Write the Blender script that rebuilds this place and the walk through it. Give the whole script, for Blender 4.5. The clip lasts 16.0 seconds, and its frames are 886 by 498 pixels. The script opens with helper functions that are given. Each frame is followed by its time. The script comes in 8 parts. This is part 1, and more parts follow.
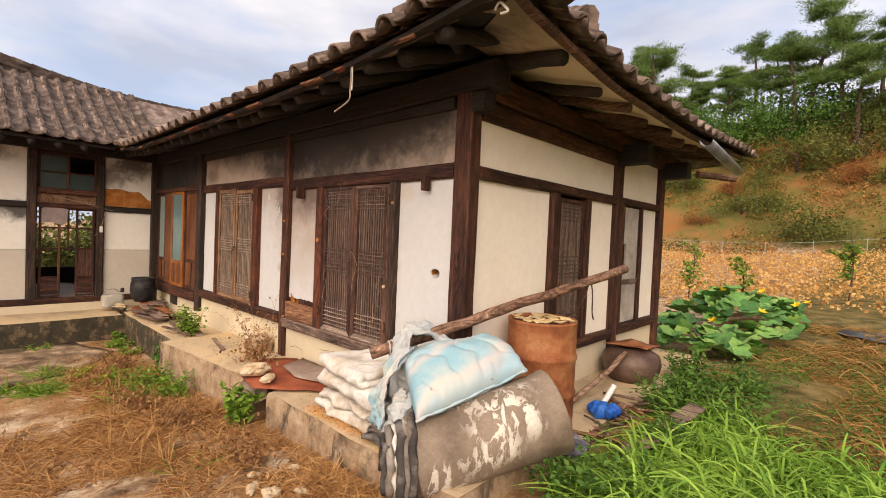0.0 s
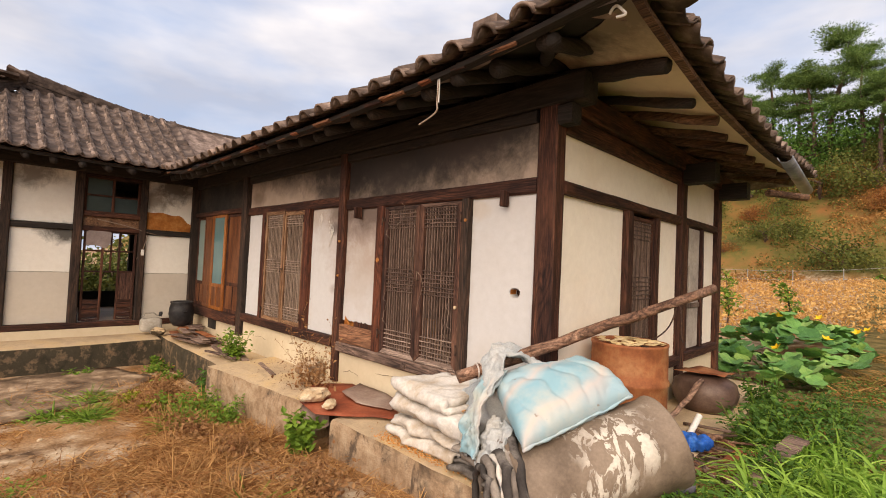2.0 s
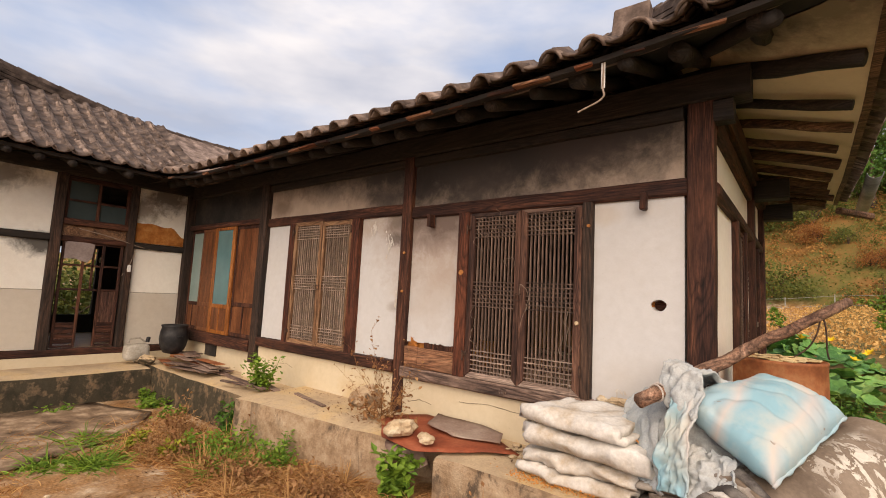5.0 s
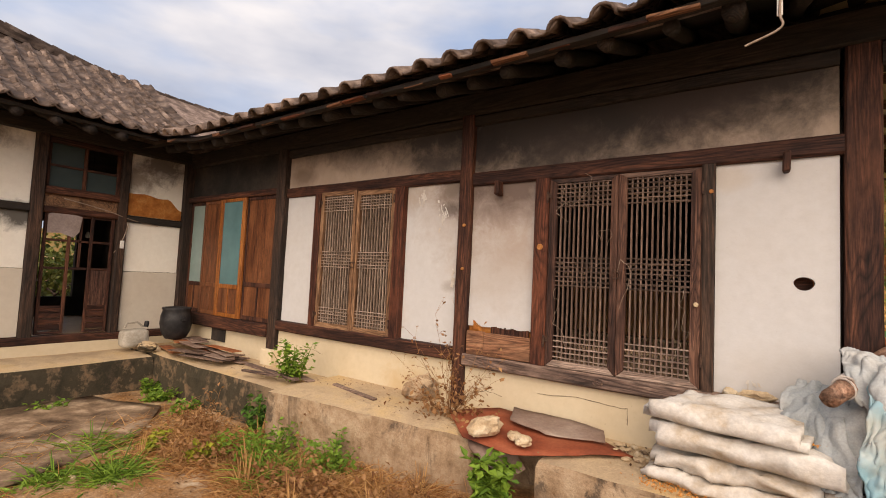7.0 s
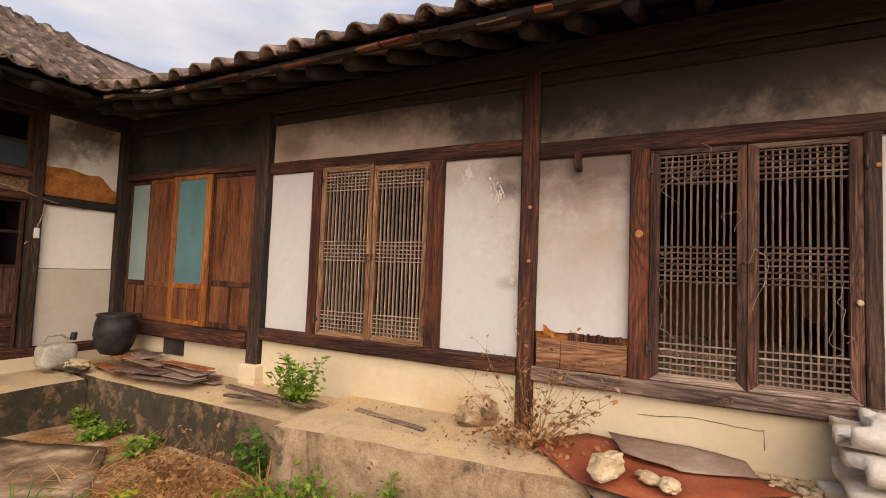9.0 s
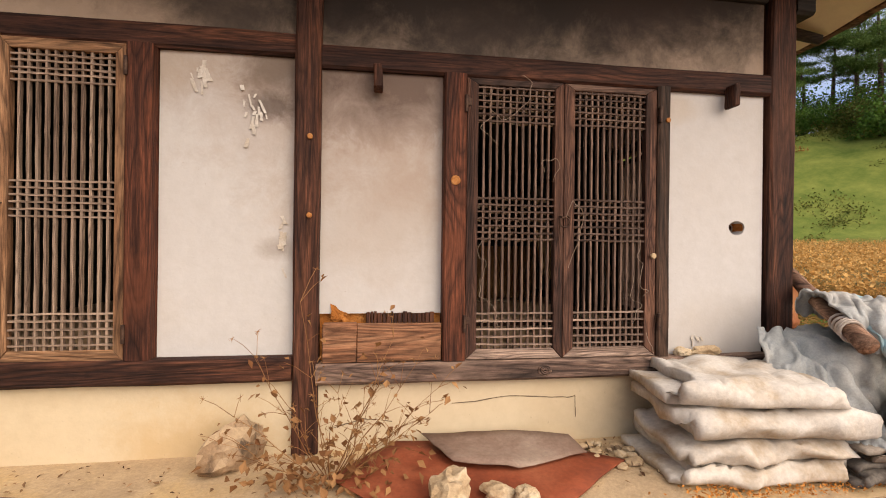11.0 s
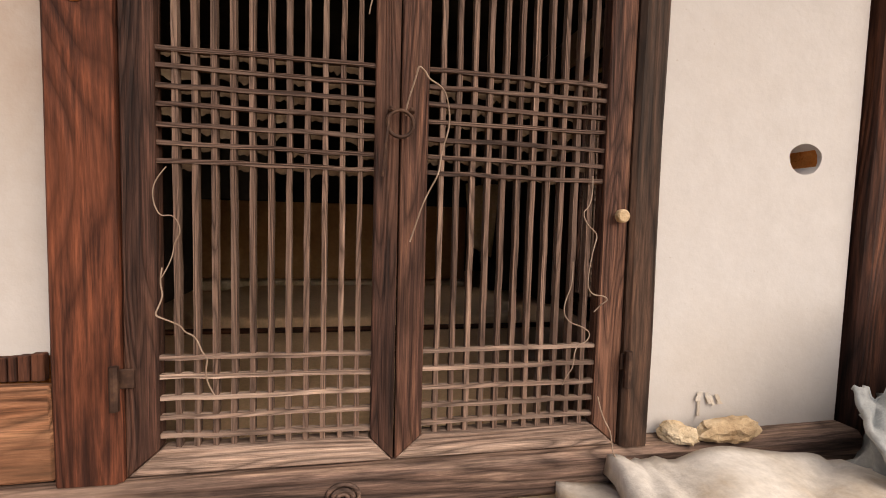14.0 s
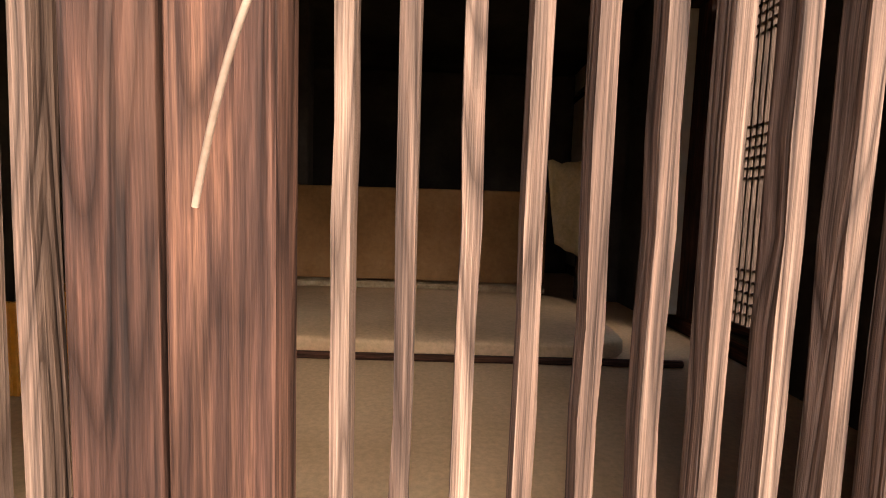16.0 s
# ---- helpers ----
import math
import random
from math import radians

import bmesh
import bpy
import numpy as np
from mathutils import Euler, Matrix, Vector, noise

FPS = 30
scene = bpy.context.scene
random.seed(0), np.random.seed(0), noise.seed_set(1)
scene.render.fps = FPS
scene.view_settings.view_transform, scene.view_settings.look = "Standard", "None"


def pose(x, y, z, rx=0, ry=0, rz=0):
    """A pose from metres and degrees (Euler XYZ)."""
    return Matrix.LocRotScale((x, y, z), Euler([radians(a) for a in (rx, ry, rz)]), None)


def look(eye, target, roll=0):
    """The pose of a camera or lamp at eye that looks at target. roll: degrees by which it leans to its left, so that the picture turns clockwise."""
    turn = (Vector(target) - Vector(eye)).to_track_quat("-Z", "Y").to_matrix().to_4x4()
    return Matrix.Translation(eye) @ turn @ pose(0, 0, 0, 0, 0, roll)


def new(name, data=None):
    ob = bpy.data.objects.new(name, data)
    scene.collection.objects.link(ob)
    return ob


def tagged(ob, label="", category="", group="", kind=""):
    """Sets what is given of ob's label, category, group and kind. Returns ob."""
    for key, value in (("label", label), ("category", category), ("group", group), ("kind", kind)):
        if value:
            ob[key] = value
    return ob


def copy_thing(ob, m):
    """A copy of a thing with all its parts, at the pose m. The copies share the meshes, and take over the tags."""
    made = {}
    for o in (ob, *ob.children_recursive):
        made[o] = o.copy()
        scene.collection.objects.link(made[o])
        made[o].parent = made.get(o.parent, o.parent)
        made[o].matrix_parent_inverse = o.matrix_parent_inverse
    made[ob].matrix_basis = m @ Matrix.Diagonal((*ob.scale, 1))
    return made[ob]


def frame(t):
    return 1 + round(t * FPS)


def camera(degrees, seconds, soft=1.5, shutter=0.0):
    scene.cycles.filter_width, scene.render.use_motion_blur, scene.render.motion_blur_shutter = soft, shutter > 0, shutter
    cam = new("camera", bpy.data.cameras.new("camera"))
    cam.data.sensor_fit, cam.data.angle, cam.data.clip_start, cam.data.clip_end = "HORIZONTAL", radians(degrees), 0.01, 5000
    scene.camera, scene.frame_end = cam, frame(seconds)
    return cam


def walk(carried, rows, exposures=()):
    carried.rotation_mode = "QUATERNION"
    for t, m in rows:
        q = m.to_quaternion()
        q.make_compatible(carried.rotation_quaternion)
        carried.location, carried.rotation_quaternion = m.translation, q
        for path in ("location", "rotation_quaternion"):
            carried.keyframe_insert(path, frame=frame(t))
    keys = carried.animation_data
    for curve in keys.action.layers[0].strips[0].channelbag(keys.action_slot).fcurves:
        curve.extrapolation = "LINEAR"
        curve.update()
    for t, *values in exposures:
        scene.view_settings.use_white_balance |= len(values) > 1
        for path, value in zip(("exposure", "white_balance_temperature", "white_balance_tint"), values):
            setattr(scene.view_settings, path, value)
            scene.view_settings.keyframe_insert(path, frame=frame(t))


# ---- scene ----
cam = camera(87.6, 16.0, soft=1.0)
METRES, EYE, TILT, LEAN, TURN = 8.3, 2.02, 0.0, 0.0, 43.1
ROWS = [
    (0.0, 0.0, 0.0, 0.0, 0.07, -1.61, -2.46),
    (0.5, -0.0165, 0.0089, -0.0039, 0.78, -0.57, -2.51),
    (1.0, -0.0339, 0.0083, -0.0051, 1.15, 0.36, -2.47),
    (1.5, -0.0515, 0.0072, -0.0076, 1.42, 1.04, -2.43),
    (2.0, -0.0659, 0.0185, -0.0135, 1.48, 1.87, -2.53),
    (2.5, -0.0849, 0.031, -0.0183, 0.74, 2.97, -2.76),
    (3.0, -0.1146, 0.0312, -0.0238, -0.76, 4.41, -2.86),
    (3.5, -0.1419, 0.0402, -0.0299, -1.87, 5.43, -2.96),
    (4.0, -0.1734, 0.0523, -0.034, -2.99, 6.27, -3.06),
    (6.5, -0.3023, 0.1402, -0.0445, -7.72, 3.92, -2.71),
    (7.0, -0.3233, 0.1647, -0.0457, -8.2, 3.4, -2.7),
    (7.5, -0.3442, 0.1893, -0.0445, -8.75, 2.98, -2.72),
    (8.0, -0.3752, 0.2202, -0.0466, -10.27, 3.09, -2.78),
    (10.5, -0.4201, 0.3997, -0.0534, -40.82, 1.24, -0.59),
    (11.0, -0.399, 0.4253, -0.0562, -51.28, 0.05, -0.63),
    (11.5, -0.3781, 0.4499, -0.0526, -54.17, 0.19, -1.01),
    (12.0, -0.3603, 0.4694, -0.0551, -57.67, -0.47, -1.04),
    (12.5, -0.3244, 0.4758, -0.0593, -60.22, -1.26, -1.04),
    (13.0, -0.2818, 0.4774, -0.0613, -60.44, -2.43, -0.99),
    (13.5, -0.2354, 0.4779, -0.0616, -58.27, -3.38, -1.28),
    (14.0, -0.2007, 0.4734, -0.0607, -53.72, -3.97, -1.57),
    (14.5, -0.1744, 0.4789, -0.0623, -49.37, -4.71, -1.96),
    (15.0, -0.1527, 0.4942, -0.0608, -46.1, -5.7, -2.09),
    (15.5, -0.1393, 0.5076, -0.062, -44.55, -6.06, -1.94),
    (16.0, -0.1160, 0.5207, -0.0672, -42.7, -4.76, -1.86),
]
walk(cam, [(t, pose(0, 0, EYE, TILT, LEAN, TURN) @ pose(METRES * x, METRES * y, METRES * z, 90 + pitch, roll, yaw)) for t, x, y, z, yaw, pitch, roll in ROWS],
     [(0.0, 0.96, 8250, 17), (4.0, 0.78, 8250, 17), (6.5, 0.76, 8250, 17), (8.0, 0.69, 8250, 17), (11.0, 0.87, 8250, 17), (13.5, 0.84, 8250, 17), (14.5, 0.84, 8250, 17), (15.0, 1.12, 8250, 17), (15.5, 1.85, 8250, 16), (16.0, 2.4, 8250, 15)])

# ---- light ----
SUN_EL, SUN_ROT = 38.0, 150.0
world = bpy.data.worlds.new("overcast_sky")
scene.world = world
world.use_nodes = True
wn, wl = world.node_tree.nodes, world.node_tree.links
wn.clear()
sky = wn.new("ShaderNodeTexSky")
sky.sky_type, sky.sun_disc = "NISHITA", False
sky.sun_elevation, sky.sun_rotation = radians(SUN_EL), radians(SUN_ROT)
sky.dust_density, sky.air_density = 2.0, 1.2
wtc = wn.new("ShaderNodeTexCoord")
wmap = wn.new("ShaderNodeMapping")
wmap.inputs["Scale"].default_value = (1.0, 1.0, 3.0)
wmap.inputs["Location"].default_value = (0.35, 0.1, 0.2)
cloud = wn.new("ShaderNodeTexNoise")
cloud.inputs["Scale"].default_value, cloud.inputs["Detail"].default_value, cloud.inputs["Roughness"].default_value = 1.5, 6.0, 0.5
cramp = wn.new("ShaderNodeValToRGB")
cramp.color_ramp.elements[0].position, cramp.color_ramp.elements[1].position = 0.36, 0.56
shade = wn.new("ShaderNodeTexNoise")
shade.inputs["Scale"].default_value, shade.inputs["Detail"].default_value = 2.3, 5.0
sramp = wn.new("ShaderNodeValToRGB")
sramp.color_ramp.elements[0].position, sramp.color_ramp.elements[1].position = 0.35, 0.65
sramp.color_ramp.elements[0].color, sramp.color_ramp.elements[1].color = (3.1, 3.9, 5.5, 1), (6.0, 6.7, 7.9, 1)
wmix = wn.new("ShaderNodeMixRGB")
blue = wn.new("ShaderNodeMixRGB")
blue.inputs[0].default_value = 0.55
blue.inputs[2].default_value = (2.2, 4.2, 8.4, 1)
wbg = wn.new("ShaderNodeBackground")
wbg.inputs["Strength"].default_value = 0.085
wout = wn.new("ShaderNodeOutputWorld")
wl.new(wtc.outputs["Generated"], wmap.inputs["Vector"])
wl.new(wmap.outputs["Vector"], cloud.inputs["Vector"])
wl.new(wmap.outputs["Vector"], shade.inputs["Vector"])
wl.new(cloud.outputs["Fac"], cramp.inputs["Fac"])
wl.new(shade.outputs["Fac"], sramp.inputs["Fac"])
wl.new(sky.outputs["Color"], blue.inputs[1])
wl.new(cramp.outputs["Color"], wmix.inputs[0])
wl.new(blue.outputs["Color"], wmix.inputs[1])
wl.new(sramp.outputs["Color"], wmix.inputs[2])
wl.new(wmix.outputs["Color"], wbg.inputs["Color"])
wl.new(wbg.outputs["Background"], wout.inputs["Surface"])
sun_data = bpy.data.lights.new("sun", "SUN")
sun_data.energy, sun_data.angle, sun_data.color = 2.3, radians(70), (1.0, 0.95, 0.88)
sun = new("sun", sun_data)
_e, _r = radians(SUN_EL), radians(SUN_ROT)
sun.matrix_world = look((math.sin(_r) * math.cos(_e) * 60, math.cos(_r) * math.cos(_e) * 60, math.sin(_e) * 60), (0, 0, 0))


# ---- materials ----
def ramp(nt, fac, stops):
    r = nt.nodes.new("ShaderNodeValToRGB")
    while len(r.color_ramp.elements) < len(stops):
        r.color_ramp.elements.new(0.5)
    for e, (p, c) in zip(r.color_ramp.elements, stops):
        e.position = p
        e.color = (*c, 1) if len(c) == 3 else c
    nt.links.new(fac, r.inputs["Fac"])
    return r.outputs["Color"]


def noise_tex(nt, vec, scale, detail=5.0, rough=0.6, distort=0.0):
    n = nt.nodes.new("ShaderNodeTexNoise")
    n.inputs["Scale"].default_value, n.inputs["Detail"].default_value = scale, detail
    n.inputs["Roughness"].default_value, n.inputs["Distortion"].default_value = rough, distort
    nt.links.new(vec, n.inputs["Vector"])
    return n.outputs["Fac"]


def mix(nt, fac, a, b, mode="MIX"):
    m = nt.nodes.new("ShaderNodeMixRGB")
    m.blend_type = mode
    for sock, v in zip(m.inputs, (fac, a, b)):
        if isinstance(v, (int, float)):
            sock.default_value = v if sock.type == "VALUE" else (v, v, v, 1)
        elif isinstance(v, tuple):
            sock.default_value = (*v, 1)
        else:
            nt.links.new(v, sock)
    return m.outputs["Color"]


def base_mat(name, rough=0.85, metal=0.0):
    m = bpy.data.materials.new(name)
    m.use_nodes = True
    nt = m.node_tree
    b = nt.nodes["Principled BSDF"]
    b.inputs["Roughness"].default_value, b.inputs["Metallic"].default_value = rough, metal
    b.inputs["Specular IOR Level"].default_value = 0.25 if rough < 0.8 else 0.12
    tc = nt.nodes.new("ShaderNodeTexCoord")
    return m, nt, b, tc.outputs["Object"]


def scaled(nt, vec, s, loc=(0, 0, 0)):
    mp = nt.nodes.new("ShaderNodeMapping")
    mp.inputs["Scale"].default_value = s
    mp.inputs["Location"].default_value = loc
    nt.links.new(vec, mp.inputs["Vector"])
    return mp.outputs["Vector"]


def bump(nt, b, height, strength=0.4, dist=0.01):
    bp = nt.nodes.new("ShaderNodeBump")
    bp.inputs["Strength"].default_value, bp.inputs["Distance"].default_value = strength, dist
    nt.links.new(height, bp.inputs["Height"])
    nt.links.new(bp.outputs["Normal"], b.inputs["Normal"])


def rand_shift(nt, vec, amount=7.0):
    oi = nt.nodes.new("ShaderNodeObjectInfo")
    ml = nt.nodes.new("ShaderNodeMath")
    ml.operation = "MULTIPLY"
    ml.inputs[1].default_value = amount
    nt.links.new(oi.outputs["Random"], ml.inputs[0])
    ad = nt.nodes.new("ShaderNodeVectorMath")
    nt.links.new(vec, ad.inputs[0])
    nt.links.new(ml.outputs[0], ad.inputs[1])
    return ad.outputs[0], oi.outputs["Random"]


def mottled(name, c0, c1, c2, scale=3.0, fine=40.0, rough=0.9, relief=0.4, dist=0.008, metal=0.0, vary=0.0):
    """A plain surface with large blotches and fine grain."""
    m, nt, b, v = base_mat(name, rough, metal)
    if vary:
        v, rnd = rand_shift(nt, v)
    big = noise_tex(nt, v, scale, 5, 0.62)
    small = noise_tex(nt, v, fine, 4, 0.7)
    col = ramp(nt, big, [(0.3, c0), (0.5, c1), (0.7, c2)])
    g = ramp(nt, small, [(0.25, (0.62, 0.62, 0.62)), (0.75, (1.25, 1.25, 1.25))])
    col = mix(nt, 0.55, col, g, "MULTIPLY")
    if vary:
        t = ramp(nt, rnd, [(0.0, (1 - vary,) * 3), (1.0, (1 + vary,) * 3)])
        col = mix(nt, 1.0, col, t, "MULTIPLY")
    nt.links.new(col, b.inputs["Base Color"])
    hgt = mix(nt, 0.5, big, small)
    bump(nt, b, hgt, relief, dist)
    return m


def wood(name, axis, c0, c1, c2, rough=0.75, relief=0.5, knots=True, fine=1.0, soot=0.0, rings=16.0, line=0.7):
    """Weathered timber: growth-ring lines along one axis, fibres, blotches and eyes round knots."""
    m, nt, b, v = base_mat(name, rough)
    v, rnd = rand_shift(nt, v)

    def along(across, length):
        q = [across * fine] * 3
        q["xyz".index(axis)] = length
        return scaled(nt, v, tuple(q))
    g = noise_tex(nt, along(38.0, 2.0), 1.0, 6, 0.65, 1.6)
    big = noise_tex(nt, along(7.0, 0.7), 1.0, 4, 0.55, 0.4)
    hair = noise_tex(nt, along(150.0, 9.0), 1.0, 4, 0.7)
    flow = noise_tex(nt, along(6.5, 0.75 * fine ** 0.5), 1.0, 1.5, 0.35, 0.25)
    ml = nt.nodes.new("ShaderNodeMath")
    ml.operation, ml.inputs[1].default_value = "MULTIPLY", rings
    nt.links.new(flow, ml.inputs[0])
    pp = nt.nodes.new("ShaderNodeMath")
    pp.operation, pp.inputs[1].default_value = "PINGPONG", 0.5
    nt.links.new(ml.outputs[0], pp.inputs[0])
    lines = ramp(nt, pp.outputs[0], [(0.0, (0, 0, 0)), (0.16, (0.45, 0.45, 0.45)), (0.5, (1, 1, 1))])
    f = mix(nt, 0.5, g, big)
    col = ramp(nt, f, [(0.36, c0), (0.5, c1), (0.66, c2)])
    col = mix(nt, line, col, ramp(nt, lines, [(0.0, (0.30, 0.27, 0.26)), (0.5, (0.95, 0.95, 0.95)), (1.0, (1.45, 1.4, 1.35))]), "MULTIPLY")
    col = mix(nt, 0.75, col, ramp(nt, hair, [(0.36, (0.35, 0.34, 0.33)), (0.62, (1.45, 1.45, 1.45))]), "MULTIPLY")
    wear = noise_tex(nt, along(3.0, 1.6), 1.0, 5, 0.65)
    col = mix(nt, ramp(nt, wear, [(0.52, (0, 0, 0)), (0.72, (0.5, 0.5, 0.5))]), col, c2)
    if soot:
        blot = noise_tex(nt, v, 1.3, 4, 0.6)
        col = mix(nt, ramp(nt, blot, [(0.42 - soot * 0.2, (0, 0, 0)), (0.62, (soot, soot, soot))]), col, (0.02, 0.017, 0.015))
    nt.links.new(col, b.inputs["Base Color"])
    bump(nt, b, mix(nt, 0.5, lines, mix(nt, 0.5, g, hair)), relief, 0.007 / fine ** 0.5)
    return m


def plaster(name, white, dirt, spots, fade=0.5, ragged=1.9):
    """Lime plaster with soot and rain stains round given places (x, y, z, radius, strength)."""
    m, nt, b, v = base_mat(name, 0.92)
    big = noise_tex(nt, v, 1.7, 6, 0.6)
    small = noise_tex(nt, v, 14.0, 5, 0.7)
    dots = noise_tex(nt, v, 60.0, 2, 0.5)
    col = mix(nt, ramp(nt, big, [(0.45, (0, 0, 0)), (0.78, (fade * 0.7, fade * 0.7, fade * 0.7))]), white, dirt)
    col = mix(nt, 0.2, col, ramp(nt, small, [(0.3, (0.70, 0.67, 0.63)), (0.7, (1.1, 1.1, 1.1))]), "MULTIPLY")
    col = mix(nt, ramp(nt, dots, [(0.72, (0, 0, 0)), (0.78, (0.3, 0.3, 0.3))]), col, (0.3, 0.24, 0.18))
    warp = noise_tex(nt, v, 4.2, 9, 0.74, 0.3)
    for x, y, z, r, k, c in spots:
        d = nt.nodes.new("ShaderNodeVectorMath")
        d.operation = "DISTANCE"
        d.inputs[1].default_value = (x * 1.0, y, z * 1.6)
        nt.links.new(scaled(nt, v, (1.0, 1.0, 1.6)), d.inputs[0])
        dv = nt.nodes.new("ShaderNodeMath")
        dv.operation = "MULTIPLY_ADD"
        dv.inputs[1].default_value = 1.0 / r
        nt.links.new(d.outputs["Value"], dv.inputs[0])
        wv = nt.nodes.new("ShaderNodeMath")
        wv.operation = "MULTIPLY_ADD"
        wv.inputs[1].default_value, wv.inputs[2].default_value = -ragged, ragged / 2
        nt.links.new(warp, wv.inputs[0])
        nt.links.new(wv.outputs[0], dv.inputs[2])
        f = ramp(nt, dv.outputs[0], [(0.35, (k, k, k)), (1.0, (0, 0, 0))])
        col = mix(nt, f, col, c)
    nt.links.new(col, b.inputs["Base Color"])
    bump(nt, b, mix(nt, 0.5, big, small), 0.35, 0.012)
    return m


def leafy(name, c0, c1, rough=0.6, trans=0.25):
    """Leaves and blades that differ from piece to piece."""
    m, nt, b, v = base_mat(name, rough)
    g = nt.nodes.new("ShaderNodeNewGeometry")
    n = noise_tex(nt, v, 0.9, 3, 0.6)
    f = mix(nt, 0.45, g.outputs["Random Per Island"], n)
    col = ramp(nt, f, [(0.2, c0), (0.8, c1)])
    nt.links.new(col, b.inputs["Base Color"])
    b.inputs["Subsurface Weight"].default_value = 0.0
    tr = nt.nodes.new("ShaderNodeBsdfTranslucent")
    ms = nt.nodes.new("ShaderNodeMixShader")
    ms.inputs[0].default_value = trans
    nt.links.new(col, tr.inputs["Color"])
    nt.links.new(b.outputs[0], ms.inputs[1])
    nt.links.new(tr.outputs[0], ms.inputs[2])
    nt.links.new(ms.outputs[0], nt.nodes["Material Output"].inputs["Surface"])
    return m


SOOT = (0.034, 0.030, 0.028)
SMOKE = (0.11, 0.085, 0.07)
WHITE = (0.55, 0.54, 0.535)
BROWN = ((0.014, 0.006, 0.005), (0.046, 0.018, 0.012), (0.145, 0.056, 0.031))
wood_z = wood("dark_timber_upright", "z", *BROWN)
wood_x = wood("dark_timber_along", "x", *BROWN)
wood_y = wood("dark_timber_across", "y", *BROWN)
sooty_z = wood("sooty_timber_upright", "z", (0.014, 0.010, 0.009), (0.036, 0.022, 0.016), (0.10, 0.052, 0.034), soot=0.35)
sooty_x = wood("sooty_timber_along", "x", (0.014, 0.011, 0.010), (0.028, 0.021, 0.018), (0.055, 0.037, 0.027), soot=0.7)
sooty_y = wood("sooty_timber_across", "y", (0.014, 0.011, 0.010), (0.030, 0.023, 0.019), (0.062, 0.04, 0.028), soot=0.7)
red_z = wood("reddish_timber_upright", "z", (0.022, 0.008, 0.006), (0.072, 0.024, 0.014), (0.20, 0.062, 0.031))
red_x = wood("reddish_timber_along", "x", (0.05, 0.016, 0.009), (0.16, 0.05, 0.026), (0.30, 0.11, 0.055))
grey_x = wood("greyed_timber_along", "x", (0.040, 0.027, 0.023), (0.130, 0.084, 0.068), (0.32, 0.22, 0.168))
grey_z = wood("greyed_timber_upright", "z", (0.035, 0.024, 0.021), (0.11, 0.072, 0.058), (0.27, 0.19, 0.145))
bar_z = wood("lattice_wood_upright", "z", (0.055, 0.034, 0.028), (0.14, 0.09, 0.07), (0.29, 0.20, 0.157), fine=5.0, rings=12.0, relief=0.9)
bar_x = wood("lattice_wood_along", "x", (0.03, 0.018, 0.015), (0.09, 0.056, 0.045), (0.24, 0.165, 0.13), fine=5.0, rings=12.0, relief=0.9)
dusty_x = wood("dusty_rail_wood", "x", (0.085, 0.058, 0.048), (0.22, 0.155, 0.125), (0.44, 0.33, 0.27), fine=2.0)
light_z = wood("light_lattice_upright", "z", (0.10, 0.068, 0.05), (0.24, 0.17, 0.13), (0.42, 0.32, 0.25), fine=5.0, rings=12.0)
light_x = wood("light_lattice_along", "x", (0.10, 0.068, 0.05), (0.25, 0.18, 0.14), (0.46, 0.35, 0.28), fine=5.0, rings=12.0)
tan_z = wood("tan_wood_upright", "z", (0.07, 0.034, 0.018), (0.20, 0.105, 0.058), (0.36, 0.21, 0.12))
tan_x = wood("tan_wood_along", "x", (0.07, 0.034, 0.018), (0.20, 0.105, 0.058), (0.36, 0.21, 0.12))
dark_z = wood("door_stile_wood", "z", (0.02, 0.010, 0.008), (0.072, 0.034, 0.025), (0.20, 0.098, 0.064), fine=2.2, relief=0.9)
dark_x = wood("door_rail_wood", "x", (0.022, 0.014, 0.012), (0.07, 0.04, 0.032), (0.17, 0.105, 0.08))
orange_z = wood("varnished_wood_upright", "z", (0.12, 0.035, 0.01), (0.26, 0.085, 0.022), (0.42, 0.17, 0.05), rough=0.45, relief=0.2, line=0.25, rings=8.0)
brown_panel = wood("brown_panel_wood", "z", (0.05, 0.016, 0.008), (0.14, 0.05, 0.022), (0.25, 0.10, 0.045), rough=0.5, relief=0.2, line=0.2, rings=8.0)
bare_x = wood("bare_plank_wood", "x", (0.06, 0.025, 0.013), (0.20, 0.09, 0.05), (0.36, 0.19, 0.11))
bark = wood("log_bark", "y", (0.06, 0.03, 0.02), (0.19, 0.10, 0.065), (0.38, 0.24, 0.17), relief=0.9, fine=0.6)
raft_x = wood("rafter_wood_along", "x", (0.03, 0.016, 0.010), (0.11, 0.056, 0.034), (0.28, 0.16, 0.10), soot=0.35)
trunk_mat = wood("pine_bark", "z", (0.03, 0.018, 0.013), (0.09, 0.055, 0.04), (0.2, 0.12, 0.085), fine=0.15)
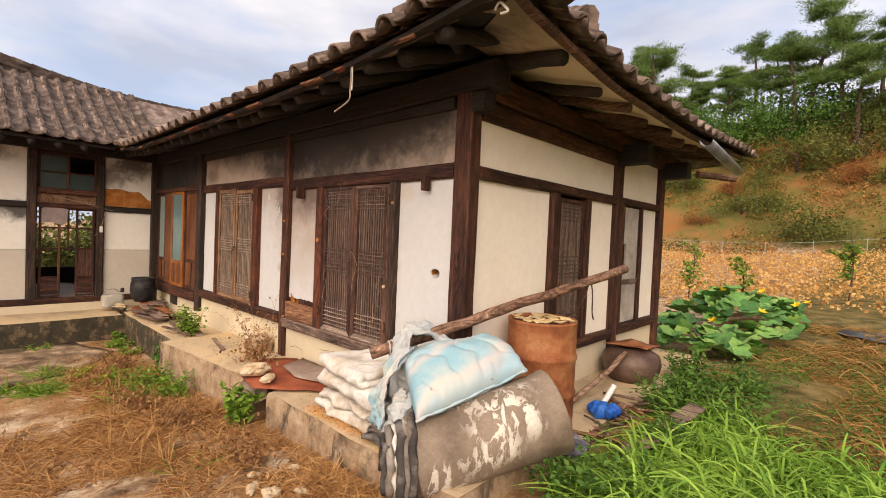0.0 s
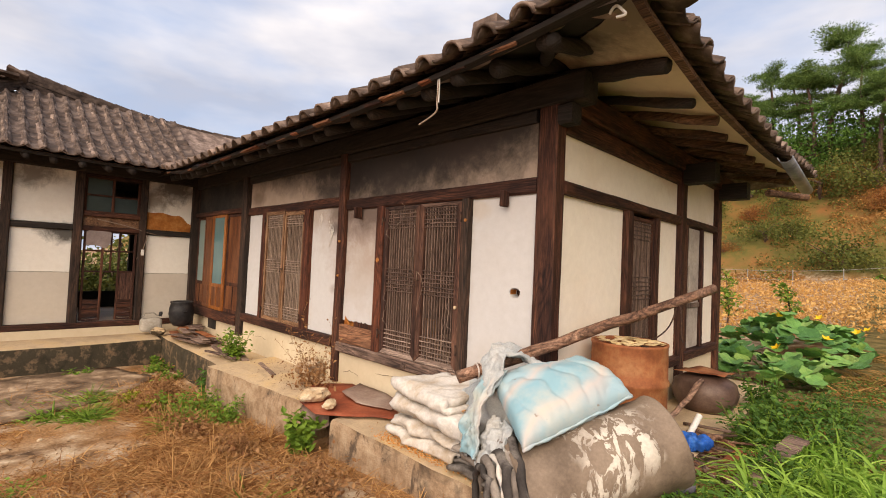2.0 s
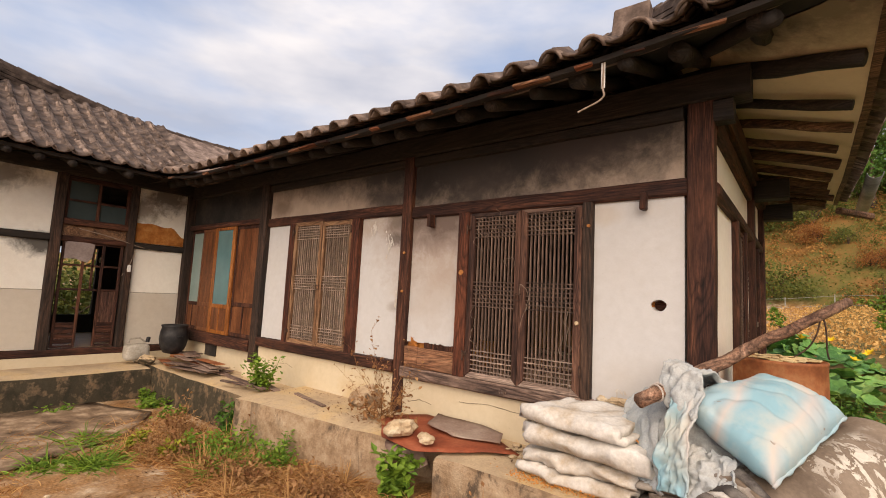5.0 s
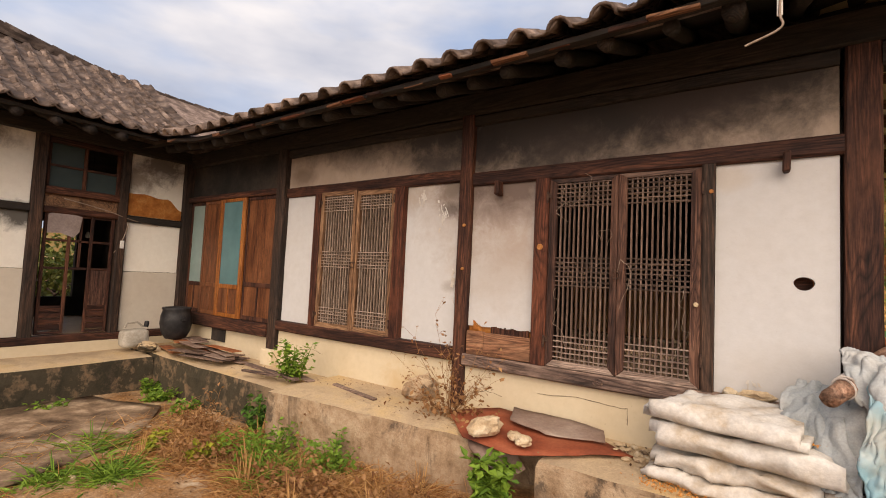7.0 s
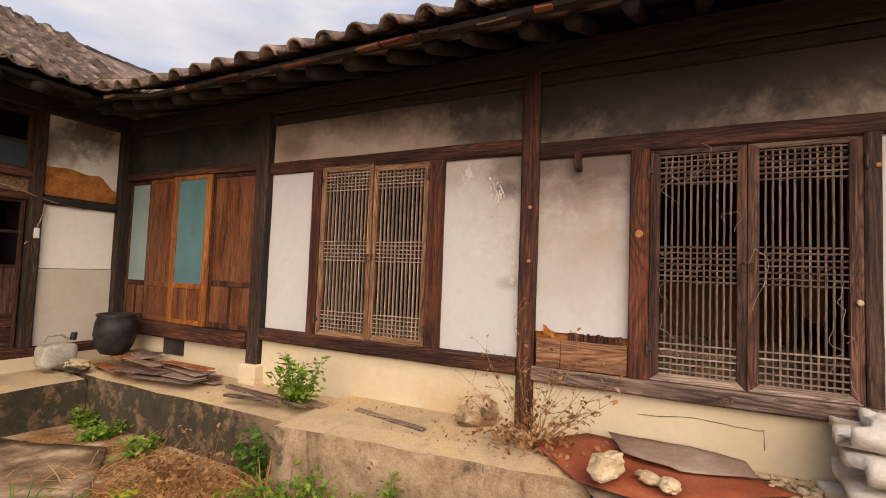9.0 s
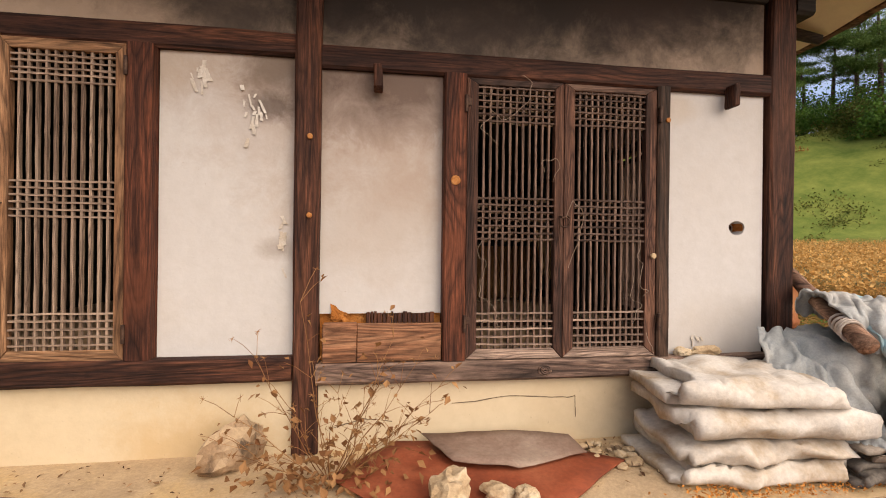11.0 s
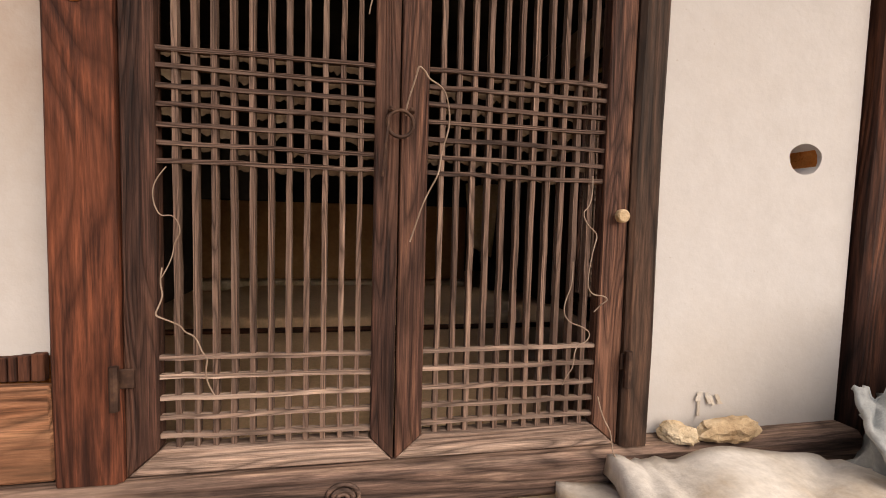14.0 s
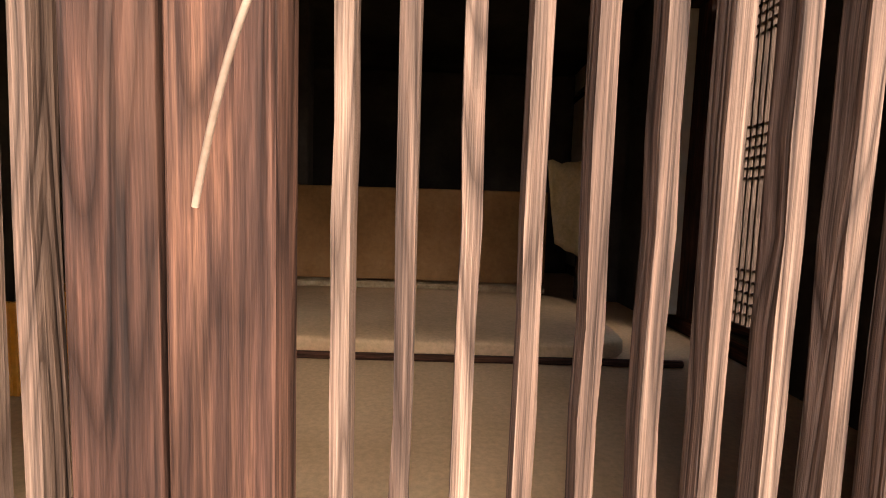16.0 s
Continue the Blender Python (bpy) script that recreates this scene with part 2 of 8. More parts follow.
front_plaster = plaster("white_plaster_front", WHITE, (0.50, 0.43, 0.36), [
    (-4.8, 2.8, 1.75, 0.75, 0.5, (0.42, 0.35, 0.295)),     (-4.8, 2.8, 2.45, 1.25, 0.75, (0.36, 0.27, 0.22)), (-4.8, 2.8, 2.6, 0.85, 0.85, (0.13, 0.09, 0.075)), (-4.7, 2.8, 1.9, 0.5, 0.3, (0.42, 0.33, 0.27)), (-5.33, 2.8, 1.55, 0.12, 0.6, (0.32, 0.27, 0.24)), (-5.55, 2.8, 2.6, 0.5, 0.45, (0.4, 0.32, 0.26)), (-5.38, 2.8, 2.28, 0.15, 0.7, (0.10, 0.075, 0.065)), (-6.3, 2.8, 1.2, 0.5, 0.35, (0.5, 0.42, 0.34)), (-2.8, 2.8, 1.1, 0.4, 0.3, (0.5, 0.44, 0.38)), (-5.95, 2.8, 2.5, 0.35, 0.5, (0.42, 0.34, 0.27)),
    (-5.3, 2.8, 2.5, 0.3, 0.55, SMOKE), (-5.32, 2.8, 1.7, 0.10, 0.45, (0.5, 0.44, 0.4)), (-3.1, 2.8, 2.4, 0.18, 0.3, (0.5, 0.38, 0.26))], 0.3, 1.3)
# Soot stains; the eave shade is put into the same dark spots.
upper_plaster = plaster("smoked_shaded_plaster", (0.40, 0.31, 0.245), (0.20, 0.14, 0.105), [
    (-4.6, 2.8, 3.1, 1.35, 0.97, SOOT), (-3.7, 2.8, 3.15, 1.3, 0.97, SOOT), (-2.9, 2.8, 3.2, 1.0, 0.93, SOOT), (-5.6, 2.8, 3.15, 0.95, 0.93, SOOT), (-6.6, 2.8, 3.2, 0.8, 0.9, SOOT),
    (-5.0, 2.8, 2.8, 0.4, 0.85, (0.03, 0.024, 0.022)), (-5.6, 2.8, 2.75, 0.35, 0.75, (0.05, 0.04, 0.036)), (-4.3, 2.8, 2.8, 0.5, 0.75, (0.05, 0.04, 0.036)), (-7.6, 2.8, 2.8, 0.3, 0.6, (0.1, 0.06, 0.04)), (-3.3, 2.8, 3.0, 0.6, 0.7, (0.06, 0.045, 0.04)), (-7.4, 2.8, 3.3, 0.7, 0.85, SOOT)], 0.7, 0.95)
side_plaster = plaster("white_plaster_side", (0.85, 0.76, 0.64), (0.70, 0.57, 0.42), [(-2.4, 5.2, 3.0, 0.4, 0.3, (0.5, 0.33, 0.15))], 0.5)
wing_plaster = plaster("white_plaster_wing", (0.80, 0.76, 0.68), (0.66, 0.56, 0.45), [
    (-10.4, 0.75, 2.15, 0.35, 0.9, (0.04, 0.035, 0.03)), (-10.4, 0.3, 3.1, 0.5, 0.75, SMOKE), (-10.4, 2.4, 3.1, 0.55, 0.9, SMOKE), (-10.4, 2.0, 2.85, 0.45, 0.8, (0.2, 0.15, 0.11)), (-10.4, -0.5, 3.2, 0.6, 0.8, SMOKE)], 0.5)
grey_dado = plaster("grey_dado_render", (0.56, 0.50, 0.42), (0.46, 0.39, 0.31), [], 0.8)
base_render = plaster("cream_base_render", (0.62, 0.52, 0.37), (0.48, 0.37, 0.24), [(-5.7, 2.8, 0.55, 0.5, 0.5, (0.5, 0.32, 0.14)), (-3.2, 2.8, 0.7, 0.3, 0.4, (0.25, 0.2, 0.15))], 0.7)
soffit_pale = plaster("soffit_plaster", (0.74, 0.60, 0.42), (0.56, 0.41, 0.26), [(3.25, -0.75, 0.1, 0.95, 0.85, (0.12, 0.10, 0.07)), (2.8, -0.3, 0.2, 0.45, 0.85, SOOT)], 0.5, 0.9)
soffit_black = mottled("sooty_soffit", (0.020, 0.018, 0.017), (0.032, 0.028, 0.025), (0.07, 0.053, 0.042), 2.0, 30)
clay = mottled("bare_clay_daub", (0.30, 0.10, 0.025), (0.46, 0.17, 0.045), (0.56, 0.26, 0.09), 9, 45, relief=1.0, dist=0.03)


def concrete_material():
    """Cast concrete: sandy worn top, streaked and mossy faces."""
    m, nt, b, v = base_mat("weathered_concrete", 0.93)
    geo = nt.nodes.new("ShaderNodeNewGeometry")
    sp = nt.nodes.new("ShaderNodeSeparateXYZ")
    nt.links.new(geo.outputs["Normal"], sp.inputs[0])
    top = ramp(nt, sp.outputs["Z"], [(0.35, (0, 0, 0)), (0.7, (1, 1, 1))])
    big = noise_tex(nt, v, 1.6, 6, 0.62)
    mid = noise_tex(nt, v, 7.0, 6, 0.68)
    fine = noise_tex(nt, v, 60.0, 4, 0.7)
    face = ramp(nt, mid, [(0.3, (0.21, 0.128, 0.073)), (0.5, (0.36, 0.245, 0.155)), (0.7, (0.47, 0.35, 0.235))])
    sand = ramp(nt, big, [(0.32, (0.40, 0.29, 0.19)), (0.5, (0.54, 0.40, 0.255)), (0.66, (0.60, 0.42, 0.22))])
    run = noise_tex(nt, scaled(nt, v, (3.2, 3.2, 1.5)), 1.0, 7, 0.72, 0.8)
    patch = noise_tex(nt, v, 1.1, 5, 0.7, 0.4)
    moss = mix(nt, 1.0, ramp(nt, run, [(0.50, (0, 0, 0)), (0.58, (0.85, 0.85, 0.85))]), ramp(nt, patch, [(0.44, (0.05, 0.05, 0.05)), (0.56, (1, 1, 1))]), "MULTIPLY")
    face = mix(nt, moss, face, (0.075, 0.055, 0.042))
    xs_ = nt.nodes.new("ShaderNodeSeparateXYZ")
    nt.links.new(v, xs_.inputs[0])
    rg = nt.nodes.new("ShaderNodeMapRange")
    rg.inputs["From Min"].default_value, rg.inputs["From Max"].default_value = -6.6, -7.4
    nt.links.new(xs_.outputs["X"], rg.inputs["Value"])
    far_moss = mix(nt, 1.0, ramp(nt, mid, [(0.34, (0.15, 0.15, 0.15)), (0.5, (0.93, 0.93, 0.93))]), rg.outputs[0], "MULTIPLY")
    face = mix(nt, far_moss, face, (0.038, 0.034, 0.023))
    dust = ramp(nt, mid, [(0.55, (0, 0, 0)), (0.72, (0.45, 0.45, 0.45))])
    sand = mix(nt, dust, sand, (0.22, 0.16, 0.11))
    col = mix(nt, top, face, sand)
    col = mix(nt, 0.5, col, ramp(nt, fine, [(0.25, (0.6, 0.6, 0.6)), (0.75, (1.28, 1.28, 1.28))]), "MULTIPLY")
    nt.links.new(col, b.inputs["Base Color"])
    bump(nt, b, mix(nt, 0.5, mid, fine), 0.7, 0.02)
    return m


concrete = concrete_material()
tile_mat = mottled("grey_roof_tile", (0.045, 0.033, 0.027), (0.135, 0.095, 0.077), (0.29, 0.215, 0.175), 5, 34, 0.85, 0.6, vary=0.45)
rust = mottled("rusted_steel", (0.13, 0.035, 0.015), (0.30, 0.10, 0.04), (0.42, 0.20, 0.09), 4.5, 30, 0.7, 0.5, 0.004)
rust_red = mottled("red_rusted_sheet", (0.12, 0.03, 0.017), (0.27, 0.065, 0.03), (0.36, 0.11, 0.055), 3, 45, 0.75, 0.3, 0.003)
rust_grey = mottled("grey_rusted_sheet", (0.13, 0.075, 0.055), (0.24, 0.16, 0.125), (0.33, 0.25, 0.2), 3, 45, 0.75, 0.3, 0.003)
iron = mottled("old_iron", (0.03, 0.018, 0.014), (0.07, 0.04, 0.03), (0.14, 0.08, 0.055), 20, 90, 0.6, 0.4, 0.002, 0.4)
blackpot = mottled("black_iron_pot", (0.010, 0.010, 0.011), (0.022, 0.021, 0.022), (0.05, 0.046, 0.044), 6, 60, 0.5, 0.3, 0.003)
brownjar = mottled("brown_glazed_jar", (0.05, 0.028, 0.02), (0.11, 0.065, 0.05), (0.18, 0.12, 0.09), 4, 60, 0.45, 0.2, 0.002)
stone = mottled("pale_stone", (0.36, 0.24, 0.14), (0.56, 0.42, 0.27), (0.70, 0.58, 0.42), 9, 60, 0.95, 0.9, 0.02)
felt = mottled("cream_felt", (0.40, 0.30, 0.20), (0.59, 0.545, 0.49), (0.68, 0.655, 0.62), 4, 40, 0.95, 0.6, 0.010)
paper = mottled("torn_paper", (0.50, 0.36, 0.18), (0.62, 0.46, 0.25), (0.7, 0.56, 0.36), 5, 60, 0.9, 0.2, 0.003)
floor_paper = mottled("oiled_floor_paper", (0.56, 0.37, 0.22), (0.68, 0.46, 0.29), (0.74, 0.53, 0.35), 1.6, 60, 0.6, 0.2, 0.003)
room_wall = mottled("smoky_room_wall", (0.22, 0.11, 0.045), (0.33, 0.17, 0.075), (0.42, 0.24, 0.12), 1.2, 30, 0.9, 0.2, 0.004)
# Near-black stands for unlit rooms: their gloom is put into the wall colour.
unlit_room = mottled("unlit_room_wall", (0.03, 0.026, 0.022), (0.06, 0.05, 0.042), (0.1, 0.085, 0.07), 1.5, 30, 0.9, 0.2, 0.004)
pvc = mottled("white_pvc", (0.6, 0.58, 0.54), (0.7, 0.68, 0.64), (0.76, 0.74, 0.7), 6, 50, 0.45, 0.1, 0.002)
wire_mat = mottled("pale_wire", (0.20, 0.14, 0.10), (0.30, 0.22, 0.17), (0.42, 0.33, 0.26), 30, 90, 0.6, 0.1, 0.001)


def glass_mat(name, tint, rough=0.08):
    m, nt, b, v = base_mat(name, rough)
    b.inputs["Specular IOR Level"].default_value = 0.6
    n = noise_tex(nt, v, 3.0, 4, 0.6)
    nt.links.new(ramp(nt, n, [(0.3, tuple(c * 0.75 for c in tint)), (0.7, tint)]), b.inputs["Base Color"])
    return m


frosted = glass_mat("frosted_green_glass", (0.26, 0.36, 0.34), 0.3)
teal_glass = glass_mat("teal_frosted_glass", (0.09, 0.20, 0.215), 0.25)
dusty_glass = glass_mat("dusty_dark_glass", (0.045, 0.065, 0.065), 0.2)


# ---- building blocks of meshes ----
def thing(name, label, category, at=(0, 0, 0), group="", kind=""):
    e = new(name)
    e.location = at
    e.empty_display_size = 0.2
    return tagged(e, label, category, group, kind)


ROOTS = {}


def origin(ob):
    o = Vector((0, 0, 0))
    while ob is not None:
        o += ob.location
        ob = ob.parent
    return o


def part(name, bm, material, parent=None, label="", smooth=False):
    """Link a bmesh, given in world metres, as one mesh object."""
    me = bpy.data.meshes.new(name)
    if smooth:
        for f in bm.faces:
            f.smooth = True
    bm.to_mesh(me)
    bm.free()
    me.materials.append(material)
    ob = new(name, me)
    if parent is not None:
        me.transform(Matrix.Translation(-origin(parent)))
        ob.parent = parent
    if label:
        ob["label"] = label
    return ob


def solo(name, bm, material, label, category, group="", kind="", smooth=False):
    return tagged(part(name, bm, material, None, "", smooth), label, category, group, kind)


def setting(name, bm, material, label, category, smooth=False):
    return solo(name, bm, material, label, category, "", "structure", smooth)


def box(bm, x0, x1, y0, y1, z0, z1, bev=0.0, jit=0.0):
    vs = [bm.verts.new((x, y, z)) for x in (x0, x1) for y in (y0, y1) for z in (z0, z1)]
    if jit:
        for v in vs:
            v.co += Vector((random.uniform(-jit, jit), random.uniform(-jit, jit), random.uniform(-jit, jit)))
    fs = [bm.faces.new([vs[i] for i in q]) for q in ((0, 1, 3, 2), (4, 6, 7, 5), (0, 4, 5, 1), (2, 3, 7, 6), (0, 2, 6, 4), (1, 5, 7, 3))]
    if bev:
        es = list({e for f in fs for e in f.edges})
        bmesh.ops.bevel(bm, geom=es, offset=bev, segments=1, affect="EDGES")
    return bm


def boxed(x0, x1, y0, y1, z0, z1, bev=0.006, jit=0.0):
    return box(bmesh.new(), x0, x1, y0, y1, z0, z1, bev, jit)


def rough_beam(x0, x1, y0, y1, z0, z1, axis, wob=0.006, step=0.25, bev=0.012, seed=0):
    """A hand-hewn timber: uneven along its length."""
    lo, hi = {"x": (x0, x1), "y": (y0, y1), "z": (z0, z1)}[axis]
    n = max(2, int((hi - lo) / step))
    bm = bmesh.new()
    rings = []
    for i in range(n + 1):
        a = lo + (hi - lo) * i / n
        p0, p1, q0, q1 = {"x": (y0, y1, z0, z1), "y": (x0, x1, z0, z1), "z": (x0, x1, y0, y1)}[axis]
        ring = []
        pts = [(p0 + bev, q0), (p1 - bev, q0), (p1, q0 + bev), (p1, q1 - bev), (p1 - bev, q1), (p0 + bev, q1), (p0, q1 - bev), (p0, q0 + bev)]
        for j, (p, q) in enumerate(pts):
            w = Vector((a * 1.7 + seed * 3.1, p * 3 + j * 0.2, q * 3))
            p += wob * noise.noise(w)
            q += wob * noise.noise(w + Vector((9, 4, 2)))
            ring.append(bm.verts.new({"x": (a, p, q), "y": (p, a, q), "z": (p, q, a)}[axis]))
        rings.append(ring)
    for r, s in zip(rings, rings[1:]):
        for j in range(8):
            bm.faces.new((r[j], r[(j + 1) % 8], s[(j + 1) % 8], s[j]))
    bm.faces.new(rings[0][::-1])
    bm.faces.new(rings[-1])
    bmesh.ops.recalc_face_normals(bm, faces=bm.faces)
    return bm


def tube(bm, pts, radii, seg=8, wob=0.0, cap=True):
    """A round bar along points, with its own radius at each."""
    pts = [Vector(p) for p in pts]
    if not isinstance(radii, (list, tuple)):
        radii = [radii] * len(pts)
    rings, up = [], Vector((0.13, 0.27, 0.95))
    for i, (p, r) in enumerate(zip(pts, radii)):
        d = (pts[min(i + 1, len(pts) - 1)] - pts[max(i - 1, 0)]).normalized()
        if abs(d.dot(up)) > 0.98:
            up = Vector((0.95, 0.1, 0.2))
        s = d.cross(up).normalized()
        u = s.cross(d).normalized()
        ring = []
        for j in range(seg):
            a = 2 * math.pi * j / seg
            q = r * (1 + wob * noise.noise(Vector((p.x * 3 + math.cos(a), p.y * 3 + math.sin(a), p.z * 3 + j * 0.3))))
            ring.append(bm.verts.new(p + s * math.cos(a) * q + u * math.sin(a) * q))
        rings.append(ring)
    for r0, r1 in zip(rings, rings[1:]):
        for j in range(seg):
            bm.faces.new((r0[j], r0[(j + 1) % seg], r1[(j + 1) % seg], r1[j]))
    if cap:
        bm.faces.new(rings[0][::-1])
        bm.faces.new(rings[-1])
    return bm


def lathe(bm, profile, at, seg=32, wob=0.0, axis=None):
    """Turn a profile of (radius, height) round an upright axis."""
    rings = []
    for r, h in profile:
        ring = []
        for j in range(seg):
            a = 2 * math.pi * j / seg
            q = r * (1 + wob * noise.noise(Vector((math.cos(a) * 1.5, math.sin(a) * 1.5, h * 4))))
            ring.append(bm.verts.new((at[0] + q * math.cos(a), at[1] + q * math.sin(a), at[2] + h)))
        rings.append(ring)
    for r0, r1 in zip(rings, rings[1:]):
        for j in range(seg):
            bm.faces.new((r0[j], r0[(j + 1) % seg], r1[(j + 1) % seg], r1[j]))
    bm.faces.new(rings[0][::-1])
    bm.faces.new(rings[-1])
    return bm


def mesh_stuff(name, verts, faces, material, smooth=False):
    me = bpy.data.meshes.new(name)
    me.from_pydata(verts, [], faces)
    me.materials.append(material)
    if smooth:
        me.polygons.foreach_set("use_smooth", [True] * len(me.polygons))
    return me


class Leaves:
    """Collects small blades and leaves into one mesh."""

    def __init__(self):
        self.v, self.f = [], []

    def blade(self, p, d, length, w, droop, seg=3):
        """A grass blade that bends over."""
        p, d = Vector(p), Vector(d).normalized()
        s = d.cross(Vector((random.uniform(-1, 1), random.uniform(-1, 1), 0.2))).normalized()
        b = len(self.v)
        for i in range(seg + 1):
            t = i / seg
            q = p + d * length * t + Vector((d.x, d.y, 0)) * length * droop * t * t * 0.6 - Vector((0, 0, 1)) * length * droop * t * t
            ww = w * (1 - t) ** 0.6 * 0.5 + 0.0004
            self.v += [tuple(q - s * ww), tuple(q + s * ww)]
        self.f += [(b + 2 * i, b + 2 * i + 1, b + 2 * i + 3, b + 2 * i + 2) for i in range(seg)]

    def leaf(self, p, n, size, asp=0.6):
        """A pointed leaf, folded along its middle."""
        p, n = Vector(p), Vector(n).normalized()
        u = n.cross(Vector((random.uniform(-1, 1), random.uniform(-1, 1), random.uniform(-1, 1)))).normalized()
        w = n.cross(u)
        b = len(self.v)
        for a, c, h in ((-0.5, 0, 0), (-0.1, asp / 2, 0.12), (0.5, 0, 0), (-0.1, -asp / 2, 0.12)):
            self.v.append(tuple(p + u * a * size + w * c * size + n * h * size))
        self.f += [(b, b + 1, b + 2), (b, b + 2, b + 3)]

    def made(self, name, mat):
        return mesh_stuff(name, self.v, self.f, mat)


def smoothstep(a, b, x):
    t = min(1.0, max(0.0, (x - a) / (b - a)))
    return t * t * (3 - 2 * t)


# ---- ground ----
def far_off(x, y):
    """How far a place lies out towards the hills, which bend round the field."""
    return math.hypot(max(x + 6.0, 0.0) * 0.9, y) if y > -4 else max(x, 0.0)


def ground_z(x, y):
    z = 0.4 * smoothstep(-7.5, 0.6, x)
    z += 0.12 * smoothstep(3.5, 8.0, y) * smoothstep(-3, -1, x)
    d = far_off(x, y) if y > 0 else min(far_off(x, 0.0), 9.0)
    z += 0.048 * min(max(0.0, d - 9.0), 30)
    if d > 39:
        z += 13.0 * smoothstep(37, 60, d) - 13.0 * smoothstep(37, 60, 39)
    if -14 < x < 6 and -8 < y < 9:
        z += 0.035 * noise.noise(Vector((x * 0.9, y * 0.9, 0.3))) + 0.014 * noise.noise(Vector((x * 3.1, y * 3.1, 2.3)))
    else:
        z += 0.25 * noise.noise(Vector((x * 0.12, y * 0.12, 0.3))) * smoothstep(12, 40, abs(x) + abs(y))
    return z


def axis_steps(fine0, fine1, lo, hi, step):
    a = list(np.arange(fine0, fine1, step))
    s, v = step, fine1
    while v < hi:
        a.append(v)
        s *= 1.22
        v += s
    a.append(hi)
    s, v = step, fine0 - step
    while v > lo:
        a.append(v)
        s *= 1.22
        v -= s
    a.append(lo)
    return sorted(a)


def ground_material():
    m, nt, b, v = base_mat("yard_earth", 0.95)
    big = noise_tex(nt, v, 0.7, 6, 0.6)
    mid = noise_tex(nt, v, 3.2, 6, 0.65)
    fine = noise_tex(nt, v, 40, 4, 0.7)
    peb = nt.nodes.new("ShaderNodeTexVoronoi")
    peb.inputs["Scale"].default_value = 34
    nt.links.new(v, peb.inputs["Vector"])
    soil = ramp(nt, mid, [(0.36, (0.10, 0.058, 0.034)), (0.45, (0.27, 0.165, 0.095)), (0.54, (0.47, 0.33, 0.205)), (0.64, (0.66, 0.53, 0.38))])
    straw = ramp(nt, fine, [(0.3, (0.20, 0.085, 0.03)), (0.7, (0.46, 0.23, 0.085))])
    col = mix(nt, ramp(nt, big, [(0.44, (0, 0, 0)), (0.58, (0.8, 0.8, 0.8))]), soil, straw)
    stones = ramp(nt, peb.outputs["Distance"], [(0.12, (1, 1, 1)), (0.22, (0, 0, 0))])
    pick = ramp(nt, noise_tex(nt, v, 5, 3, 0.5), [(0.55, (0, 0, 0)), (0.65, (0.8, 0.8, 0.8))])
    col = mix(nt, mix(nt, 1.0, stones, pick, "MULTIPLY"), col, (0.52, 0.45, 0.36))
    col = mix(nt, 0.5, col, ramp(nt, fine, [(0.25, (0.6, 0.6, 0.6)), (0.75, (1.3, 1.3, 1.3))]), "MULTIPLY")
    sep = nt.nodes.new("ShaderNodeSeparateXYZ")
    nt.links.new(v, sep.inputs[0])

    def band(sock, a, b_):
        r = nt.nodes.new("ShaderNodeMapRange")
        r.inputs["From Min"].default_value, r.inputs["From Max"].default_value = a, b_
        nt.links.new(sock, r.inputs["Value"])
        return r.outputs[0]
    grassy = ramp(nt, mid, [(0.35, (0.07, 0.055, 0.02)), (0.5, (0.15, 0.115, 0.04)), (0.65, (0.25, 0.17, 0.07))])
    zone = mix(nt, 1.0, band(sep.outputs["X"], -1.9, -1.2), band(sep.outputs["Y"], 1.6, 2.6), "MULTIPLY")
    col = mix(nt, zone, col, grassy)
    hill = ramp(nt, noise_tex(nt, v, 0.22, 6, 0.7), [(0.3, (0.05, 0.06, 0.018)), (0.45, (0.13, 0.11, 0.03)), (0.56, (0.22, 0.12, 0.04)), (0.7, (0.32, 0.11, 0.035))])
    meadow = ramp(nt, noise_tex(nt, v, 0.5, 5, 0.7), [(0.3, (0.08, 0.13, 0.025)), (0.7, (0.22, 0.25, 0.06))])
    slope = mix(nt, band(sep.outputs["X"], 5.0, 14.0), hill, meadow)
    col = mix(nt, band(sep.outputs["Z"], 2.0, 2.7), col, slope)
    nt.links.new(col, b.inputs["Base Color"])
    bump(nt, b, mix(nt, 0.5, mid, fine), 0.8, 0.03)
    return m


xs = axis_steps(-13, 3.5, -260, 260, 0.16)
ys = axis_steps(-3.0, 9.0, -260, 320, 0.16)
gv = [(x, y, ground_z(x, y)) for y in ys for x in xs]
W = len(xs)
gf = [(j * W + i, j * W + i + 1, (j + 1) * W + i + 1, (j + 1) * W + i) for j in range(len(ys) - 1) for i in range(W - 1)]
tagged(new("ground", mesh_stuff("ground", gv, gf, ground_material(), True)), "bare earth yard with straw, pebbles and a far grassy hillside", "ground", "", "structure")

# ---- main house: plinth, walls and posts ----
FY, SX, WX = 2.80, -2.38, -10.38


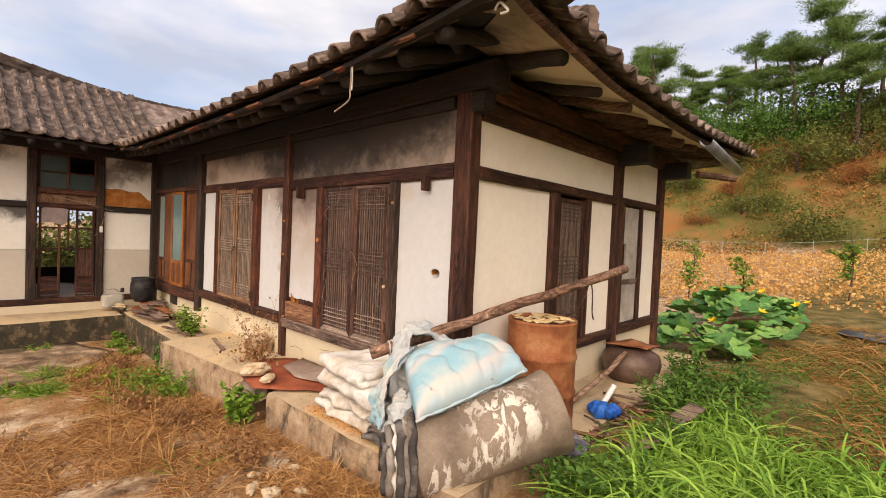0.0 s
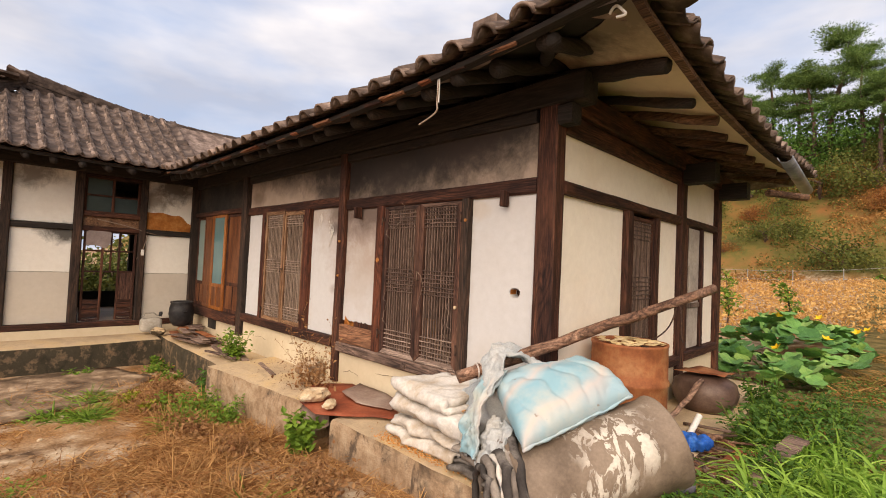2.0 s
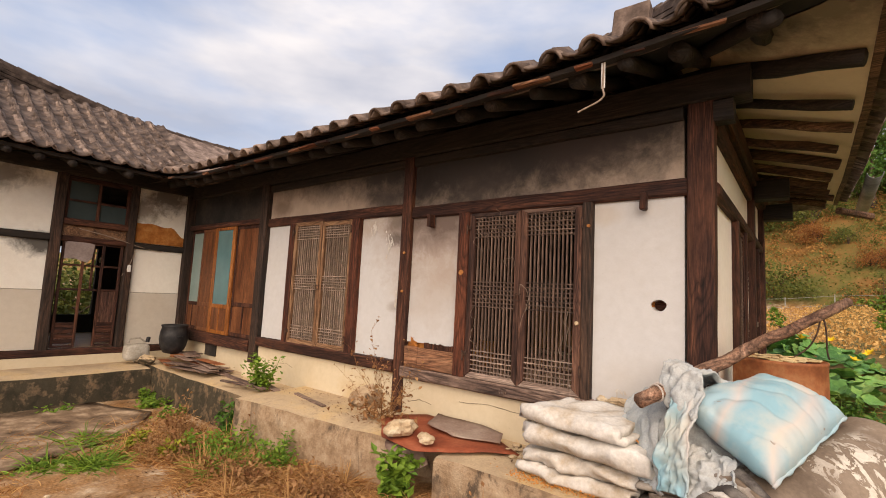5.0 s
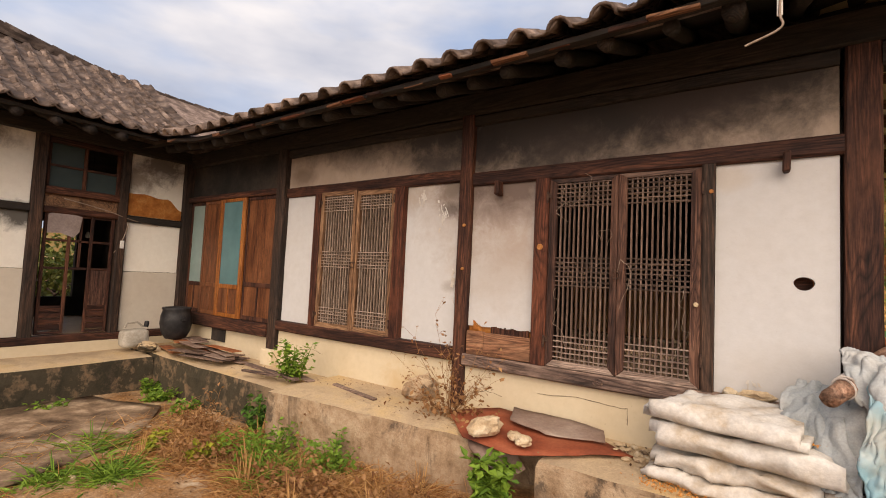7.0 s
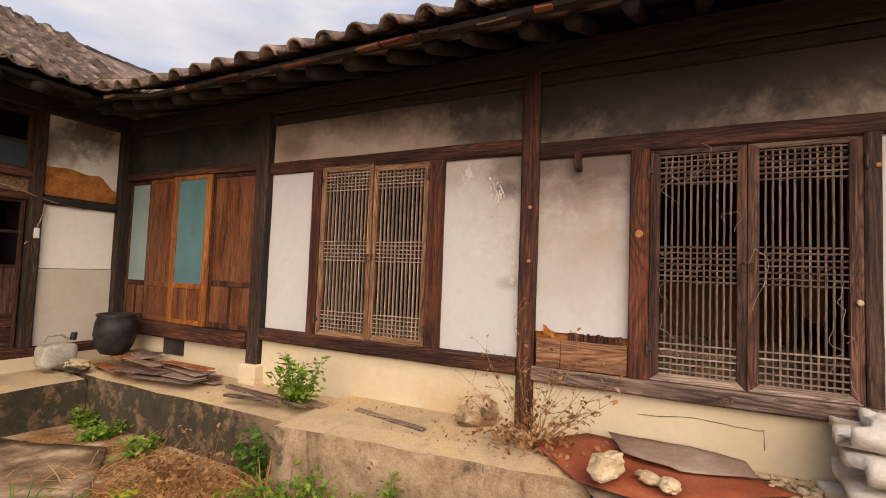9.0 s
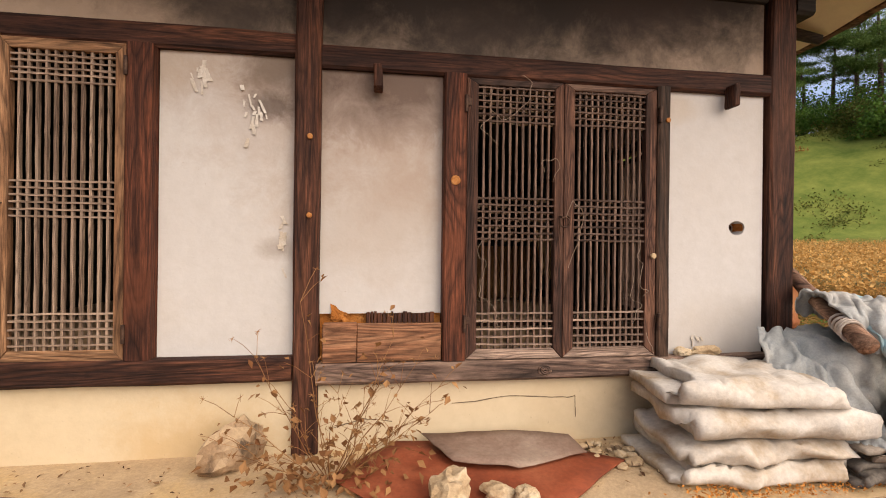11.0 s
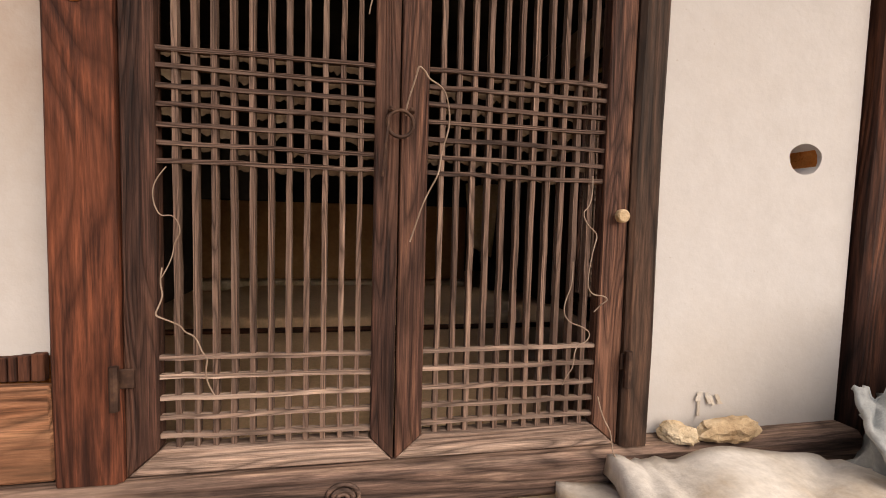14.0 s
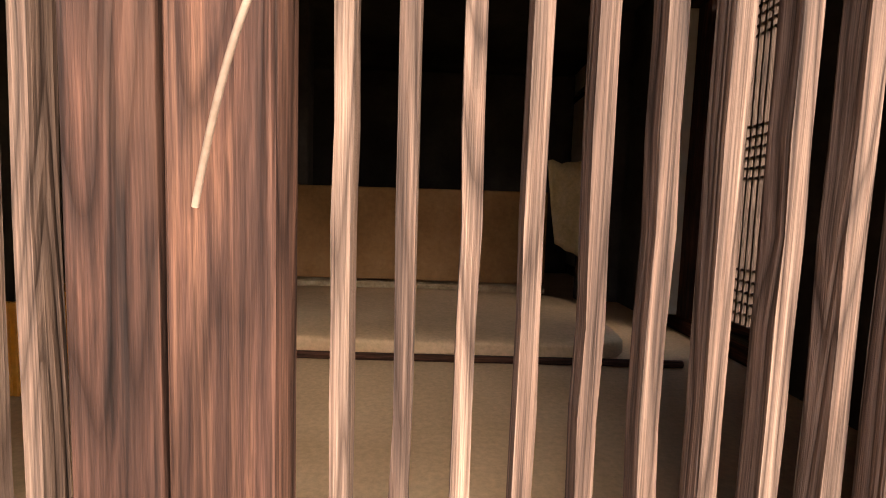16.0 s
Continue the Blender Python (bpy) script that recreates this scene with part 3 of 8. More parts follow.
def plinth_block(x0, x1, y0, y1, z0, z1, step=0.2):
    """Cast concrete with a worn, uneven top edge."""
    bm = bmesh.new()
    nx, ny = max(2, int((x1 - x0) / step)), max(2, int((y1 - y0) / step))
    top = {}
    for i in range(nx + 1):
        for j in range(ny + 1):
            x, y = x0 + (x1 - x0) * i / nx, y0 + (y1 - y0) * j / ny
            edge = 1 if (j == 0 or i == nx) else 0
            z = z1 + 0.012 * noise.noise(Vector((x * 2, y * 2, 1))) - 0.02 * edge - 0.02 * edge * max(0, noise.noise(Vector((x * 5, y * 5, 4))))
            o = 0.018 * noise.noise(Vector((x * 4, y * 4, 8)))
            top[i, j] = bm.verts.new((x + (o if i in (0, nx) else 0), y + (o if j in (0, ny) else 0), z))
    for i in range(nx):
        for j in range(ny):
            bm.faces.new((top[i, j], top[i + 1, j], top[i + 1, j + 1], top[i, j + 1]))
    loop = [(i, 0) for i in range(nx)] + [(nx, j) for j in range(ny)] + [(i, ny) for i in range(nx, 0, -1)] + [(0, j) for j in range(ny, 0, -1)]
    prev = [top[k] for k in loop]
    for lv in (0.06, 0.2, 1.0):
        row = []
        for k in loop:
            t = top[k].co
            z = t.z + (z0 - t.z) * lv
            o = 0.015 * noise.noise(Vector((t.x * 3, t.y * 3, z * 5))) + 0.012 * min(1, lv * 5)
            ox = o if k[0] == nx else (-o if k[0] == 0 else 0)
            oy = -o if k[1] == 0 else (o if k[1] == ny else 0)
            row.append(bm.verts.new((t.x + ox, t.y + oy, z)))
        for a in range(len(loop)):
            b_ = (a + 1) % len(loop)
            bm.faces.new((prev[a], row[a], row[b_], prev[b_]))
        prev = row
    bmesh.ops.recalc_face_normals(bm, faces=bm.faces)
    return bm


setting("plinth_front_east", plinth_block(-4.10, -1.72, 2.06, 2.86, -0.1, 0.50), concrete, "weathered cast concrete plinth with dark stains", "plinth")
west = plinth_block(-6.75, -4.62, 2.04, 2.86, -0.2, 0.50)
for v in west.verts:
    if v.co.y < 2.4:
        v.co.y += -0.14 + 0.10 * (v.co.x + 6.75)
setting("plinth_front_west", west, concrete, "weathered cast concrete plinth with dark stains", "plinth")
setting("plinth_gap", plinth_block(-4.60, -4.12, 2.45, 2.86, -0.1, 0.44), concrete, "broken piece of concrete plinth", "plinth")
setting("plinth_sunken", plinth_block(-10.3, -6.77, 2.10, 2.86, -0.2, 0.45), concrete, "stained concrete plinth before the sliding doors", "plinth")
setting("plinth_side", plinth_block(-2.36, -1.66, 2.88, 7.3, -0.1, 0.47), concrete, "concrete plinth along the side wall", "plinth")
setting("plinth_wing", plinth_block(-10.36, -9.55, -6.0, 2.06, -0.2, 0.42), concrete, "mossy dark concrete plinth of the wing", "plinth")


def posted(name, x0, x1, y0, y1, z0, z1, mat, seed):
    return setting(name, rough_beam(x0, x1, y0, y1, z0, z1, "z", 0.008, 0.3, 0.014, seed), mat, "dark weathered square timber post with knots", "post")


posted("post_corner", -2.51, -2.34, 2.76, 2.90, 0.92, 3.15, wood_z, 1)
posted("post_middle", -5.25, -5.12, 2.735, 2.86, 0.50, 3.15, wood_z, 2)
posted("post_left", -8.03, -7.87, 2.71, 2.86, 0.64, 3.15, sooty_z, 3)
setting("post_base", boxed(-8.06, -7.84, 2.66, 2.857, 0.44, 0.643, 0.015), base_render, "cream rendered stone under the post", "post base")
posted("post_side_middle", -2.46, -2.31, 5.54, 5.70, 0.50, 3.15, wood_z, 4)
posted("post_side_back", -2.46, -2.31, 7.06, 7.22, 0.50, 3.15, wood_z, 5)
posted("post_inner_corner", -10.46, -10.30, 2.68, 2.86, 0.50, 3.2, sooty_z, 6)


def beam(name, x0, x1, y0, y1, z0, z1, axis, mat, seed=0, label="dark weathered timber beam"):
    return setting(name, rough_beam(x0, x1, y0, y1, z0, z1, axis, 0.008, 0.3, 0.014, seed), mat, label, "beam")


beam("lintel_east", -5.13, -2.51, 2.765, 2.88, 2.49, 2.615, "x", wood_x, 1)
beam("lintel_west", -7.87, -5.25, 2.765, 2.88, 2.54, 2.66, "x", wood_x, 2)
beam("sill_east", -5.13, -2.53, 2.72, 2.88, 0.855, 0.96, "x", grey_x, 3, "cracked greyed timber sill with a knot")
beam("sill_west", -7.87, -5.25, 2.72, 2.88, 0.88, 1.0, "x", wood_x, 4)
beam("purlin_front", -10.6, -2.12, 2.74, 2.95, 3.15, 3.36, "x", sooty_x, 5, "soot-black purlin under the eaves")
beam("tie_front_east", -5.13, -2.53, 2.76, 2.9, 3.05, 3.148, "x", sooty_x, 6, "soot-black timber tie")
beam("tie_front_west", -7.87, -5.25, 2.76, 2.9, 3.05, 3.148, "x", sooty_x, 7, "soot-black timber tie")
beam("purlin_side", -2.49, -2.28, 2.97, 7.9, 3.13, 3.34, "y", wood_y, 8, "brown timber purlin under the eaves")
beam("tie_side", -2.47, -2.33, 2.90, 5.54, 2.97, 3.128, "y", wood_y, 9)
beam("lintel_side", -2.44, -2.32, 2.90, 5.54, 2.495, 2.59, "y", wood_y, 10)
beam("lintel_side_back", -2.44, -2.32, 5.70, 7.06, 2.51, 2.60, "y", wood_y, 11)
beam("sill_side", -2.44, -2.30, 2.90, 5.54, 0.86, 0.96, "y", wood_y, 12)
beam("sill_side_back", -2.44, -2.30, 5.70, 7.06, 0.88, 0.99, "y", wood_y, 13)
beam("beam_head_middle", -2.31, -1.98, 5.52, 5.72, 2.98, 3.2, "x", sooty_x, 14, "projecting beam end at the post")
beam("beam_head_back", -2.31, -1.98, 7.04, 7.24, 2.98, 3.2, "x", sooty_x, 15, "projecting beam end at the post")
beam("beam_head_corner_side", -2.34, -2.22, 2.76, 2.90, 3.0, 3.145, "x", sooty_x, 17, "projecting beam end at the corner post")


def panel(name, x0, x1, z0, z1, mat, label, y0=FY, y1=2.90, nx=10, seed=0, rag=0.0):
    """A plaster field with a slightly uneven face; rag: broken lower edge."""
    bm = bmesh.new()
    nz = max(3, int((z1 - z0) / 0.15))
    nx = max(3, int((x1 - x0) / 0.12))
    fr = {}
    for i in range(nx + 1):
        for j in range(nz + 1):
            x, z = x0 + (x1 - x0) * i / nx, z0 + (z1 - z0) * j / nz
            fr[i, j] = bm.verts.new((x, y0 + 0.006 * noise.noise(Vector((x * 2, z * 2, seed))), z))
    for i in range(nx):
        for j in range(nz):
            bm.faces.new((fr[i, j], fr[i + 1, j], fr[i + 1, j + 1], fr[i, j + 1]))
    edges = [e for e in bm.edges if e.is_boundary]
    ext = bmesh.ops.extrude_edge_only(bm, edges=edges)
    for v in ext["geom"]:
        if isinstance(v, bmesh.types.BMVert):
            v.co.y = y1
    bmesh.ops.recalc_face_normals(bm, faces=bm.faces)
    return setting(name, bm, mat, label, "wall")


def panel_side(name, y0, y1, z0, z1, mat, label, x0=SX, x1=-2.48):
    bm = boxed(x1, x0, y0, y1, z0, z1, 0.004)
    return setting(name, bm, mat, label, "wall")


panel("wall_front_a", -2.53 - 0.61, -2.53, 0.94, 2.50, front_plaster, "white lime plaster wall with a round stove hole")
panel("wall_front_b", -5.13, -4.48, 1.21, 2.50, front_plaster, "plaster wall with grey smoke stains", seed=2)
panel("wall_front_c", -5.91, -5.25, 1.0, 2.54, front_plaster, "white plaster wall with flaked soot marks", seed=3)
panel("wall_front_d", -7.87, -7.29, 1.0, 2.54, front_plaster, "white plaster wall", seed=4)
panel("wall_front_upper_east", -5.13, -2.53, 2.615, 3.06, upper_plaster, "smoke-blackened plaster over the lintel, eave shade in its colour", seed=5)
panel("wall_front_upper_west", -7.87, -5.25, 2.66, 3.06, upper_plaster, "smoke-stained plaster over the lintel, eave shade in its colour", seed=6)
panel("wall_base_east", -5.13, -2.36, 0.35, 0.86, base_render, "cream rendered base under the sill", 2.775, 2.90, seed=7)
panel("wall_base_west", -7.87, -5.25, 0.35, 0.885, base_render, "cream rendered base under the sill", 2.775, 2.90, seed=8)
panel("wall_behind_planks", -5.13, -4.48, 0.955, 1.215, clay, "bare clay behind broken plaster", 2.82, 2.90, seed=9)
panel_side("wall_side_a", 2.90, 4.06, 0.96, 2.50, side_plaster, "white plaster side wall")
panel_side("wall_side_b", 4.88, 5.54, 0.96, 2.50, side_plaster, "white plaster side wall")
panel_side("wall_side_c", 6.46, 7.06, 0.99, 2.51, side_plaster, "white plaster side wall")
panel_side("wall_side_upper_a", 2.90, 5.54, 2.585, 2.98, side_plaster, "cream plaster under the eaves")
panel_side("wall_side_upper_b", 5.70, 7.06, 2.595, 3.14, side_plaster, "cream plaster under the eaves")
panel_side("wall_side_base", 2.90, 7.2, 0.3, 0.88, base_render, "cream rendered base", -2.37, -2.48)
setting("wall_back", boxed(-13.0, -2.4, 7.1, 7.25, 0.2, 3.4), side_plaster, "plaster back wall", "wall")

# ---- wing at the far end ----
panel_w = lambda name, y0, y1, z0, z1, mat, label, x=WX: setting(name, boxed(x - 0.1, x, y0, y1, z0, z1, 0.004), mat, label, "wall")
for nm, y0, y1, s in (("post_wing_a", 1.82, 1.93, 21), ("post_wing_b", 0.87, 1.0, 22), ("post_wing_c", -0.02, 0.10, 23), ("post_wing_d", -1.9, -1.76, 24), ("post_wing_e", -4.0, -3.86, 25)):
    setting(nm, rough_beam(-10.46, -10.31, y0, y1, 0.6, 3.2, "z", 0.008, 0.3, 0.014, s), sooty_z, "dark timber post of the wing", "post")
spans = ((1.93, 2.68), (0.10, 0.87), (-1.76, -0.02), (-3.86, -1.9))
for i, (y0, y1) in enumerate(spans):
    k = "abcd"[i]
    panel_w("wall_wing_" + k, y0, y1, 1.50, 2.20, wing_plaster, "white plaster wall of the wing")
    panel_w("wall_wing_dado_" + k, y0, y1, 0.66, 1.495, grey_dado, "grey rendered lower wall of the wing", WX + 0.012)
    panel_w("wall_wing_upper_" + k, y0, y1, 2.305, 3.2, wing_plaster, "smoke-stained plaster of the wing")
    beam("rail_wing_" + k, -10.45, -10.33, y0, y1, 2.20, 2.30, "y", sooty_y, 30 + i)
setting("sill_wing", rough_beam(-10.45, -10.30, -4, 2.68, 0.56, 0.655, "y", 0.008, 0.3, 0.014, 41), wood_y, "worn timber sill of the wing", "beam")
setting("wall_wing_base", boxed(-10.5, -10.31, -6, 2.7, 0.2, 0.56), base_render, "rendered base of the wing", "wall")
setting("purlin_wing", rough_beam(-10.5, -10.3, -5, 2.9, 3.2, 3.38, "y", 0.008, 0.3, 0.014, 42), sooty_y, "soot-black purlin of the wing", "beam")
clay_bm = bmesh.new()
cv = []
for i in range(15):
    y = 1.935 + 0.74 * i / 14
    top = 2.62 + 0.06 * noise.noise(Vector((y * 4, 0, 1))) - 0.16 * smoothstep(2.45, 2.68, y)
    cv.append([clay_bm.verts.new((WX + 0.006 + 0.012 * noise.noise(Vector((y * 9, k, 0))), y, 2.305 + (top - 2.305) * k / 4)) for k in range(5)])
for a, b in zip(cv, cv[1:]):
    for k in range(4):
        clay_bm.faces.new((a[k], b[k], b[k + 1], a[k + 1]))
setting("clay_patch", clay_bm, clay, "bare orange clay daub where plaster fell off", "wall", True)

# ---- roofs ----
EAVE = 3.27


def rise(d):
    return 0.46 * d + 0.05 * d * d if d > 0 else 0.46 * d


def low_rise(d):
    return 0.43 * d + 0.022 * d * d if d > 0 else 0.43 * d


def lift(x, y):
    """How far the eaves rise at the corners and sag between them."""
    front = 0.24 * math.exp(-math.hypot(x + 1.4, y - 1.9) / 1.1) + 0.12 * math.exp(-math.hypot(x + 9.4, y + 2.3) / 1.3) - 0.085 * smoothstep(4.2, 2.3, y) * smoothstep(-9.4, -8.6, x)
    side = 0.05 - 0.12 * smoothstep(2.1, 3.6, y) + 0.14 * smoothstep(5.0, 8.0, y)
    w = smoothstep(-2.9, -1.8, x) * smoothstep(1.85, 2.5, y)
    return front + (side - front) * w


def roof_z(x, y):
    main = min(low_rise(y - 1.9), low_rise(-1.4 - x), low_rise(8.1 - y))
    if x < -12.0:
        main = min(main, low_rise(x + 14.6))
    wing = min(rise(-9.42 - x), rise(y + 2.3), rise(x + 14.6))
    return EAVE + max(main if y > 1.6 else -9, wing if x < -9.2 and -2.5 < y < 5.0 else -9) + lift(x, y)


rv, rf, idx = [], [], {}
gx = [-14.6 + 0.2 * i for i in range(67)]
gy = [-2.3 + 0.2 * i for i in range(53)]
for x in gx:
    for y in gy:
        z = roof_z(min(x, -1.4), y)
        if z > 2.6 and x < -1.5 and (y > 2.05 or x < -9.55):
            idx[round(x, 1), round(y, 1)] = len(rv)
            rv.append((x, y, z - 0.05))
for x in gx:
    for y in gy:
        q = [(round(x + a, 1), round(y + b, 1)) for a, b in ((0, 0), (0.2, 0), (0.2, 0.2), (0, 0.2))]
        if all(k in idx for k in q):
            rf.append([idx[k] for k in q])
roof = tagged(new("roof", mesh_stuff("roof", rv, rf, tile_mat)), "grey curved clay tile roof of the house and its wing", "roof", "", "structure")
sm = roof.modifiers.new("thick", "SOLIDIFY")
sm.thickness, sm.offset = 0.02, -1


def tile_mesh(name, r, length, thick, arc, seg=7, r2=None):
    """A curved clay tile along +y, crown up (arc > 0) or hollow up."""
    r2 = r2 or r * 0.92
    verts, faces = [], []
    for y, rr in ((0, r), (length, r2)):
        for t in (0, thick):
            for j in range(seg + 1):
                a = math.pi * (0.5 - arc / 2 + arc * j / seg)
                verts.append(((rr - t) * math.cos(a), y, (rr - t) * math.sin(a)))
    n = seg + 1
    for j in range(seg):
        faces += [(j, j + 1, 2 * n + j + 1, 2 * n + j), (n + j + 1, n + j, 3 * n + j, 3 * n + j + 1), (j + 1, j, n + j, n + j + 1), (2 * n + j, 2 * n + j + 1, 3 * n + j + 1, 3 * n + j)]
    faces += [(0, 2 * n, 3 * n, n), (n - 1, 2 * n - 1, 4 * n - 1, 3 * n - 1)]
    return mesh_stuff(name, verts, faces, tile_mat, True)


cover = tile_mesh("cover_tile", 0.085, 0.32, 0.018, 0.98)
count = [0]


def place_tile(x, y, slope_dir, me=cover, up=0.02, parent=roof, twist=0.05, narrow=1.0):
    """Lay one tile with its lower end at (x, y), running up the slope."""
    d = Vector(slope_dir)
    z0, z1 = roof_z(x, y), roof_z(x + d.x * 0.3, y + d.y * 0.3)
    yv = Vector((d.x * 0.3, d.y * 0.3, z1 - z0)).normalized()
    xv = yv.cross(Vector((0, 0, 1))).normalized()
    zv = xv.cross(yv)
    m = Matrix((xv, yv, zv)).transposed().to_4x4()
    ob = new("roof_tile", me)
    ob.matrix_world = Matrix.Translation((x, y, z0 + up)) @ m @ pose(0, 0, 0, random.uniform(-2, 2), random.uniform(-4, 4), random.gauss(0, 30 * twist)) @ Matrix.Diagonal((narrow, 1, narrow, 1))
    ob.parent = parent
    count[0] += 1
    return ob


stuff_v, stuff_f = [], []


def stuff_tile(x, y, slope_dir, me, up=0.02):
    d = Vector(slope_dir)
    z0, z1 = roof_z(x, y), roof_z(x + d.x * 0.3, y + d.y * 0.3)
    yv = Vector((d.x * 0.3, d.y * 0.3, z1 - z0)).normalized()
    xv = yv.cross(Vector((0, 0, 1))).normalized()
    zv = xv.cross(yv)
    m = Matrix.Translation((x, y, z0 + up)) @ Matrix((xv, yv, zv)).transposed().to_4x4() @ pose(0, 0, 0, random.uniform(-2, 2), random.uniform(-5, 5), random.gauss(0, 2))
    b = len(stuff_v)
    stuff_v.extend(tuple(m @ v.co) for v in me.vertices)
    stuff_f.extend([b + i for i in p.vertices] for p in me.polygons)


pan = tile_mesh("pan_tile", 0.16, 0.28, 0.016, -0.62, 5)
for v in pan.vertices:
    v.co.z = 0.168 - v.co.z
# wing slope: rows climb towards -x
for i in range(24):
    y = -2.3 + 0.206 * i
    for k in range(13):
        x = -9.40 - 0.2 * k
        if y + 2.3 < 0.2 * k + 0.05 or (y > 1.9 and y - 1.9 > 0.2 * k + 0.16):
            continue
        place_tile(x, y, (-1, 0), up=0.035, narrow=0.74)
        stuff_tile(x, y + 0.103, (-1, 0), pan, 0.015)
# front slope: the lower rows
for i in range(30):
    x = -1.5 - 0.275 * i
    for k in range(9):
        y = 1.86 + 0.2 * k
        if -1.4 - x < 0.2 * k - 0.1 or (x < -9.4 and -9.4 - x > 0.2 * k):
            continue
        if k < 2:
            place_tile(x, y, (0, 1), up=0.035)
        else:
            stuff_tile(x, y, (0, 1), cover)
        stuff_tile(x + 0.137, y + 0.02, (0, 1), pan, 0.02)
# side slope
for i in range(23):
    y = 2.05 + 0.265 * i
    for k in range(6):
        x = -1.36 - 0.2 * k
        if y - 1.9 < 0.2 * k - 0.1:
            continue
        if k < 2:
            place_tile(x, y, (-1, 0), up=0.035, twist=0.1)
        else:
            stuff_tile(x, y, (-1, 0), cover)
        stuff_tile(x, y + 0.132, (-1, 0), pan, 0.02)
field = new("tile_field", mesh_stuff("tile_field", stuff_v, stuff_f, tile_mat, True))
field.parent = roof
field["kind"] = "stuff"
# ridge of stacked flat tiles with a row of cover tiles on top


def ridge_line(a, b, n, h0, w, sag, parent_name, layers=4):
    """Stacked ridge tiles from a to b with a hanging curve."""
    bm = bmesh.new()
    pts = [Vector(a).lerp(Vector(b), i / n) - Vector((0, 0, sag * math.sin(math.pi * i / n))) for i in range(n + 1)]
    d = (Vector(b) - Vector(a)).normalized()
    s = Vector((-d.y, d.x, 0)).normalized()
    for i in range(n):
        for L in range(layers):
            p, q = pts[i], pts[i + 1]
            ww = w * (1.0 if L % 2 == 0 else 0.86) + random.uniform(-0.012, 0.012)
            z0, z1 = h0 * L / layers, h0 * (L + 1) / layers - 0.008
            vs = []
            for e, zz in ((p, z0), (p, z1), (q, z0), (q, z1)):
                for sg in (-1, 1):
                    vs.append(bm.verts.new(e + s * sg * ww + Vector((0, 0, zz + random.uniform(-0.004, 0.004)))))
            for f in ((0, 1, 3, 2), (4, 6, 7, 5), (0, 4, 5, 1), (2, 3, 7, 6), (0, 2, 6, 4), (1, 5, 7, 3)):
                bm.faces.new([vs[k] for k in f])
        tube(bm, [pts[i] + Vector((0, 0, h0 + 0.02)), pts[i + 1] + Vector((0, 0, h0 + 0.015))], [0.085, 0.075], 8)
    bmesh.ops.recalc_face_normals(bm, faces=bm.faces)
    ob = part(parent_name, bm, tile_mat, roof, "stacked flat tiles under round ridge tiles")
    return ob


zr = rise(2.58) + EAVE
ridge_line((-12.0, 0.2, zr + 0.0), (-12.0, 5.2, zr - 0.3), 18, 0.26, 0.14, 0.22, "ridge_wing")
ridge_line((-12.0, 0.2, zr + 0.02), (-9.9, -1.85, EAVE + 0.28), 10, 0.22, 0.12, 0.1, "hip_ridge_wing")
ridge_line((-1.62, 2.12, EAVE + 0.32), (-4.4, 4.9, EAVE + low_rise(3.0)), 12, 0.2, 0.12, 0.06, "hip_ridge_corner")
ridge_line((-12.0, 5.0, zr - 0.35), (-4.4, 5.0, EAVE + low_rise(3.05)), 20, 0.26, 0.14, 0.1, "ridge_main")
ridge_line((-1.52, 2.98, 3.30), (-2.3, 3.55, 3.72), 6, 0.24, 0.10, 0.0, "descending_ridge")
part("ridge_end_tile", box(bmesh.new(), -2.92, -2.68, 2.38, 2.52, 3.5, 3.83, 0.01, 0.02), tile_mat, roof, "upright broken ridge-end tile")
for f in range(7):
    b = box(bmesh.new(), -0.16, 0.16, -0.1, 0.1, 0, 0.04, 0.006, 0.015)
    bmesh.ops.transform(b, matrix=pose(-11.7 + 0.2 * random.random() * f, 0.1 - 0.13 * f, zr + 0.15 - 0.09 * f, random.uniform(-30, 30), random.uniform(-25, 25), random.uniform(0, 180)), verts=b.verts)
    part("broken_tile", b, tile_mat, roof)

# eaves: boards, soffit and rafters
def rafter(p, q, r, mat, name, par):
    bm = bmesh.new()
    p, q = Vector(p), Vector(q)
    tube(bm, [p.lerp(q, i / 5) + Vector((random.uniform(-0.012, 0.012), random.uniform(-0.012, 0.012), random.uniform(-0.008, 0.008))) for i in range(6)], [r * random.uniform(0.9, 1.1) for _ in range(6)], 9, 0.15)
    return part(name, bm, mat, par, "", True)


eaves = thing("eaves", "soot-black log rafters and pale soffit under the tiles", "eaves", (-5, 2.8, 3.2), kind="structure")
for i in range(24):
    x = -2.05 - 0.335 * i + random.uniform(-0.04, 0.04)
    lf = lift(x, 2.0)
    rafter((x + random.uniform(-0.03, 0.03), 2.10 + random.uniform(-0.06, 0.04), EAVE - 0.05 + lf), (x, 3.1, EAVE + 0.32 + lf * 0.3), random.uniform(0.048, 0.062), sooty_y, "rafter", eaves)
for i in range(10):
    y = 2.74 + 0.555 * i + random.uniform(-0.03, 0.03)
    yi = y + 0.27 * max(0.0, 1 - i / 4.0)
    lf = lift(-1.57, y)
    rafter((-1.58 + random.uniform(-0.05, 0.04), y, EAVE - 0.055 + lf), (-2.6, yi + 0.06, EAVE + 0.215 + lf * 0.3), random.uniform(0.04, 0.055), sooty_x if i < 2 else raft_x, "rafter", eaves)
rafter((-1.95, 2.05, EAVE - 0.07 + lift(-1.95, 2.05)), (-2.75, 3.1, EAVE + 0.34), 0.05, sooty_x, "rafter", eaves)
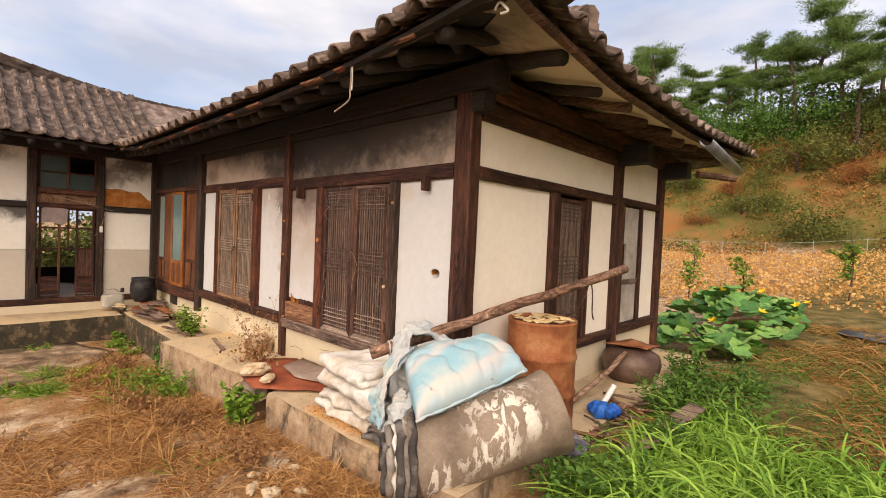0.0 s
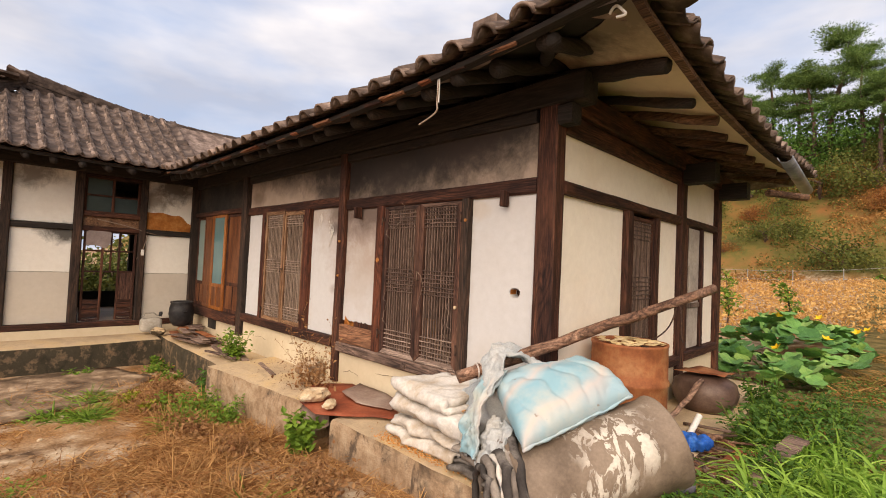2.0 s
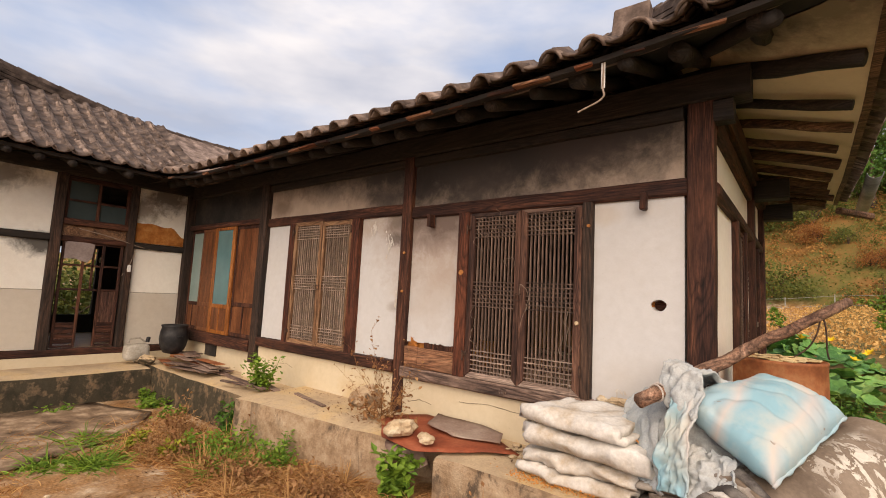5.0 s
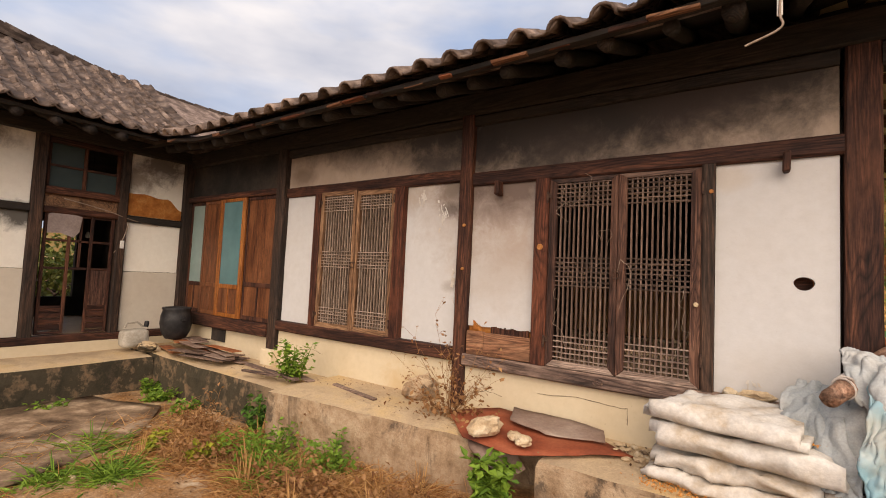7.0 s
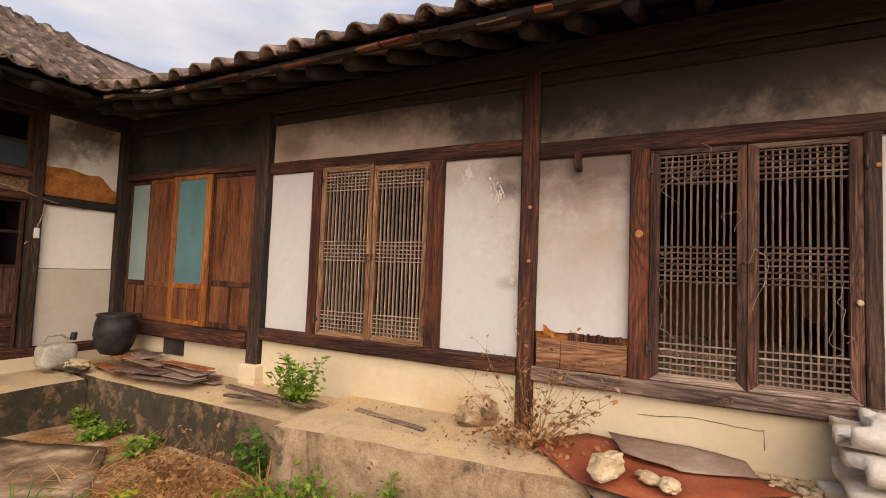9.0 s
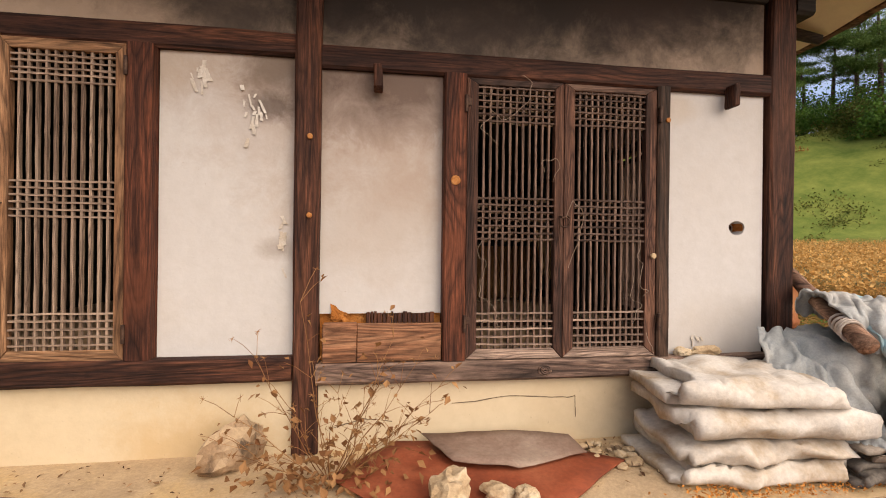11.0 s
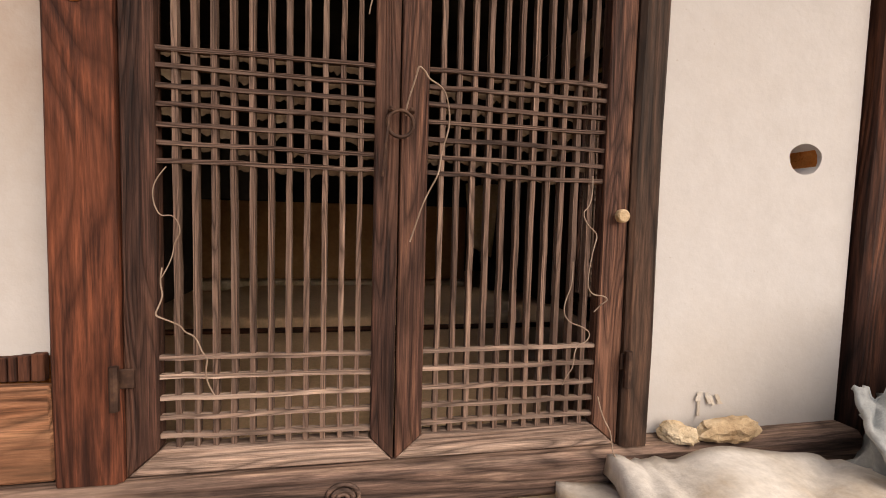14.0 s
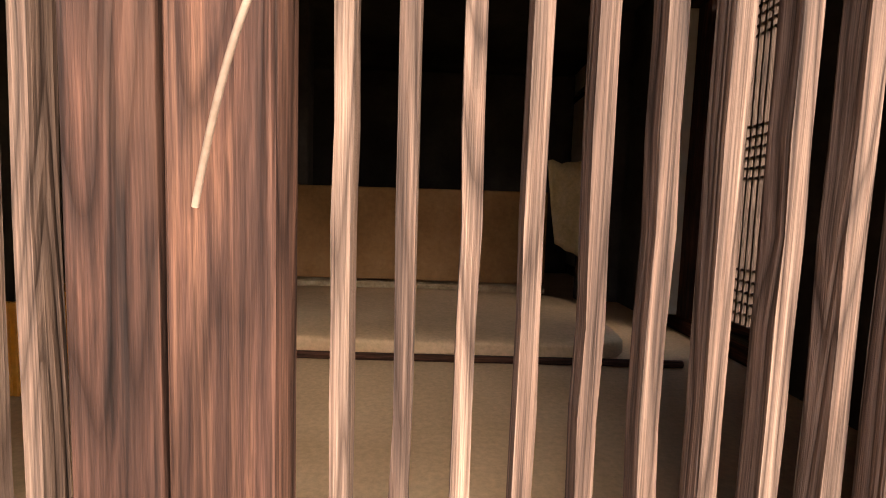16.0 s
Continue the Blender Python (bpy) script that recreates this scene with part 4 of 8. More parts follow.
for i in range(19):
    y = 1.5 - 0.33 * i
    rafter((-9.52 + random.uniform(-0.04, 0.04), y, EAVE - 0.085 + lift(-9.5, y)), (-10.6, y, EAVE + 0.30), random.uniform(0.045, 0.06), sooty_x, "rafter", eaves)


def soffit(name, corners, mat, n=14):
    a, b, c, d = [Vector(k) for k in corners]
    bm = bmesh.new()
    g = {}
    for i in range(n + 1):
        for j in range(5):
            p = a.lerp(b, i / n).lerp(d.lerp(c, i / n), j / 4)
            p.z += lift(p.x, p.y) * (1 - 0.7 * j / 4) + 0.012 * noise.noise(p * 3)
            g[i, j] = bm.verts.new(p)
    for i in range(n):
        for j in range(4):
            bm.faces.new((g[i, j], g[i + 1, j], g[i + 1, j + 1], g[i, j + 1]))
    return part(name, bm, mat, eaves, "", True)


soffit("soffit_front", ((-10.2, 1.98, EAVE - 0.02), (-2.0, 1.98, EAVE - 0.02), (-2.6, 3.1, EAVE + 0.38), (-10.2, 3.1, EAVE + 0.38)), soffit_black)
soffit("soffit_side", ((-1.5, 2.05, EAVE - 0.025), (-1.5, 8.0, EAVE - 0.025), (-2.6, 8.0, EAVE + 0.28), (-2.6, 2.9, EAVE + 0.30)), soffit_pale, 24)
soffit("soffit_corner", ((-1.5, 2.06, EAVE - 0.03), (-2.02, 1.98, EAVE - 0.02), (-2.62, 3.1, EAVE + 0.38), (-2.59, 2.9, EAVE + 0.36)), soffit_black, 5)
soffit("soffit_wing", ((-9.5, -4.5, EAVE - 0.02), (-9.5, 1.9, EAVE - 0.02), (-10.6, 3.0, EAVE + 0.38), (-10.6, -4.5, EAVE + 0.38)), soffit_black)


def edge_board(name, a, b, mat, n=20, half=0.034):
    bm = bmesh.new()
    a, b = Vector(a), Vector(b)
    pts = []
    for i in range(n + 1):
        p = a.lerp(b, i / n)
        p.z += lift(p.x, p.y)
        pts.append(p)
    d = (b - a).normalized()
    s = Vector((-d.y, d.x, 0)) * half
    rings = [[bm.verts.new(p + k) for k in (-s, s, s + Vector((0, 0, 0.035)), -s + Vector((0, 0, 0.035)))] for p in pts]
    for r0, r1 in zip(rings, rings[1:]):
        for j in range(4):
            bm.faces.new((r0[j], r0[(j + 1) % 4], r1[(j + 1) % 4], r1[j]))
    bm.faces.new(rings[0][::-1])
    bm.faces.new(rings[-1])
    bmesh.ops.recalc_face_normals(bm, faces=bm.faces)
    return part(name, bm, mat, eaves)


edge_board("eave_board", (-9.4, 2.0, EAVE - 0.03), (-1.5, 2.0, EAVE - 0.03), sooty_x, 30)
edge_board("eave_board", (-1.49, 1.97, EAVE - 0.035), (-1.49, 8.0, EAVE - 0.035), raft_x, 24, 0.024)
edge_board("eave_board", (-9.52, 1.9, EAVE - 0.03), (-9.52, -2.3, EAVE - 0.03), sooty_y, 16)
for i in range(22):
    x = -2.3 - 0.33 * i + random.uniform(-0.12, 0.12)
    l = random.uniform(0.08, 0.3)
    b = boxed(x - l / 2, x + l / 2, 1.93 + random.uniform(0, 0.05), 1.99, EAVE - 0.035 + lift(x, 1.95), EAVE - 0.012 + lift(x, 1.95), 0.003, 0.006)
    part("eave_lath", b, (bare_x, wood_x, red_x)[i % 3], eaves)

# ---- lattice doors ----
def prism(bm, pts, d0, d1, plane):
    """Extrude a polygon of (u, z) between two depths; plane 'x': u along x, depth y; plane 'y': u along y, depth x."""
    put = (lambda u, z, d: (u, d, z)) if plane == "x" else (lambda u, z, d: (d, u, z))
    a = [bm.verts.new(put(u, z, d0)) for u, z in pts]
    b = [bm.verts.new(put(u, z, d1)) for u, z in pts]
    n = len(pts)
    bm.faces.new(a)
    bm.faces.new(b[::-1])
    for i in range(n):
        bm.faces.new((a[i], b[i], b[(i + 1) % n], a[(i + 1) % n]))
    bmesh.ops.recalc_face_normals(bm, faces=bm.faces)
    bmesh.ops.bevel(bm, geom=list(bm.edges), offset=0.003, segments=1, affect="EDGES")
    return bm


def bar(bm, p, q, w, d, plane, wob=0.0015, seg=5):
    """One lattice strip from p to q, in (u, z); w wide, with depth range d."""
    (u0, z0), (u1, z1) = p, q
    up = abs(z1 - z0) > abs(u1 - u0)
    rings = []
    sd = random.uniform(0, 90)
    for i in range(seg + 1):
        u, z = u0 + (u1 - u0) * i / seg, z0 + (z1 - z0) * i / seg
        o = wob * 2.5 * noise.noise(Vector((sd, i * 0.7, 0)))
        ww = w / 2 * (1 + 0.16 * noise.noise(Vector((sd, i * 0.9, 5))))
        c = []
        for a, dd in ((-ww, d[0]), (ww, d[0]), (ww, d[1]), (-ww, d[1])):
            uu, zz = (u + o + a, z) if up else (u, z + o + a)
            c.append(bm.verts.new((uu, dd, zz) if plane == "x" else (dd, uu, zz)))
        rings.append(c)
    for r0, r1 in zip(rings, rings[1:]):
        for j in range(4):
            bm.faces.new((r0[j], r0[(j + 1) % 4], r1[(j + 1) % 4], r1[j]))
    bm.faces.new(rings[0][::-1])
    bm.faces.new(rings[-1])
    bmesh.ops.recalc_face_normals(bm, faces=bm.faces)


def lattice_leaf(name, label, u0, u1, z0, z1, st, rails, rows, nbars, front, plane, mats, group, torn=True, miss=()):
    """A door leaf: mitred frame, upright bars and three bands of cross bars. front: depth of its outer face."""
    fw, fx, bz, bx = mats
    s = 1 if plane == "x" else -1
    at = (((u0 + u1) / 2, front, z0) if plane == "x" else (front, (u0 + u1) / 2, z0))
    t = thing(name, label, "door", at, group)
    d0, d1 = front, front + s * 0.042
    a, b, rb, rt = st[0], st[1], rails[0], rails[1]
    part("stile", prism(bmesh.new(), [(u0, z0), (u0 + a, z0 + rb), (u0 + a, z1 - rt), (u0, z1)], d0, d1, plane), fw, t)
    part("stile", prism(bmesh.new(), [(u1 - b, z0 + rb), (u1, z0), (u1, z1), (u1 - b, z1 - rt)], d0, d1, plane), fw, t)
    part("bottom_rail", prism(bmesh.new(), [(u0 + 0.002, z0), (u1 - 0.002, z0), (u1 - b - 0.002, z0 + rb), (u0 + a + 0.002, z0 + rb)], d0 + s * 0.002, d1, plane), dusty_x if fw is dark_z else fx, t)
    part("top_rail", prism(bmesh.new(), [(u0 + a + 0.002, z1 - rt), (u1 - b - 0.002, z1 - rt), (u1 - 0.002, z1), (u0 + 0.002, z1)], d0 + s * 0.002, d1, plane), fx, t)
    i0, i1 = u0 + a, u1 - b
    pitch = (i1 - i0) / (nbars + 0.75)
    for k in range(nbars):
        if k in miss:
            continue
        bm = bmesh.new()
        u = i0 + pitch * (k + 0.92)
        bar(bm, (u, z0 + rb - 0.005), (u, z1 - rt + 0.005), 0.0112, (front + s * 0.012, front + s * 0.032), plane, 0.0008, 26)
        part("lattice_bar", bm, bz, t)
    for za, zb, n in rows:
        for k in range(n):
            bm = bmesh.new()
            z = za + (zb - za) * k / (n - 1)
            bar(bm, (i0 - 0.004, z + random.uniform(-0.003, 0.003)), (i1 + 0.004, z + random.uniform(-0.003, 0.003)), 0.0092, (front + s * 0.009, front + s * 0.024), plane, 0.0015, 8)
            part("cross_bar", bm, dusty_x if zb < 1.3 and fw is dark_z else bx, t)
    if torn:
        bm = bmesh.new()
        for za, zb, n in rows[:1] + rows[1:2]:
            for k in range(nbars + 1):
                for r in range(n):
                    z = za + (zb - za) * r / (n - 1)
                    u = i0 + pitch * (k + 0.42)
                    if random.random() < 0.75:
                        dep = front + s * 0.0365
                        w, h = pitch * 0.5, random.uniform(0.006, 0.017)
                        top = []
                        bot = []
                        for e in range(6):
                            uu = u - w + 2 * w * e / 5
                            top.append(bm.verts.new((uu, dep, z + 0.004) if plane == "x" else (dep, uu, z + 0.004)))
                            hh = h * random.uniform(0.5, 1.25)
                            bot.append(bm.verts.new((uu, dep + 0.002, z - hh) if plane == "x" else (dep + s * 0.002, uu, z - hh)))
                        for e in range(5):
                            bm.faces.new((top[e], top[e + 1], bot[e + 1], bot[e]))
        part("torn_paper", bm, paper_old, t, "brown shreds of window paper behind the bars")
    return t


paper_old = mottled("old_door_paper", (0.16, 0.11, 0.075), (0.26, 0.19, 0.13), (0.36, 0.28, 0.2), 20, 90, 0.95, 0.2, 0.002)
DARK = (dark_z, dark_x, bar_z, bar_x)
TAN = (tan_z, tan_x, light_z, light_x)
R2 = [(1.612, 1.836, 7), (2.255, 2.435, 6), (1.04, 1.21, 5)]
leaf_l = lattice_leaf("lattice_door", "dark weathered lattice door leaf with bare bars, closed", -4.357, -3.812, 0.962, 2.478, (0.062, 0.052), (0.055, 0.035), R2, 11, 2.745, "x", DARK, "lattice door leaves")
leaf_r = lattice_leaf("lattice_door", "dark weathered lattice door leaf with an iron ring, closed", -3.808, -3.257, 0.962, 2.478, (0.060, 0.066), (0.055, 0.035), R2, 11, 2.745, "x", DARK, "lattice door leaves")
R1 = [(1.69, 1.86, 6), (2.335, 2.49, 6), (1.075, 1.225, 5)]
lattice_leaf("lattice_door", "lighter tan lattice door leaf standing slightly ajar", -7.176, -6.598, 0.998, 2.556, (0.052, 0.045), (0.055, 0.05), R1, 11, 2.742, "x", TAN, "lattice door leaves", False)
lattice_leaf("lattice_door", "lighter tan lattice door leaf, closed", -6.592, -6.040, 0.992, 2.535, (0.045, 0.048), (0.058, 0.05), R1, 11, 2.748, "x", TAN, "lattice door leaves", False)
RS = [(1.64, 1.86, 6), (2.24, 2.40, 5), (1.06, 1.25, 5)]
lattice_leaf("lattice_door", "worn brown lattice door leaf in the side wall", 4.19, 4.77, 0.965, 2.46, (0.05, 0.05), (0.05, 0.04), RS, 12, SX + 0.035, "y", (wood_z, wood_y, bar_z, bar_x), "lattice door leaves", False)
for nm, a, b, z0, z1, m in (("jamb", -4.482, -4.360, 0.962, 2.492, red_z), ("jamb", -3.254, -3.18, 0.962, 2.492, sooty_z), ("jamb", -7.285, -7.180, 1.0, 2.54, red_z), ("jamb", -6.036, -5.915, 1.0, 2.54, red_z)):
    setting("door_" + nm, rough_beam(a, b, 2.728, 2.88, z0, z1, "z", 0.006, 0.25, 0.01, a), m, "dark reddish timber door jamb with knots", "door frame")
for a, b in ((4.05, 4.185), (4.775, 4.885)):
    setting("door_jamb_side", rough_beam(-2.44, -2.325, a, b, 0.96, 2.495, "z", 0.006, 0.25, 0.01, a), wood_z, "dark timber door jamb", "door frame")
for a, b in ((5.72, 5.83), (6.38, 6.46)):
    setting("door_jamb_back", rough_beam(-2.44, -2.325, a, b, 0.99, 2.51, "z", 0.006, 0.25, 0.01, a), wood_z, "dark timber door jamb", "door frame")
# pale plank door at the back of the side wall, torn open
pd = thing("plank_door", "grey weathered plank door with a torn hole", "door", (SX + 0.01, 6.1, 0.99))
grey_board = mottled("grey_door_board", (0.26, 0.22, 0.19), (0.40, 0.34, 0.29), (0.52, 0.45, 0.38), 3, 40, 0.9, 0.4, 0.004)
for k, (a, b) in enumerate(((5.835, 6.02), (6.023, 6.20), (6.203, 6.375))):
    if k == 0:
        part("plank", boxed(SX - 0.02, SX + 0.015, a, b, 1.0, 1.62, 0.004, 0.004), grey_board, pd)
        part("plank", boxed(SX - 0.02, SX + 0.015, a, b, 2.02, 2.49, 0.004, 0.008), grey_board, pd)
    else:
        part("plank", boxed(SX - 0.02, SX + 0.015, a, b, 1.0, 2.49, 0.004, 0.003), grey_board, pd)
part("ledge", boxed(SX + 0.016, SX + 0.036, 5.84, 6.37, 1.5, 1.56, 0.004), grey_z, pd)

# knots, pegs, hinges, ring
plug_wood = mottled("orange_plug_wood", (0.28, 0.10, 0.03), (0.42, 0.17, 0.05), (0.5, 0.24, 0.09), 30, 120, 0.7, 0.3, 0.002)
for x, z, r, m in ((-4.42, 1.92, 0.026, 0), (-3.283, 1.53, 0.016, 0), (-5.17, 1.72, 0.014, 0), (-5.17, 2.12, 0.014, 0), (-3.2, 2.3, 0.014, 0)):
    bm = bmesh.new()
    tube(bm, [(x, 2.735, z), (x, 2.722, z), (x, 2.719, z)], [r, r, r * 0.8], 12)
    solo("wooden_plug", bm, stone if r == 0.016 else plug_wood, "pale round wooden plug set in the post", "plug", "wooden plugs")
for x, z in ((-4.83, 2.43), (-2.79, 2.45)):
    bm = boxed(x - 0.022, x + 0.022, 2.69, 2.78, z - 0.055, z + 0.075, 0.008, 0.006)
    solo("wooden_peg", bm, wood_z, "dark wooden hanging peg under the lintel", "peg", "wooden pegs")
for x, z in ((-4.365, 1.16), (-3.25, 1.16), (-4.365, 2.33), (-3.25, 2.33), (-7.18, 1.13), (-6.03, 1.13), (-7.18, 2.42), (-6.03, 2.42)):
    h = thing("hinge", "rusty iron door hinge", "hinge", (x, 2.74, z), "door hinges")
    bm = bmesh.new()
    tube(bm, [(x, 2.722, z - 0.045), (x, 2.722, z + 0.045)], 0.009, 8)
    part("pin", bm, iron, h)
    part("plate", boxed(x - 0.012, x + 0.03, 2.734, 2.741, z - 0.005, z + 0.035, 0.002), iron, h)


def ring_pull(x, z, y=2.735):
    t = thing("ring_pull", "small rusty iron ring pull on the door", "door handle", (x, y, z), "ring pulls")
    bm = bmesh.new()
    pts = [(x + 0.028 * math.sin(a), y - 0.012, z - 0.028 + 0.028 * math.cos(a)) for a in [2 * math.pi * k / 18 for k in range(19)]]
    tube(bm, pts, 0.0042, 7, cap=False)
    part("ring", bm, iron, t, "", True)
    for dx in (-0.02, 0.024):
        b = bmesh.new()
        tube(b, [(x + dx, y + 0.012, z + 0.004), (x + dx, y - 0.01, z + 0.004), (x + dx, y - 0.016, z - 0.004)], [0.004, 0.005, 0.006], 6)
        part("staple", b, iron, t)
    b = bmesh.new()
    tube(b, [(x - 0.024, y - 0.016, z - 0.02), (x - 0.03, y - 0.02, z - 0.07), (x - 0.036, y - 0.012, z - 0.14)], 0.003, 6)
    part("pin", b, iron, t)


ring_pull(-3.812, 1.738)
ring_pull(-6.595, 1.745)


def wire(pts, label="loose pale wire hanging on the lattice", r=0.0022, mat=wire_mat, group="loose wires"):
    cu = bpy.data.curves.new("wire", "CURVE")
    if r < 0.004:
        r *= 0.62
        rw = random.Random(int(abs(pts[0][0]) * 1000))
        kinked = [pts[0]]
        for a, b in zip(pts, pts[1:]):
            kinked += [tuple(a[i] + (b[i] - a[i]) * f + rw.gauss(0, 0.009) * (0.4 if i == 1 else 1) for i in range(3)) for f in (0.33, 0.66)] + [b]
        pts = kinked
    cu.dimensions, cu.bevel_depth, cu.bevel_resolution = "3D", r, 2
    sp = cu.splines.new("NURBS")
    sp.points.add(len(pts) - 1)
    for p, q in zip(sp.points, pts):
        p.co = (*q, 1)
    sp.use_endpoint_u, sp.order_u = True, 4
    dg = new("wire_shape", cu)
    me = bpy.data.meshes.new_from_object(dg.evaluated_get(bpy.context.evaluated_depsgraph_get()))
    bpy.data.objects.remove(dg)
    me.materials.clear()
    me.materials.append(mat)
    return tagged(new("wire", me), label, "wire", group)


wire([(-3.80, 2.735, 1.73), (-3.78, 2.70, 1.83), (-3.72, 2.71, 1.79), (-3.705, 2.735, 1.70), (-3.73, 2.72, 1.60), (-3.785, 2.735, 1.46)], r=0.003)
wire([(-4.27, 2.735, 1.60), (-4.29, 2.73, 1.52), (-4.24, 2.735, 1.47), (-4.28, 2.73, 1.38)], r=0.002)
wire([(-4.28, 2.735, 1.40), (-4.29, 2.72, 1.31), (-4.24, 2.725, 1.27), (-4.19, 2.715, 1.22), (-4.18, 2.72, 1.14)], r=0.0026)
wire([(-3.36, 2.735, 1.62), (-3.39, 2.72, 1.54), (-3.345, 2.725, 1.48), (-3.37, 2.72, 1.36), (-3.31, 2.72, 1.33), (-3.34, 2.735, 1.30)], r=0.0026)
wire([(-3.40, 2.735, 1.42), (-3.43, 2.72, 1.30), (-3.36, 2.70, 1.26), (-3.40, 2.71, 1.21), (-3.42, 2.72, 1.13)], r=0.0024)
wire([(-3.93, 2.73, 1.98), (-3.95, 2.715, 2.03), (-3.88, 2.71, 2.06), (-3.84, 2.72, 2.01), (-3.88, 2.73, 1.93)], r=0.0024)
wire([(-4.22, 2.735, 2.42), (-4.25, 2.71, 2.30), (-4.17, 2.71, 2.24), (-4.02, 2.72, 2.36), (-4.0, 2.72, 2.46), (-4.06, 2.725, 2.5)], r=0.0022)
wire([(-4.19, 2.73, 2.12), (-4.3, 2.72, 2.2), (-4.22, 2.72, 2.27)], r=0.002)
wire([(-3.33, 2.715, 1.1), (-3.31, 2.68, 0.98), (-3.24, 2.66, 0.93), (-3.20, 2.68, 0.84), (-3.26, 2.67, 0.72)], r=0.0025)

# planks where plaster has broken away
for a, b, z0, z1, m in ((-5.10, -4.93, 0.965, 1.17, bare_x), (-4.925, -4.484, 0.965, 1.165, bare_x)):
    solo("wall_plank", boxed(a, b, 2.735 + random.uniform(0, 0.008), 2.775, z0, z1, 0.005, 0.004), m, "bare reddish plank nailed over broken plaster", "plank", "wall planks")
splinter_board = thing("split_board", "dark ragged board edge above the planks", "board", (-4.7, 2.79, 1.16))
xx = -4.88
while xx < -4.54:
    w = random.uniform(0.014, 0.03)
    part("splinter", boxed(xx, xx + w - 0.003, 2.782, 2.80, 1.16, 1.215 + random.uniform(-0.008, 0.006), 0.002), wood_z, splinter_board)
    xx += w
bm = bmesh.new()
lump = [bm.verts.new((-5.06 + 0.09 * a / 4 + random.uniform(-0.01, 0.01), 2.793 - random.uniform(0, 0.012), 1.17 + 0.09 * b / 3 * (1 - 0.12 * a) + random.uniform(-0.008, 0.008))) for a in range(5) for b in range(4)]
for a in range(4):
    for b in range(3):
        bm.faces.new([lump[k] for k in (a * 4 + b, a * 4 + b + 4, a * 4 + b + 5, a * 4 + b + 1)])
solo("clay_lump", bm, clay, "orange clay showing through broken plaster", "clay")

# right front wall field with a real round stove hole
old = bpy.data.objects["wall_front_a"]
bpy.data.objects.remove(old)
HX, HZ, HR = -2.70, 1.70, 0.042
bm = bmesh.new()
N = 32
outer, inner, deep, mid_ = [], [], [], []
x0, x1, z0, z1 = -3.178, -2.53, 0.945, 2.50
for k in range(N):
    a = 2 * math.pi * k / N
    c, s = math.cos(a), math.sin(a)
    t = min(((x1 - HX) if c > 0 else (HX - x0)) / max(abs(c), 1e-6), ((z1 - HZ) if s > 0 else (HZ - z0)) / max(abs(s), 1e-6))
    outer.append(Vector((HX + c * t, FY, HZ + s * t)))
    inner.append(Vector((HX + c * HR * (1.25 + 0.06 * math.sin(3 * a)), FY, HZ + s * HR)))
for cx, cz in ((x0, z0), (x0, z1), (x1, z0), (x1, z1)):
    k = min(range(N), key=lambda i: (outer[i].x - cx) ** 2 + (outer[i].z - cz) ** 2)
    outer[k] = Vector((cx, FY, cz))
rows_ = []
for f in (0.0, 0.03, 0.2, 0.45, 0.75, 1.0):
    rows_.append([bm.verts.new(i.lerp(o, f)) for i, o in zip(inner, outer)])
dp = [bm.verts.new(i + Vector((0, 0.13, 0))) for i in inner]
bk = [bm.verts.new(o + Vector((0, 0.1, 0))) for o in outer]
for ra, rb_ in [(dp, rows_[0])] + list(zip(rows_, rows_[1:])) + [(rows_[-1], bk)]:
    for k in range(N):
        bm.faces.new((ra[k], ra[(k + 1) % N], rb_[(k + 1) % N], rb_[k]))
bmesh.ops.recalc_face_normals(bm, faces=bm.faces)
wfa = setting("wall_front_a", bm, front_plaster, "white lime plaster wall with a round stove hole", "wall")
bm = bmesh.new()
tube(bm, [(HX, 2.81 + 0.02 * k, HZ) for k in range(5)], 0.05, 14, cap=False)
part("hole_lining", bm, clay, wfa)
part("hole_back", boxed(HX - 0.07, HX + 0.07, 2.905, 2.915, HZ - 0.07, HZ + 0.07), wood_x, wfa)

# ---- room behind the lattice doors ----
setting("room_floor", boxed(-10.3, -2.49, 2.89, 7.0, 0.78, 0.90), floor_paper, "brown oiled paper floor with dust", "floor")
setting("room_ceiling", boxed(-10.3, -2.5, 2.96, 7.0, 2.75, 2.85), unlit_room, "ceiling with the room's gloom in its colour", "ceiling")
setting("room_wall_left", boxed(-5.22, -5.12, 2.91, 5.6, 0.9, 2.74), unlit_room, "room wall with the room's gloom in its colour", "wall")
setting("room_wall_back_low", boxed(-5.1, -3.0, 5.5, 5.6, 1.0, 1.6), room_wall, "brown smoky wall under a dark recess", "wall")
setting("room_wall_back_left", boxed(-5.1, -4.55, 5.48, 5.6, 1.605, 2.74), unlit_room, "room wall with the room's gloom in its colour", "wall")
setting("room_wall_back_pier", boxed(-2.78, -2.5, 5.5, 5.6, 0.9, 2.74), unlit_room, "room wall with the room's gloom in its colour", "wall")
setting("room_wall_far", boxed(-7.9, -2.5, 6.9, 7.0, 0.9, 2.74), unlit_room, "recess wall with its gloom in the colour", "wall")
setting("room_wall_west", boxed(-8.05, -7.95, 2.91, 6.9, 0.9, 2.74), unlit_room, "room wall with the room's gloom in its colour", "wall")
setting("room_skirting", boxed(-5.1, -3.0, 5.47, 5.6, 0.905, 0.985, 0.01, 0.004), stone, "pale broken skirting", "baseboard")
setting("room_side_wall", boxed(-2.52, -2.485, 2.91, 4.05, 0.9, 2.74), unlit_room, "room wall with the room's gloom in its colour", "wall")
setting("room_side_wall_back", boxed(-2.52, -2.485, 4.89, 5.5, 0.9, 2.74), unlit_room, "room wall with the room's gloom in its colour", "wall")
